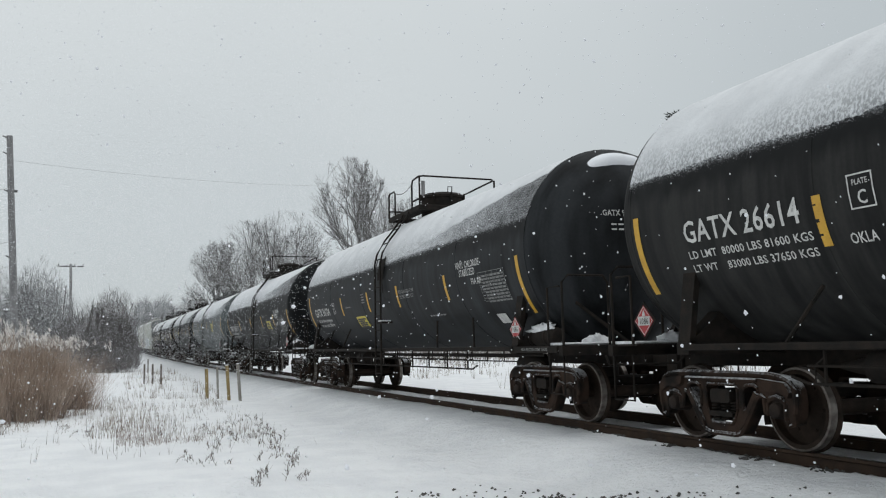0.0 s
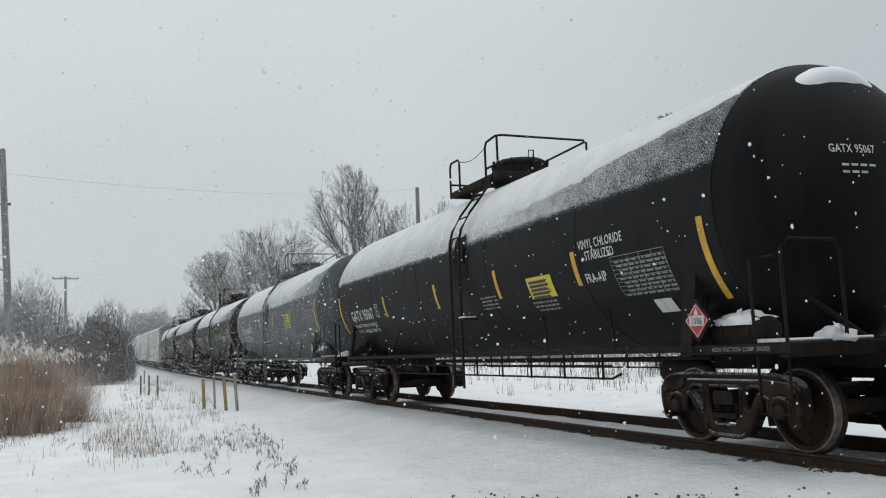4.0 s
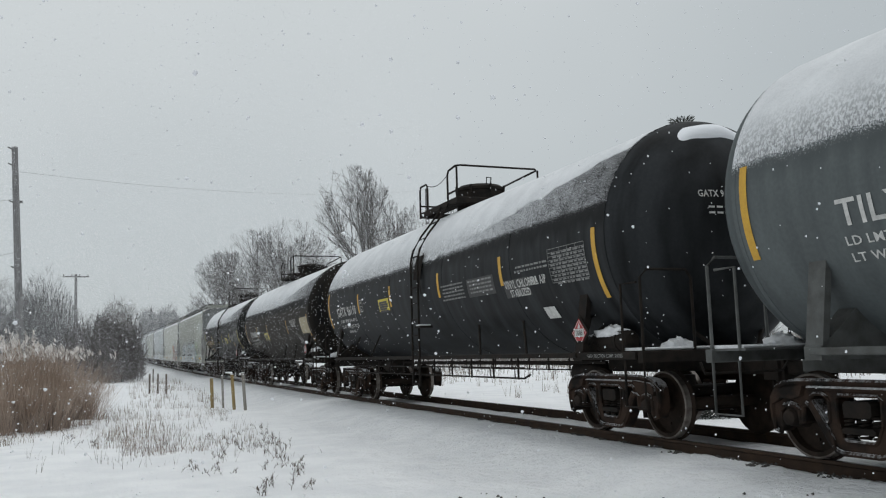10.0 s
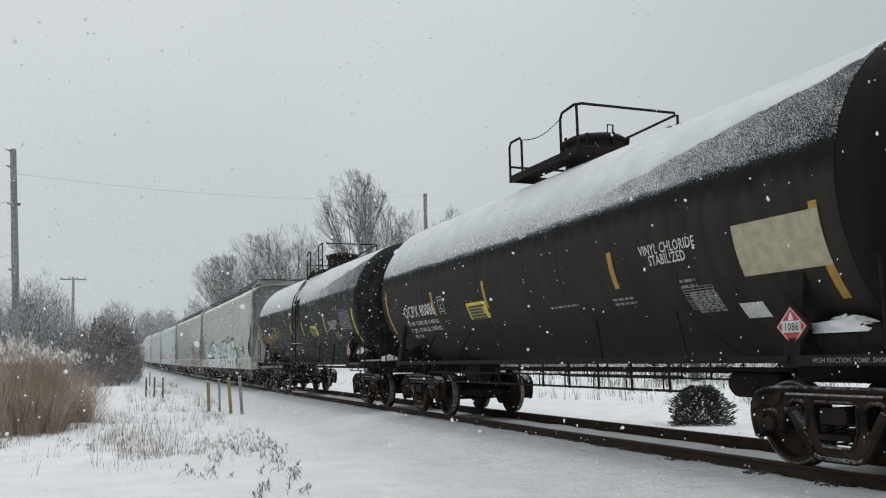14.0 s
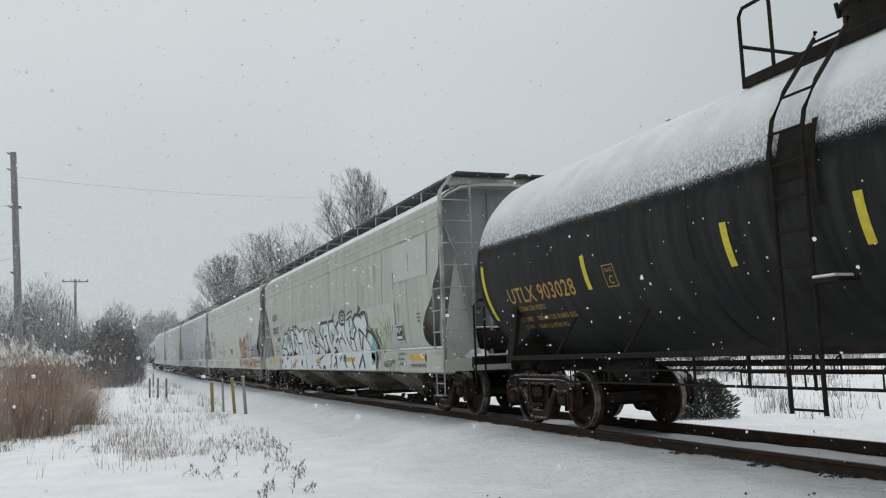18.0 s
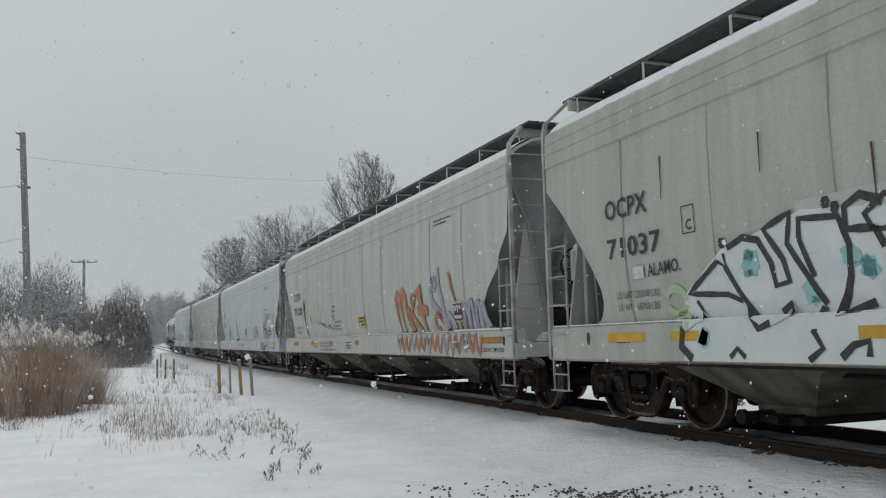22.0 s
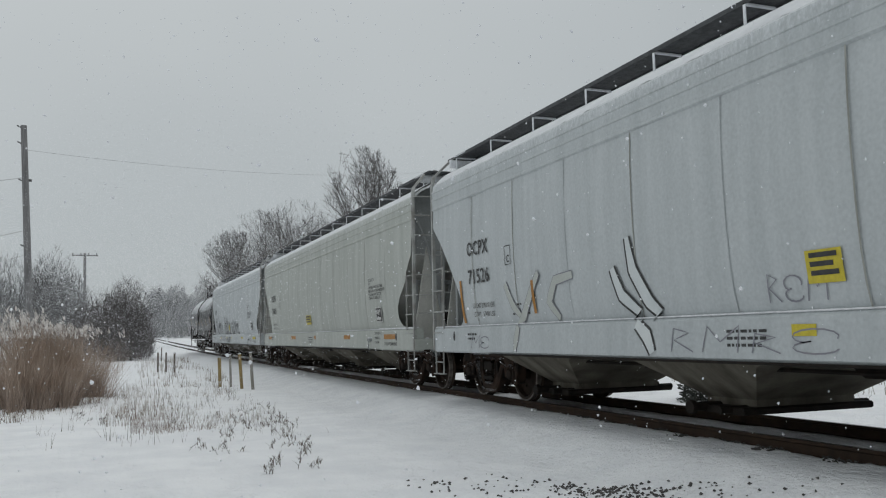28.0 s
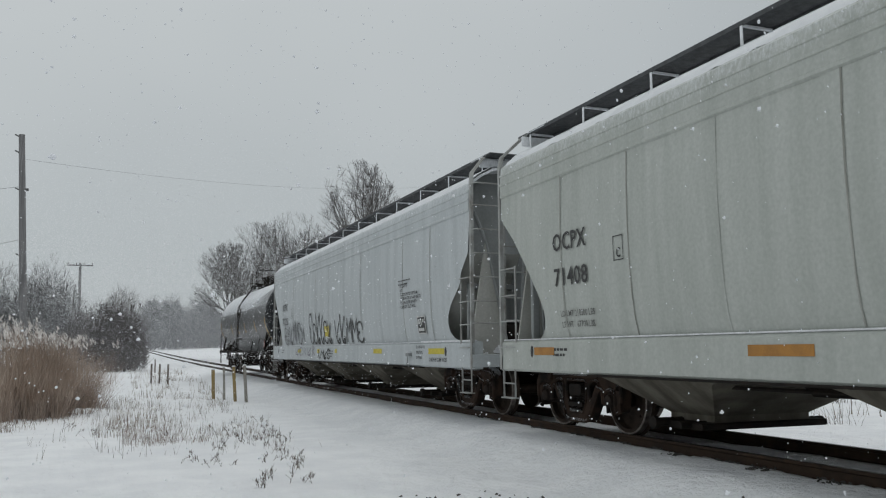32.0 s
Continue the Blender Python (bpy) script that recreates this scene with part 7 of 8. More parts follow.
def evergreen(name, label, x, y, h, w, seed, count, twig):
    t = thing(name, label, "shrub" if h < 3 else "tree", at=(x, y, ground_z(x, y) - 0.05))
    rnd = random.Random(seed)
    s, sn = Shape(), Shape()
    for _ in range(count):
        a, r, z = rnd.uniform(0, 6.28), math.sqrt(rnd.random()), rnd.random()
        lump = 0.85 + 0.4 * noise.noise((math.cos(a) * 1.6 + seed, math.sin(a) * 1.6, z * 2))
        rad = w / 2 * r * lump * (math.sqrt(1 - 0.92 * z * z) if h < 3 else 1 - 0.8 * z)
        p = Vector((rad * math.cos(a), rad * math.sin(a), z * h))
        d = Vector((math.cos(a), math.sin(a), rnd.uniform(0.1, 0.9))).normalized() * rnd.uniform(0.1, 0.22) * twig
        (sn if rnd.random() < (0.05 if h < 3 else 0.32) else s).tube([p, p + d * 0.5, p + d], [0.012 * twig, 0.022 * twig, 0.003], 4, False)
    put("foliage", s.mesh("foliage", "raw"), "needle", t)["kind"] = "stuff"
    put("snow", sn.mesh("snow", "raw"), "snow_thin", t)["kind"] = "stuff"
    if h > 3:
        put("trunk", Shape().tube([(0, 0, 0), (0.1, 0, h * 0.5), (0, 0, h * 0.95)], [h * 0.02, h * 0.012, 0.02], 8), "bark", t)


evergreen("evergreen_shrub", "low dark evergreen shrub with snow on it", 12.2, 15.4, 0.85, 1.5, 5, 3600, 0.55)
evergreen("evergreen_tree", "dark evergreen tree dusted with snow behind the line", 23.6, 30.0, 11.2, 4.6, 6, 5000, 1.3)

# ---- the train ----
M["tank_black"] = paint("glossy_black_tank_paint", (0.008, 0.0085, 0.009), (0.014, 0.015, 0.016), rough=0.5, spec=0.09)
M["tank_streak"] = paint("streaked_black_tank_paint", (0.008, 0.0085, 0.009), (0.034, 0.037, 0.04), rough=0.5, spec=0.09, scale=1.3, streak=(1.0, 3.2, 0.3))
M["tank_worn"] = paint("grimy_streaked_black_tank_paint", (0.011, 0.0112, 0.0116), (0.030, 0.030, 0.029), rough=0.55, spec=0.12, scale=1.7, streak=(1.0, 4.2, 0.3))
M["tank_grey"] = paint("grey_green_tank_paint", (0.105, 0.12, 0.123), (0.08, 0.09, 0.093), rough=0.5, spec=0.2)
M["tank_dusty"] = paint("dusty_brown_black_tank_paint", (0.022, 0.019, 0.016), (0.036, 0.032, 0.027), rough=0.6, spec=0.09)
M["tank_last"] = paint("wet_black_tank_paint", (0.02, 0.021, 0.023), (0.045, 0.046, 0.048), rough=0.35)
for key in ("tank_black", "tank_streak", "tank_worn", "tank_grey", "tank_dusty", "tank_last"):
    M[key + "_head"] = paint("grimy_black_head_paint", (0.009, 0.009, 0.009), (0.020, 0.017, 0.014), rough=0.6, spec=0.09) if key == "tank_dusty" else M[key].copy()
    M[key + "_head"].node_tree.nodes["Principled BSDF"].inputs["Specular IOR Level"].default_value = 0.05
    if key != "tank_last":
        m = M[key]
        n, l = m.node_tree.nodes, m.node_tree.links
        b = n["Principled BSDF"]
        old = b.inputs["Base Color"].links[0].from_socket
        tc, mp, no, sep, hi, su, mx = [n.new(k) for k in ("ShaderNodeTexCoord", "ShaderNodeMapping", "ShaderNodeTexNoise", "ShaderNodeSeparateXYZ", "ShaderNodeMapRange", "ShaderNodeMath", "ShaderNodeMix")]
        mp.inputs["Scale"].default_value = (0.4, 4.5, 0.35)
        no.inputs["Scale"].default_value, no.inputs["Detail"].default_value = 1.2, 5
        hi.clamp = False
        hi.inputs["From Min"].default_value, hi.inputs["From Max"].default_value = 2.62, 3.0
        hi.inputs["To Min"].default_value, hi.inputs["To Max"].default_value = -1.6, 0.6
        su.operation, su.use_clamp = "MULTIPLY_ADD", True
        su.inputs[1].default_value = 2.4
        mx.data_type = "RGBA"
        mx.inputs[7].default_value = (0.008, 0.0085, 0.009, 1) if key != "tank_grey" else (0.07, 0.08, 0.083, 1)
        l.new(tc.outputs["Object"], mp.inputs["Vector"])
        l.new(mp.outputs["Vector"], no.inputs["Vector"])
        l.new(tc.outputs["Object"], sep.inputs["Vector"])
        l.new(sep.outputs["Z"], hi.inputs["Value"])
        l.new(no.outputs["Fac"], su.inputs[0])
        l.new(hi.outputs["Result"], su.inputs[2])
        l.new(su.outputs["Value"], mx.inputs[0])
        l.new(old, mx.inputs[6])
        l.new(mx.outputs[2], b.inputs["Base Color"])
M["hop_cream"] = paint("pale_grey_green_car_paint", (0.435, 0.45, 0.40), (0.375, 0.385, 0.342), rough=0.6)
M["hop_ivory"] = paint("ivory_car_paint", (0.505, 0.515, 0.475), (0.44, 0.45, 0.41), rough=0.6)
M["hop_grey"] = paint("light_grey_car_paint", (0.50, 0.53, 0.54), (0.44, 0.47, 0.48), rough=0.55)
M["hop_sage"] = paint("dull_sage_grey_car_paint", (0.45, 0.47, 0.44), (0.39, 0.41, 0.38), rough=0.6)
M["hop_pale"] = paint("pale_blue_grey_car_paint", (0.49, 0.52, 0.53), (0.43, 0.46, 0.47), rough=0.55)
for key in ("hop_grey", "hop_sage", "hop_pale"):
    dusted(M[key], 3.9, 0.75, facing=False)
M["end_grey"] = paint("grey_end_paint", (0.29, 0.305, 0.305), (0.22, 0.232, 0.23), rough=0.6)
M["end_low"] = paint("grimy_olive_paint", (0.45, 0.45, 0.42), (0.35, 0.348, 0.32), rough=0.75)
# Discharge bays: a darker tan than the car sides.
M["bay_low"] = paint("dark_tan_paint", (0.15, 0.138, 0.112), (0.075, 0.067, 0.054), rough=0.85, spec=0.2)
M["grating"] = mat("galvanised_grating", (0.07, 0.075, 0.08), (0.05, 0.052, 0.055), rough=0.7, scale=12, bump=0.6, grain=120)
M["rust"] = mat("rust_run", (0.10, 0.05, 0.03), (0.05, 0.03, 0.022), rough=0.9, scale=9)
M["rust_stain"] = mat("orange_rust_stain", (0.42, 0.30, 0.19), (0.34, 0.20, 0.11), rough=0.9, scale=7)
M["g_white"] = mat("sprayed_pale_blue_white", (0.66, 0.69, 0.69), (0.57, 0.61, 0.62), rough=0.6, scale=3)
M["g_teal"] = mat("sprayed_teal", (0.22, 0.47, 0.5), (0.3, 0.52, 0.5), rough=0.6, scale=3)
M["g_orange"] = mat("sprayed_orange", (0.5, 0.19, 0.06), (0.42, 0.16, 0.07), rough=0.6, scale=3)
M["g_lilac"] = mat("sprayed_slate_lilac", (0.3, 0.3, 0.36), (0.36, 0.35, 0.41), rough=0.6, scale=3)
M["g_grey"] = mat("sprayed_slate", (0.2, 0.2, 0.24), (0.26, 0.25, 0.28), rough=0.6, scale=3)
M["g_green"] = mat("sprayed_lime", (0.38, 0.5, 0.3), (0.45, 0.52, 0.36), rough=0.6, scale=3)
M["steel_grey"] = mat("grey_green_frame_paint", (0.085, 0.09, 0.088), (0.05, 0.05, 0.047), rough=0.65, scale=5)
M["seam_dirt"] = mat("dirty_weld_seam", (0.22, 0.22, 0.195), (0.38, 0.385, 0.355), rough=0.8, scale=3, stretch=(1, 1, 0.4))
M["ladder_grey"] = mat("weathered_grey_ladder_paint", (0.38, 0.39, 0.38), (0.2, 0.19, 0.175), rough=0.7, scale=3, low=0.4, high=0.7)
M["panel"] = mat("repainted_panel", (0.455, 0.478, 0.45), (0.435, 0.457, 0.428), rough=0.55, scale=3)

# front and rear coupler faces along the train, in metres at the moment when the train has rolled 0
JOINTS = [-55.92, -38.72, -21.41, -3.9, 13.17, 30.1, 45.43, 61.8, 81.85, 101.9, 121.95, 142.0, 162.05, 179.1]
TANKS = [
    dict(mark="GATX 26614", front=-7.1, rear=7.40, rear_placard=True, mark_a=-0.40, mark_y=6.43, mark_w=1.66, plate_y=4.2, strips=(4.6, 1.8, -0.9, -3.9), snow=0.47, weights=["LD LMT  80000 LBS 81600 KGS", "LT WT    83000 LBS 37650 KGS"], paint="tank_worn", steel="steel", ink="white", strip="yellow", seed=1, words=[("OKLA", 4.3, -0.67, 0.10)], label="black tank car with white lettering and snow along its top"),
    dict(mark="GATX 96104", front=-7.08, rear=7.24, strip_rear=6.95, strip_front=-6.83, mark_a=-0.57, mark_y=6.43, mark_w=1.63, indent=0.1, weights=["LD LMT 179400 LB 81400 KG", "LT WT   83600 LB 37900 KG NEW 7-96"], weight_w=1.5, paint="tank_streak", steel="steel", ink="white", strip="yellow", seed=2, ladder_y=-0.09, snow=0.43, bare=0.6, strips=(3.5, 1.13, -1.05, -3.8), high=0.03, table=(-5.35, -0.75, 0.98, 0.5), sign=(2.45, -1.01, 0.8, 0.30), words=[("VINYL CHLORIDE", -4.45, -0.11, 0.12), ("STABILIZED", -4.58, -0.25, 0.12), ("FRA AIP", -5.04, -0.42, 0.11), ("FIBER GLASS INSULATION", -1.2, -0.34, 0.075), ("DO NOT EXCEED 150 F", -1.25, -0.45, 0.075)], bars=[(-2.46, -0.92, 0.9, 1), (3.1, -0.45, 0.5, 1), (1.6, -0.2, 0.25, 4)], label="streaked black tank car with white lettering and snow along its top"),
    dict(mark="GATX 95067", front=-7.14, nose=0.18, rear=7.49, strip_front=-6.94, mark_a=-0.64, mark_y=6.5, mark_w=1.77, mark_h=0.26, plate_y=4.56, strips=(3.85, 0.78, -1.85, -4.28), ladder_y=-0.55, snow=0.40, bare=-0.5, weights=["LD LMT 179600 LB 81450 KG", "LT WT   83400 LB 37850 KG"], paint="tank_black", steel="steel", ink="white", strip="yellow", seed=3, table=(-5.17, -0.87, 1.08, 0.5), card=(-5.68, -1.18), sign=(-2.9, -0.75, 0.74, 0.33), words=[("VINYL CHLORIDE", -4.5, -0.19, 0.12), ("STABILIZED", -4.63, -0.34, 0.12), ("FRA-AIP", -4.51, -0.64, 0.13)], bars=[(-1.13, -0.62, 0.62, 4), (-2.85, -0.83, 0.7, 3)], label="clean black tank car with white lettering and thin snow"),
    dict(mark="TILX 402008", front=-7.38, rear=7.33, mark_a=-0.45, mark_y=6.09, mark_w=1.94, plate_y=3.93, high=0.32, strips=(4.05, 1.8, -0.78, -3.74), snow=0.38, bare=1.6, weights=["LD LMT 180000 LB  81650 KG", "LT WT   83000 LB  37650 KG"], weight_w=1.85, paint="tank_grey", steel="steel_grey", ink="white", strip="yellow", seed=4, ladder_y=0.36, platform=(-0.55, 1.6), sign=(-2.85, -0.49, 0.72, 0.45), ground=[(-4.16, 1.3, -0.67, -0.55), (-5.92, 1.06, -0.44, 0.01)], table=(-5.94, -0.42, 1.02, 0.42), words=[("VINYL CHLORIDE STABILIZED", -4.22, -0.65, 0.085)], bars=[(-3.2, -0.72, 0.6, 3), (-4.5, -0.8, 0.6, 2)], card=(-6.0, -0.98), label="grey-green tank car with white lettering and snow along its top"),
    dict(mark="GATX 96110", front=-7.23, rear=7.22, strip_front=-6.99, mark_a=-0.40, mark_y=6.23, mark_w=1.82, plate_y=4.03, high=0.26, strips=(4.17, 1.62, -1.35, -4.1), snow=0.42, bare=0.8, indent=0.12, weights=["LD LMT 179500 LB 81 400 KG", "LT WT   83500 LB 37 900 KG", "             NEW 06-1998"], weight_w=1.6, paint="tank_streak", steel="steel", ink="white", strip="yellow", seed=5, ladder_y=-0.31, sign=(2.45, -0.46, 0.75, 0.28), ground=[(-2.75, 1.1, -0.5, -0.18), (-4.18, 0.85, -0.62, -0.33)], words=[("VINYL CHLORIDE", -4.22, -0.47, 0.13), ("STABILIZED", -4.35, -0.61, 0.12), ("FRA AIP", -5.1, -0.47, 0.13)], bars=[(-1.48, -0.22, 1.1, 5), (-2.78, -0.24, 1.0, 4), (-4.6, -0.18, 1.1, 2)], table=(-5.75, -0.5, 1.0, 0.48), card=(-5.18, -1.04), label="dark streaked tank car with white lettering and deep snow"),
    dict(mark="OCPX 80086", front=-6.28, rear=6.55, strip_front=-6.04, strip_rear=6.3, mark_a=-0.60, mark_y=5.29, mark_w=1.75, high=0.02, strips=(3.6, 1.2, -2.66), snow=0.42, bare=0.2, weights=["LD LMT 179500 LBS  81400 KG", "LT WT   83500 LBS  37900 KG", "NEW 12-90"], paint="tank_dusty", steel="steel", ink="white", strip="gold", seed=6, ladder=False, platform=(-1.05, 1.25), sign=(2.0, -0.81, 0.8, 0.31), paper=(-4.96, -0.71, 1.13, 0.53), words=[("VINYL CHLORIDE", -3.35, -0.3, 0.12), ("STABILIZED", -3.5, -0.43, 0.12)], bars=[(-0.84, -0.8, 0.8, 1), (-2.47, -0.8, 0.5, 2), (-3.9, -0.68, 0.3, 2)], table=(-3.92, -1.03, 0.5, 0.28), label="dusty brown-black tank car with white lettering and a tan sign"),
    dict(mark="UTLX 903028", front=-6.89, rear=7.09, mark_a=-0.69, mark_y=6.2, mark_w=2.05, plate_y=3.36, mark_h=0.25, high=0.0, weights=["", "LD LMT   180400 LB 81800 KG", "LT WT     82600 LB 37500 KG"], paint="tank_worn", deck=-0.2, steel="steel", ink="gold", strip="sign", seed=7, strips=(3.83, 1.03, -0.67, -3.58), snow=0.38, bare=-0.6, ladder_y=-0.05, table=(-5.3, -0.62, 1.03, 0.5), sign=(-1.83, -0.71, 0.79, 0.31), words=[("THE TANK CAR PEOPLE", 6.15, -0.84, 0.085), ("VINYL CHLORIDE", -4.0, -0.46, 0.12), ("STABILIZED", -4.1, -0.59, 0.12)], bars=[(-4.42, -0.73, 0.45, 4)], label="black tank car with yellow lettering and deep snow"),
]
HOPS = [
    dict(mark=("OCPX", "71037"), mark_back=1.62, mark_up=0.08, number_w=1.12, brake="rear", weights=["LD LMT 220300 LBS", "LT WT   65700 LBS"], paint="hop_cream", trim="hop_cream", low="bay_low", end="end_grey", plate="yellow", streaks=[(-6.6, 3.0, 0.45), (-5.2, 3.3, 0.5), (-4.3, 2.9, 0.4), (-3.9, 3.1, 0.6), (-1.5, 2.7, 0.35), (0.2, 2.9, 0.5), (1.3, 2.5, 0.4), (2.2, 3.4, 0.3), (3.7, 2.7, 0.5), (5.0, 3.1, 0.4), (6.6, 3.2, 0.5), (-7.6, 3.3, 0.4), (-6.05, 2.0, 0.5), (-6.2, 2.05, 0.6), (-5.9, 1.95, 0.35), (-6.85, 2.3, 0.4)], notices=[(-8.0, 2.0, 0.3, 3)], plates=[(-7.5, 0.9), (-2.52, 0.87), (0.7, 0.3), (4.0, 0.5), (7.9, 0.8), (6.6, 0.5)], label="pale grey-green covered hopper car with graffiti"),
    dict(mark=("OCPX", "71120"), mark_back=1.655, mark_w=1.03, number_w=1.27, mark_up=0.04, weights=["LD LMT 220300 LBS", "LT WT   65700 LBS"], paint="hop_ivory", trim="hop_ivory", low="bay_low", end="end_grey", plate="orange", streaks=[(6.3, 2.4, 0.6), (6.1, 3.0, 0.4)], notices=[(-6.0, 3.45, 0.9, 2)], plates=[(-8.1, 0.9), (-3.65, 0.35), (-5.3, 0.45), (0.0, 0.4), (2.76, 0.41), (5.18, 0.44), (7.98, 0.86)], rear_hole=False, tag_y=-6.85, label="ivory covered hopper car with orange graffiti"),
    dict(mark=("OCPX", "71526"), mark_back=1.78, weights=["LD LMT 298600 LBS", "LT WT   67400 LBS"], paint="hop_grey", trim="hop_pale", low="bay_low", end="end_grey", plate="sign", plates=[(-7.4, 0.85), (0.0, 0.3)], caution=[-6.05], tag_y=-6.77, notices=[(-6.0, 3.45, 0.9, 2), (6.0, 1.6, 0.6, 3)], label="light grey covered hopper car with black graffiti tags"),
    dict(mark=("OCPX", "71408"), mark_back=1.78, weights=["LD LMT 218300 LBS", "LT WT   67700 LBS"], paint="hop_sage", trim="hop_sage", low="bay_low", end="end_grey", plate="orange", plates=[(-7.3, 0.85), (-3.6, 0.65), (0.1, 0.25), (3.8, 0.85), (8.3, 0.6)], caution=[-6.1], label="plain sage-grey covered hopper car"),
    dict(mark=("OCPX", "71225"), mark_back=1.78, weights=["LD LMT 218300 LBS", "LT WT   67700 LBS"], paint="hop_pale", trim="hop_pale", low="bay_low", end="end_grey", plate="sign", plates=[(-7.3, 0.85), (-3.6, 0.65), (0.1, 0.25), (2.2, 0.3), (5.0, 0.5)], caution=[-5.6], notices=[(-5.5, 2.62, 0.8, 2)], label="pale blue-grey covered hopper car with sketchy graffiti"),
]
LAST = dict(mark="GATX 95010", mark_h=0.3, weights=["LD LMT 179500 LB"], paint="tank_last", steel="steel", ink="white", strip="yellow", seed=9, label="black tank car ending the train with snow on top")

CARS = []
for i, (a, b) in enumerate(zip(JOINTS, JOINTS[1:])):
    if i < 7:
        spec = dict(TANKS[i], length=b - a)
        c = tank_car(spec)
    elif i < 12:
        spec = dict(HOPS[i - 7], length=b - a)
        c = hopper_car(spec)
    else:
        c = tank_car(dict(LAST, length=b - a))
    CARS.append((c, (a + b) / 2, (b - a) / 2))

h1, h2, h3, h4, h5 = [c for c, _, _ in CARS[7:12]]
hopper_patch(h1, "repainted_panel", -6.6, 2.1, 2.75, 3.55, "panel", 0.004, "fresh grey repainted panel")
hopper_patch(h1, "repainted_panel", 4.6, 11.2, 1.85, 2.35, "panel", 0.003, "fresh grey repainted panel")
cloud = Shape()
for y, z, r in ((-4.9, 2.05, 0.2), (-5.25, 1.9, 0.22), (-5.6, 2.1, 0.2), (-5.95, 2.05, 0.16), (-6.2, 1.85, 0.14), (-5.7, 1.75, 0.2), (-5.4, 1.55, 0.16), (-5.9, 1.2, 0.18), (6.52, 1.53, 0.18), (6.42, 1.28, 0.13)):
    stroke(cloud, arc(y, z, r, r * 0.8, 20, 330, 10), 0.1, 0.005)
put("graffiti_cloud", cloud, "g_green", h1, label="hazy pale green sprayed cloud")["kind"] = "stuff"
sprayed_piece(h1)
hopper_text(h1, "MECRO", -5.78, 0.93, 0.15, "black", 0.8, "graffiti_tag", 0.52, 0.05)
hopper_text(h1, "ALAMO.", 6.98, 1.84, 0.15, "black", 0.8, "graffiti_tag", 0.62, 0.03)
hopper_patch(h1, "paper_patch", 7.28, 0.22, 1.83, 1.98, "white", 0.007, "small weathered white paper patch")
brush_words(h2)
for line, y, z, w in (("- LINING -", 2.44, 2.14, 0.42), ("SIGMA 7456", 2.52, 2.0, 0.45), ("ETC/HASH TX", 2.51, 1.87, 0.46), ("8/94", 2.36, 1.79, 0.17), ("CAUTION: DO NOT USE STEAM,", 2.21, 1.69, 0.78), ("WATER OR SHARP OBJECTS TO", 2.45, 1.58, 0.87), ("WITH CLEAN SOFT SOLED SHOES", 2.43, 1.48, 0.92)):
    hopper_text(h2, line, y, z, 0.065, "faded_black", 0.8, "notice_line", w)
for line, y, z, w in (("NOTE: CAR HAS FOUR COMPARTMENTS", 4.09, 1.11, 1.26), ("EQUIPPED WITH 5235 PNEUMATIC OUTLETS", 3.85, 1.015, 1.46), ("CAUTION REMOVE BOTH CAPS BEFORE OPERATING OUTLETS", 3.86, 0.915, 1.96)):
    hopper_text(h2, line, y, z, 0.055, "faded_black", 0.8, "sill_stencil", w)
hopper_patch(h2, "yellow_plate", 4.73, 0.45, 0.98, 1.14, "yellow", 0.0075, "faded yellow plate on the sill")
rust, run = Shape(), Shape()
stroke(rust, [(6.19, 2.47), (6.13, 2.36), (6.12, 2.24)], 0.17, 0.009)
for pts, w in (([(6.16, 2.3), (6.1, 1.95), (6.08, 1.86)], 0.045), ([(6.08, 2.3), (6.04, 1.9), (5.98, 1.5)], 0.04)):
    stroke(rust, pts, w, 0.0095)
for pts, w in (([(6.2, 2.3), (6.14, 1.9)], 0.06), ([(6.1, 2.25), (6.05, 1.8), (5.93, 1.36)], 0.11)):
    stroke(run, pts, w, 0.008)
put("rust_patch", rust, "rust", h2, label="dark rust patch and runs on the side")["kind"] = "stuff"
put("rust_stain", run, "rust_stain", h2, label="thin orange rust stain")["kind"] = "stuff"
tag = Shape()
for pts, w in (([(5.35, 2.02), (5.27, 1.92), (5.19, 1.77)], 0.045),
    ([(4.95, 1.74), (4.88, 1.82), (4.84, 1.74)], 0.022),
    ([(4.68, 1.89), (4.65, 1.8)], 0.022),
    ([(4.5, 1.73), (4.46, 1.86)], 0.019),
    ([(4.28, 1.73), (4.21, 1.88), (4.19, 1.72)], 0.022),
    ([(4.13, 1.72), (3.96, 1.74), (3.84, 2.0), (3.73, 2.1)], 0.019),
    ([(3.92, 1.75), (3.7, 1.67), (3.65, 1.61), (3.59, 1.7)], 0.030),
    ([(3.65, 1.71), (3.39, 1.65), (3.2, 1.55), (3.29, 1.74)], 0.034),
    ([(3.08, 1.54), (2.99, 1.62), (2.86, 1.65)], 0.030),
    ([(2.94, 1.66), (2.75, 1.62), (2.57, 1.51)], 0.038),
    ([(2.84, 1.69), (2.7, 1.55)], 0.015)):
    stroke(tag, pts, w)
put("graffiti_tag", tag, "black", h2, label="worn black scribbled tag")["kind"] = "stuff"
tag_fill, tag_line = Shape(), Shape()
brush(tag_fill, tag_line, [(3.0, 1.95), (2.85, 1.6), (2.5, 1.36)], [0.1, 0.16, 0.12], 0.035)
brush(tag_fill, tag_line, [(2.62, 2.3), (2.55, 1.9), (2.3, 1.5), (2.1, 1.34)], [0.08, 0.16, 0.18, 0.12], 0.035)
brush(tag_fill, tag_line, [(2.5, 1.25), (2.3, 1.1), (2.2, 0.9)], [0.12, 0.18, 0.1], 0.035)
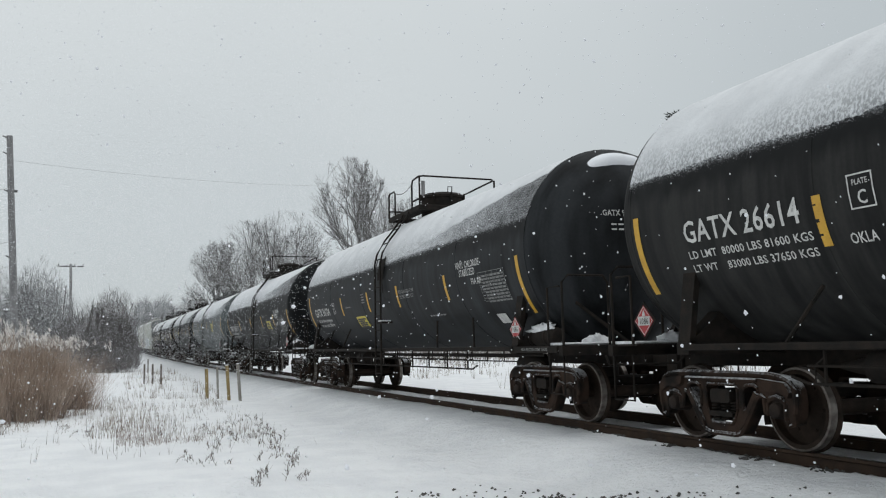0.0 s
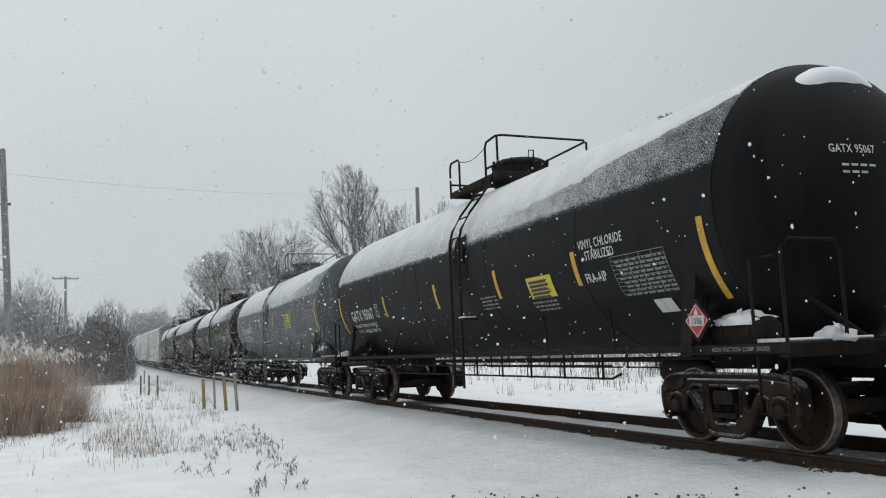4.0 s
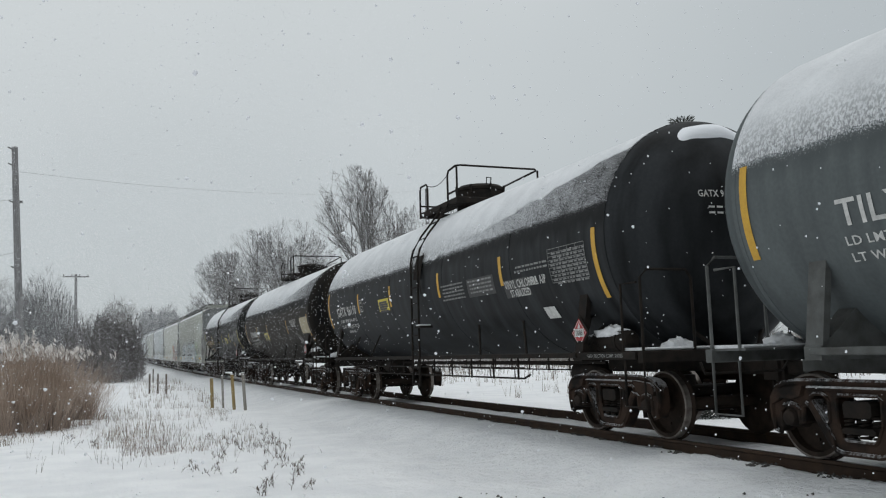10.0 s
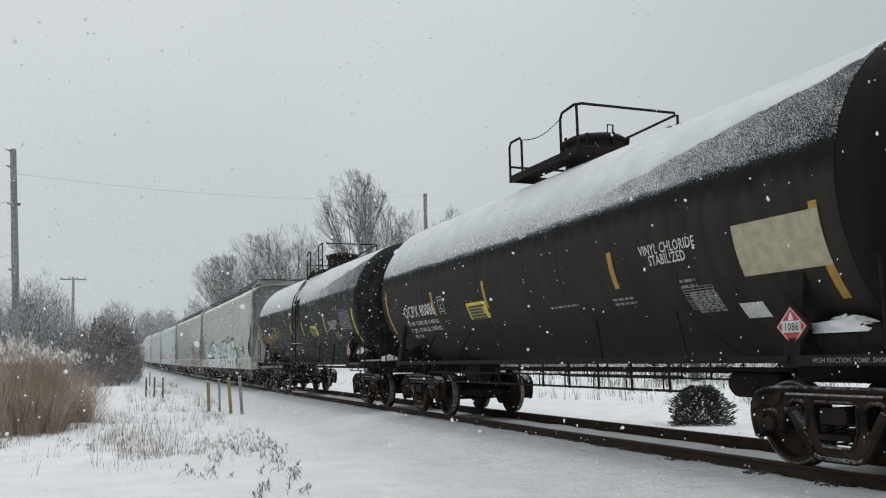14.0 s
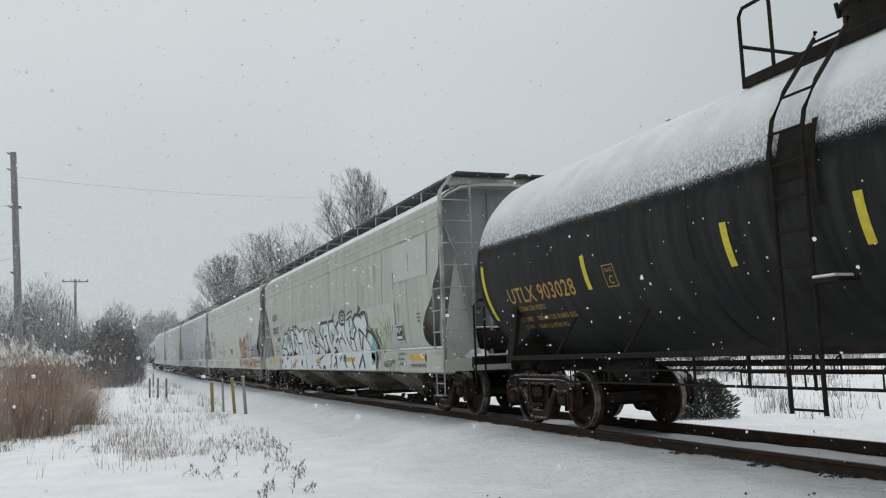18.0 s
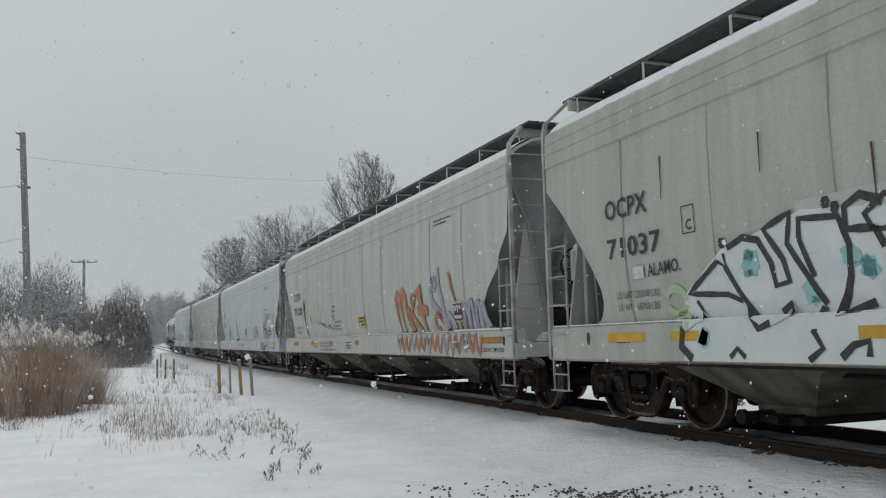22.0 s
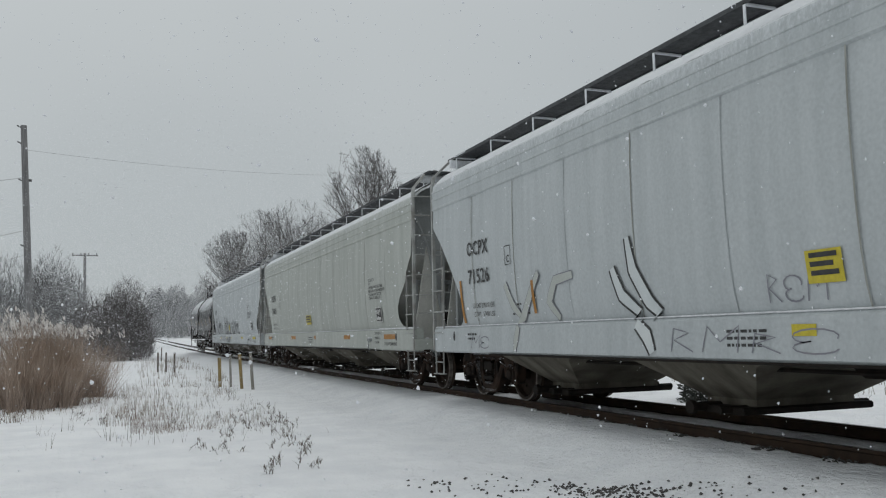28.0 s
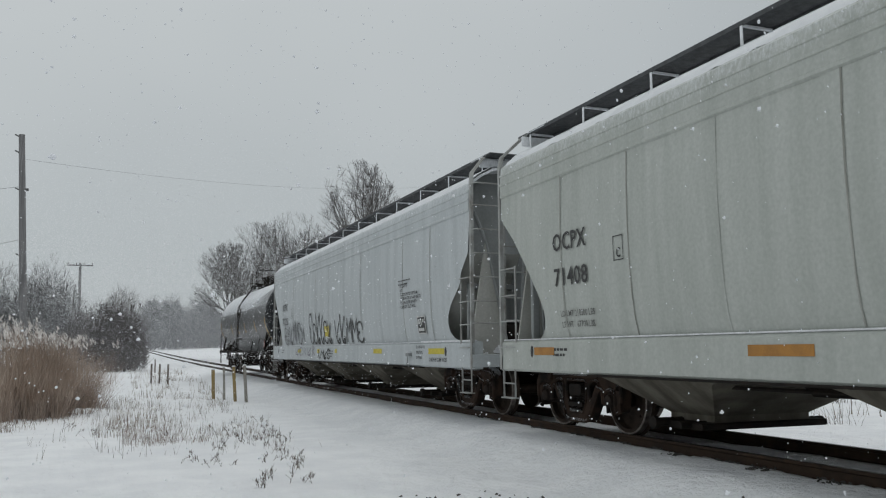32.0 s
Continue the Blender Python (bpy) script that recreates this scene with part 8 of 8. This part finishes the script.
put("graffiti_fill", tag_fill, "g_white", h3, label="white sprayed tag with a black rim")["kind"] = "stuff"
put("graffiti_line", tag_line, "black", h3)["kind"] = "stuff"
for k, (y, z, w, h, n, wd, m) in enumerate([(-2.8, 1.42, 1.3, 0.2, 5, 0.03, "black"), (-2.9, 1.62, 1.2, 0.18, 5, 0.028, "black"), (-3.0, 1.8, 1.2, 0.14, 6, 0.02, "black"), (-5.6, 1.72, 0.8, 0.36, 3, 0.05, "black"), (-5.75, 1.36, 0.75, 0.42, 5, 0.028, "black"), (-6.4, 1.45, 0.5, 0.25, 2, 0.035, "black"), (-4.9, 0.9, 1.1, 0.32, 6, 0.035, "black"), (-6.1, 0.92, 0.35, 0.3, 2, 0.035, "black"), (2.0, 0.92, 2.6, 0.3, 4, 0.018, "g_grey"), (0.4, 1.4, 0.8, 0.4, 3, 0.02, "g_grey"), (7.6, 0.92, 0.8, 0.28, 2, 0.02, "g_grey")]):
    scrawl(h3, y, z, w, h, n, wd, m, 30 + k)
hopper_patch(h3, "sprayed_patch", -3.7, 0.3, 1.0, 1.2, "sign", 0.0045, "yellow sprayed patch on the sill")
hopper_patch(h3, "contact_sign", -0.2, 0.42, 1.55, 1.85, "sign", 0.008, "small yellow contact sign")
hopper_patch(h3, "reflective_strip", -7.85, 0.09, 1.36, 2.32, "orange", 0.007, "tall orange reflective strip")
big_fill, big_line = Shape(), Shape()
for pts, ws in (([(6.15, 1.95), (5.95, 1.6), (5.65, 1.36)], [0.12, 0.14, 0.1]), ([(5.0, 2.05), (5.3, 1.75), (5.6, 1.45), (5.75, 1.33)], [0.1, 0.13, 0.14, 0.1]), ([(5.7, 1.27), (5.8, 1.05), (5.85, 0.88)], [0.12, 0.14, 0.08]), ([(4.0, 1.95), (4.5, 1.9), (4.75, 1.6), (4.5, 1.36)], [0.1, 0.13, 0.14, 0.1])):
    brush(big_fill, big_line, pts, ws, 0.014)
put("graffiti_line", big_line, "g_grey", h3)["kind"] = "stuff"
put("graffiti_fill", big_fill, "panel", h3, label="pale sprayed letters with a thin grey rim")["kind"] = "stuff"
hopper_patch(h3, "reflective_strip", 8.05, 0.09, 1.36, 2.12, "orange", 0.007, "tall orange reflective strip")
hopper_patch(h3, "reflective_strip", 5.25, 0.08, 1.45, 1.95, "orange", 0.011, "short orange reflective strip")
hopper_patch(h3, "reflective_strip", -2.6, 0.07, 1.40, 1.8, "orange", 0.007, "short orange reflective strip")
hopper_patch(h3, "reflective_strip", -5.45, 0.07, 1.36, 1.8, "orange", 0.007, "short orange reflective strip")
hopper_patch(h2, "contact_sign", -0.3, 0.6, 1.5, 1.8, "sign", 0.008, "small yellow contact sign")
hopper_patch(h4, "contact_sign", 1.36, 0.72, 1.55, 1.85, "sign", 0.008, "small yellow contact sign")
for k, (y, z, w, h, n, wd, m) in enumerate([(7.4, 1.36, 3.2, 0.8, 7, 0.05, "black"), (7.2, 1.5, 2.9, 0.7, 6, 0.03, "g_grey"), (3.4, 1.36, 2.8, 0.95, 6, 0.07, "black"), (0.2, 1.36, 2.8, 0.8, 5, 0.07, "black"), (2.2, 0.92, 1.6, 0.3, 4, 0.06, "black"), (5.4, 1.0, 3.0, 0.3, 5, 0.04, "g_grey")]):
    scrawl(h5, y, z, w, h, n, wd, m, 60 + k)
hopper_patch(h5, "sprayed_patch", 1.4, 0.5, 1.55, 1.85, "sign", 0.0045)

for c, y, w, z in ((h2, -0.3, 0.6, 1.72), (h3, -0.2, 0.42, 1.78), (h4, 1.36, 0.72, 1.78)):
    for k in range(3):
        hopper_patch(c, "sign_print", y - 0.05, w - 0.1 - 0.05 * (k % 2), z - 0.08 * k, z + 0.045 - 0.08 * k, "black", 0.012)


# ---- falling snow ----
def snowfall(count, seed, size):
    rnd = random.Random(seed)
    s = Shape()
    for _ in range(count):
        x, y, z = rnd.uniform(-12, 18), rnd.uniform(1.5, 17), rnd.uniform(-2, 48)
        r = size * rnd.uniform(0.4, 1.0) * (1.7 if rnd.random() < 0.12 else 1)
        if y < 3.5:
            r = min(r, 0.008)
        a = rnd.uniform(0, 3.14)
        ring = [(r * rnd.uniform(0.6, 1.15) * math.cos(a + k * 1.2566), r * rnd.uniform(0.6, 1.15) * math.sin(a + k * 1.2566)) for k in range(5)]
        v = [(x + p, y + rnd.uniform(-.3, .3) * r, z + q) for p, q in ring] + [(x, y + r * 0.6, z), (x, y - r * 0.6, z)]
        s.add(v, [(k, (k + 1) % 5, 5) for k in range(5)] + [((k + 1) % 5, k, 6) for k in range(5)])
    ob = put("falling_snow", s.mesh("falling_snow", "raw"), "flake")
    return tagged(ob, "loose white snowflakes drifting down through the air", "snowfall", kind="stuff")


def snow_haze(count, seed, side, near, deep, high):
    """Haze of the far snowfall, added as oversized loose flakes, turned every way, between the near trees and the
    distant wood.
    """
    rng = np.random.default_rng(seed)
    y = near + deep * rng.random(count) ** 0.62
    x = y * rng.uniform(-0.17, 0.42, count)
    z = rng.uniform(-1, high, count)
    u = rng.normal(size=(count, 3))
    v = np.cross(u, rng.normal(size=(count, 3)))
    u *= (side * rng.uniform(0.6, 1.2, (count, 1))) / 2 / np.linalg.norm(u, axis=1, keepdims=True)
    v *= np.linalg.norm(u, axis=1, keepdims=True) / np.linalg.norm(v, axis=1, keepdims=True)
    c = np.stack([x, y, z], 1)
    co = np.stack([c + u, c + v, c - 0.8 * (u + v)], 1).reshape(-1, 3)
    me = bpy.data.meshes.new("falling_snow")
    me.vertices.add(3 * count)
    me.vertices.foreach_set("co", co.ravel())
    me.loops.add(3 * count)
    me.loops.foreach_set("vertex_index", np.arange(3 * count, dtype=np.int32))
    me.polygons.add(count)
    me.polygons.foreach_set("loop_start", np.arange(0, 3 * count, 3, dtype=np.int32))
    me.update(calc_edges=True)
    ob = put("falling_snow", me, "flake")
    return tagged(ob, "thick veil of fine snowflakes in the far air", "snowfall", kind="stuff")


# The first two are the added haze of distant air, the others near flakes.
FLAKES = [(snow_haze(1150000, 73, 0.058, 58, 150, 28), 0.5, -0.3), (snow_haze(420000, 74, 0.023, 16, 45, 16), 0.5, -0.3), (snowfall(36000, 71, 0.0125), 0.75, -1.2), (snowfall(36000, 72, 0.010), 0.35, -0.9)]


# ---- everything that moves ----
def rolled(t):
    for (a, p), (b, q) in zip(ROLLED, ROLLED[1:]):
        if a <= t <= b:
            return p + (q - p) * (t - a) / (b - a)
    return ROLLED[-1][1]


def motions():
    for car, middle, half in CARS:
        rows = []
        for t, s in ROLLED:
            y = middle - s
            a, b = y - half * 0.8, y + half * 0.8
            lift = (rise(a) + rise(b)) / 2
            rows.append((t, pose(TRACK, y, lift, math.degrees(math.atan2(rise(b) - rise(a), b - a)), 0, 0)))
        walk(car, rows)
    step = 0.11
    times = [min(32.0, k * step) for k in range(int(32.0 / step) + 2)]
    turns = [math.degrees((rolled(t) - rolled(0)) / WHEEL_R) for t in times]
    for w, y, size in ROLLERS:
        walk(w, [(t, pose(0, y, WHEEL_R, a / size, 0, 0)) for t, a in zip(times, turns)])
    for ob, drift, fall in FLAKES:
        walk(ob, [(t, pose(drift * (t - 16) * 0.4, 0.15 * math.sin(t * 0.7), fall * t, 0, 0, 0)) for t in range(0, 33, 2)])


motions()
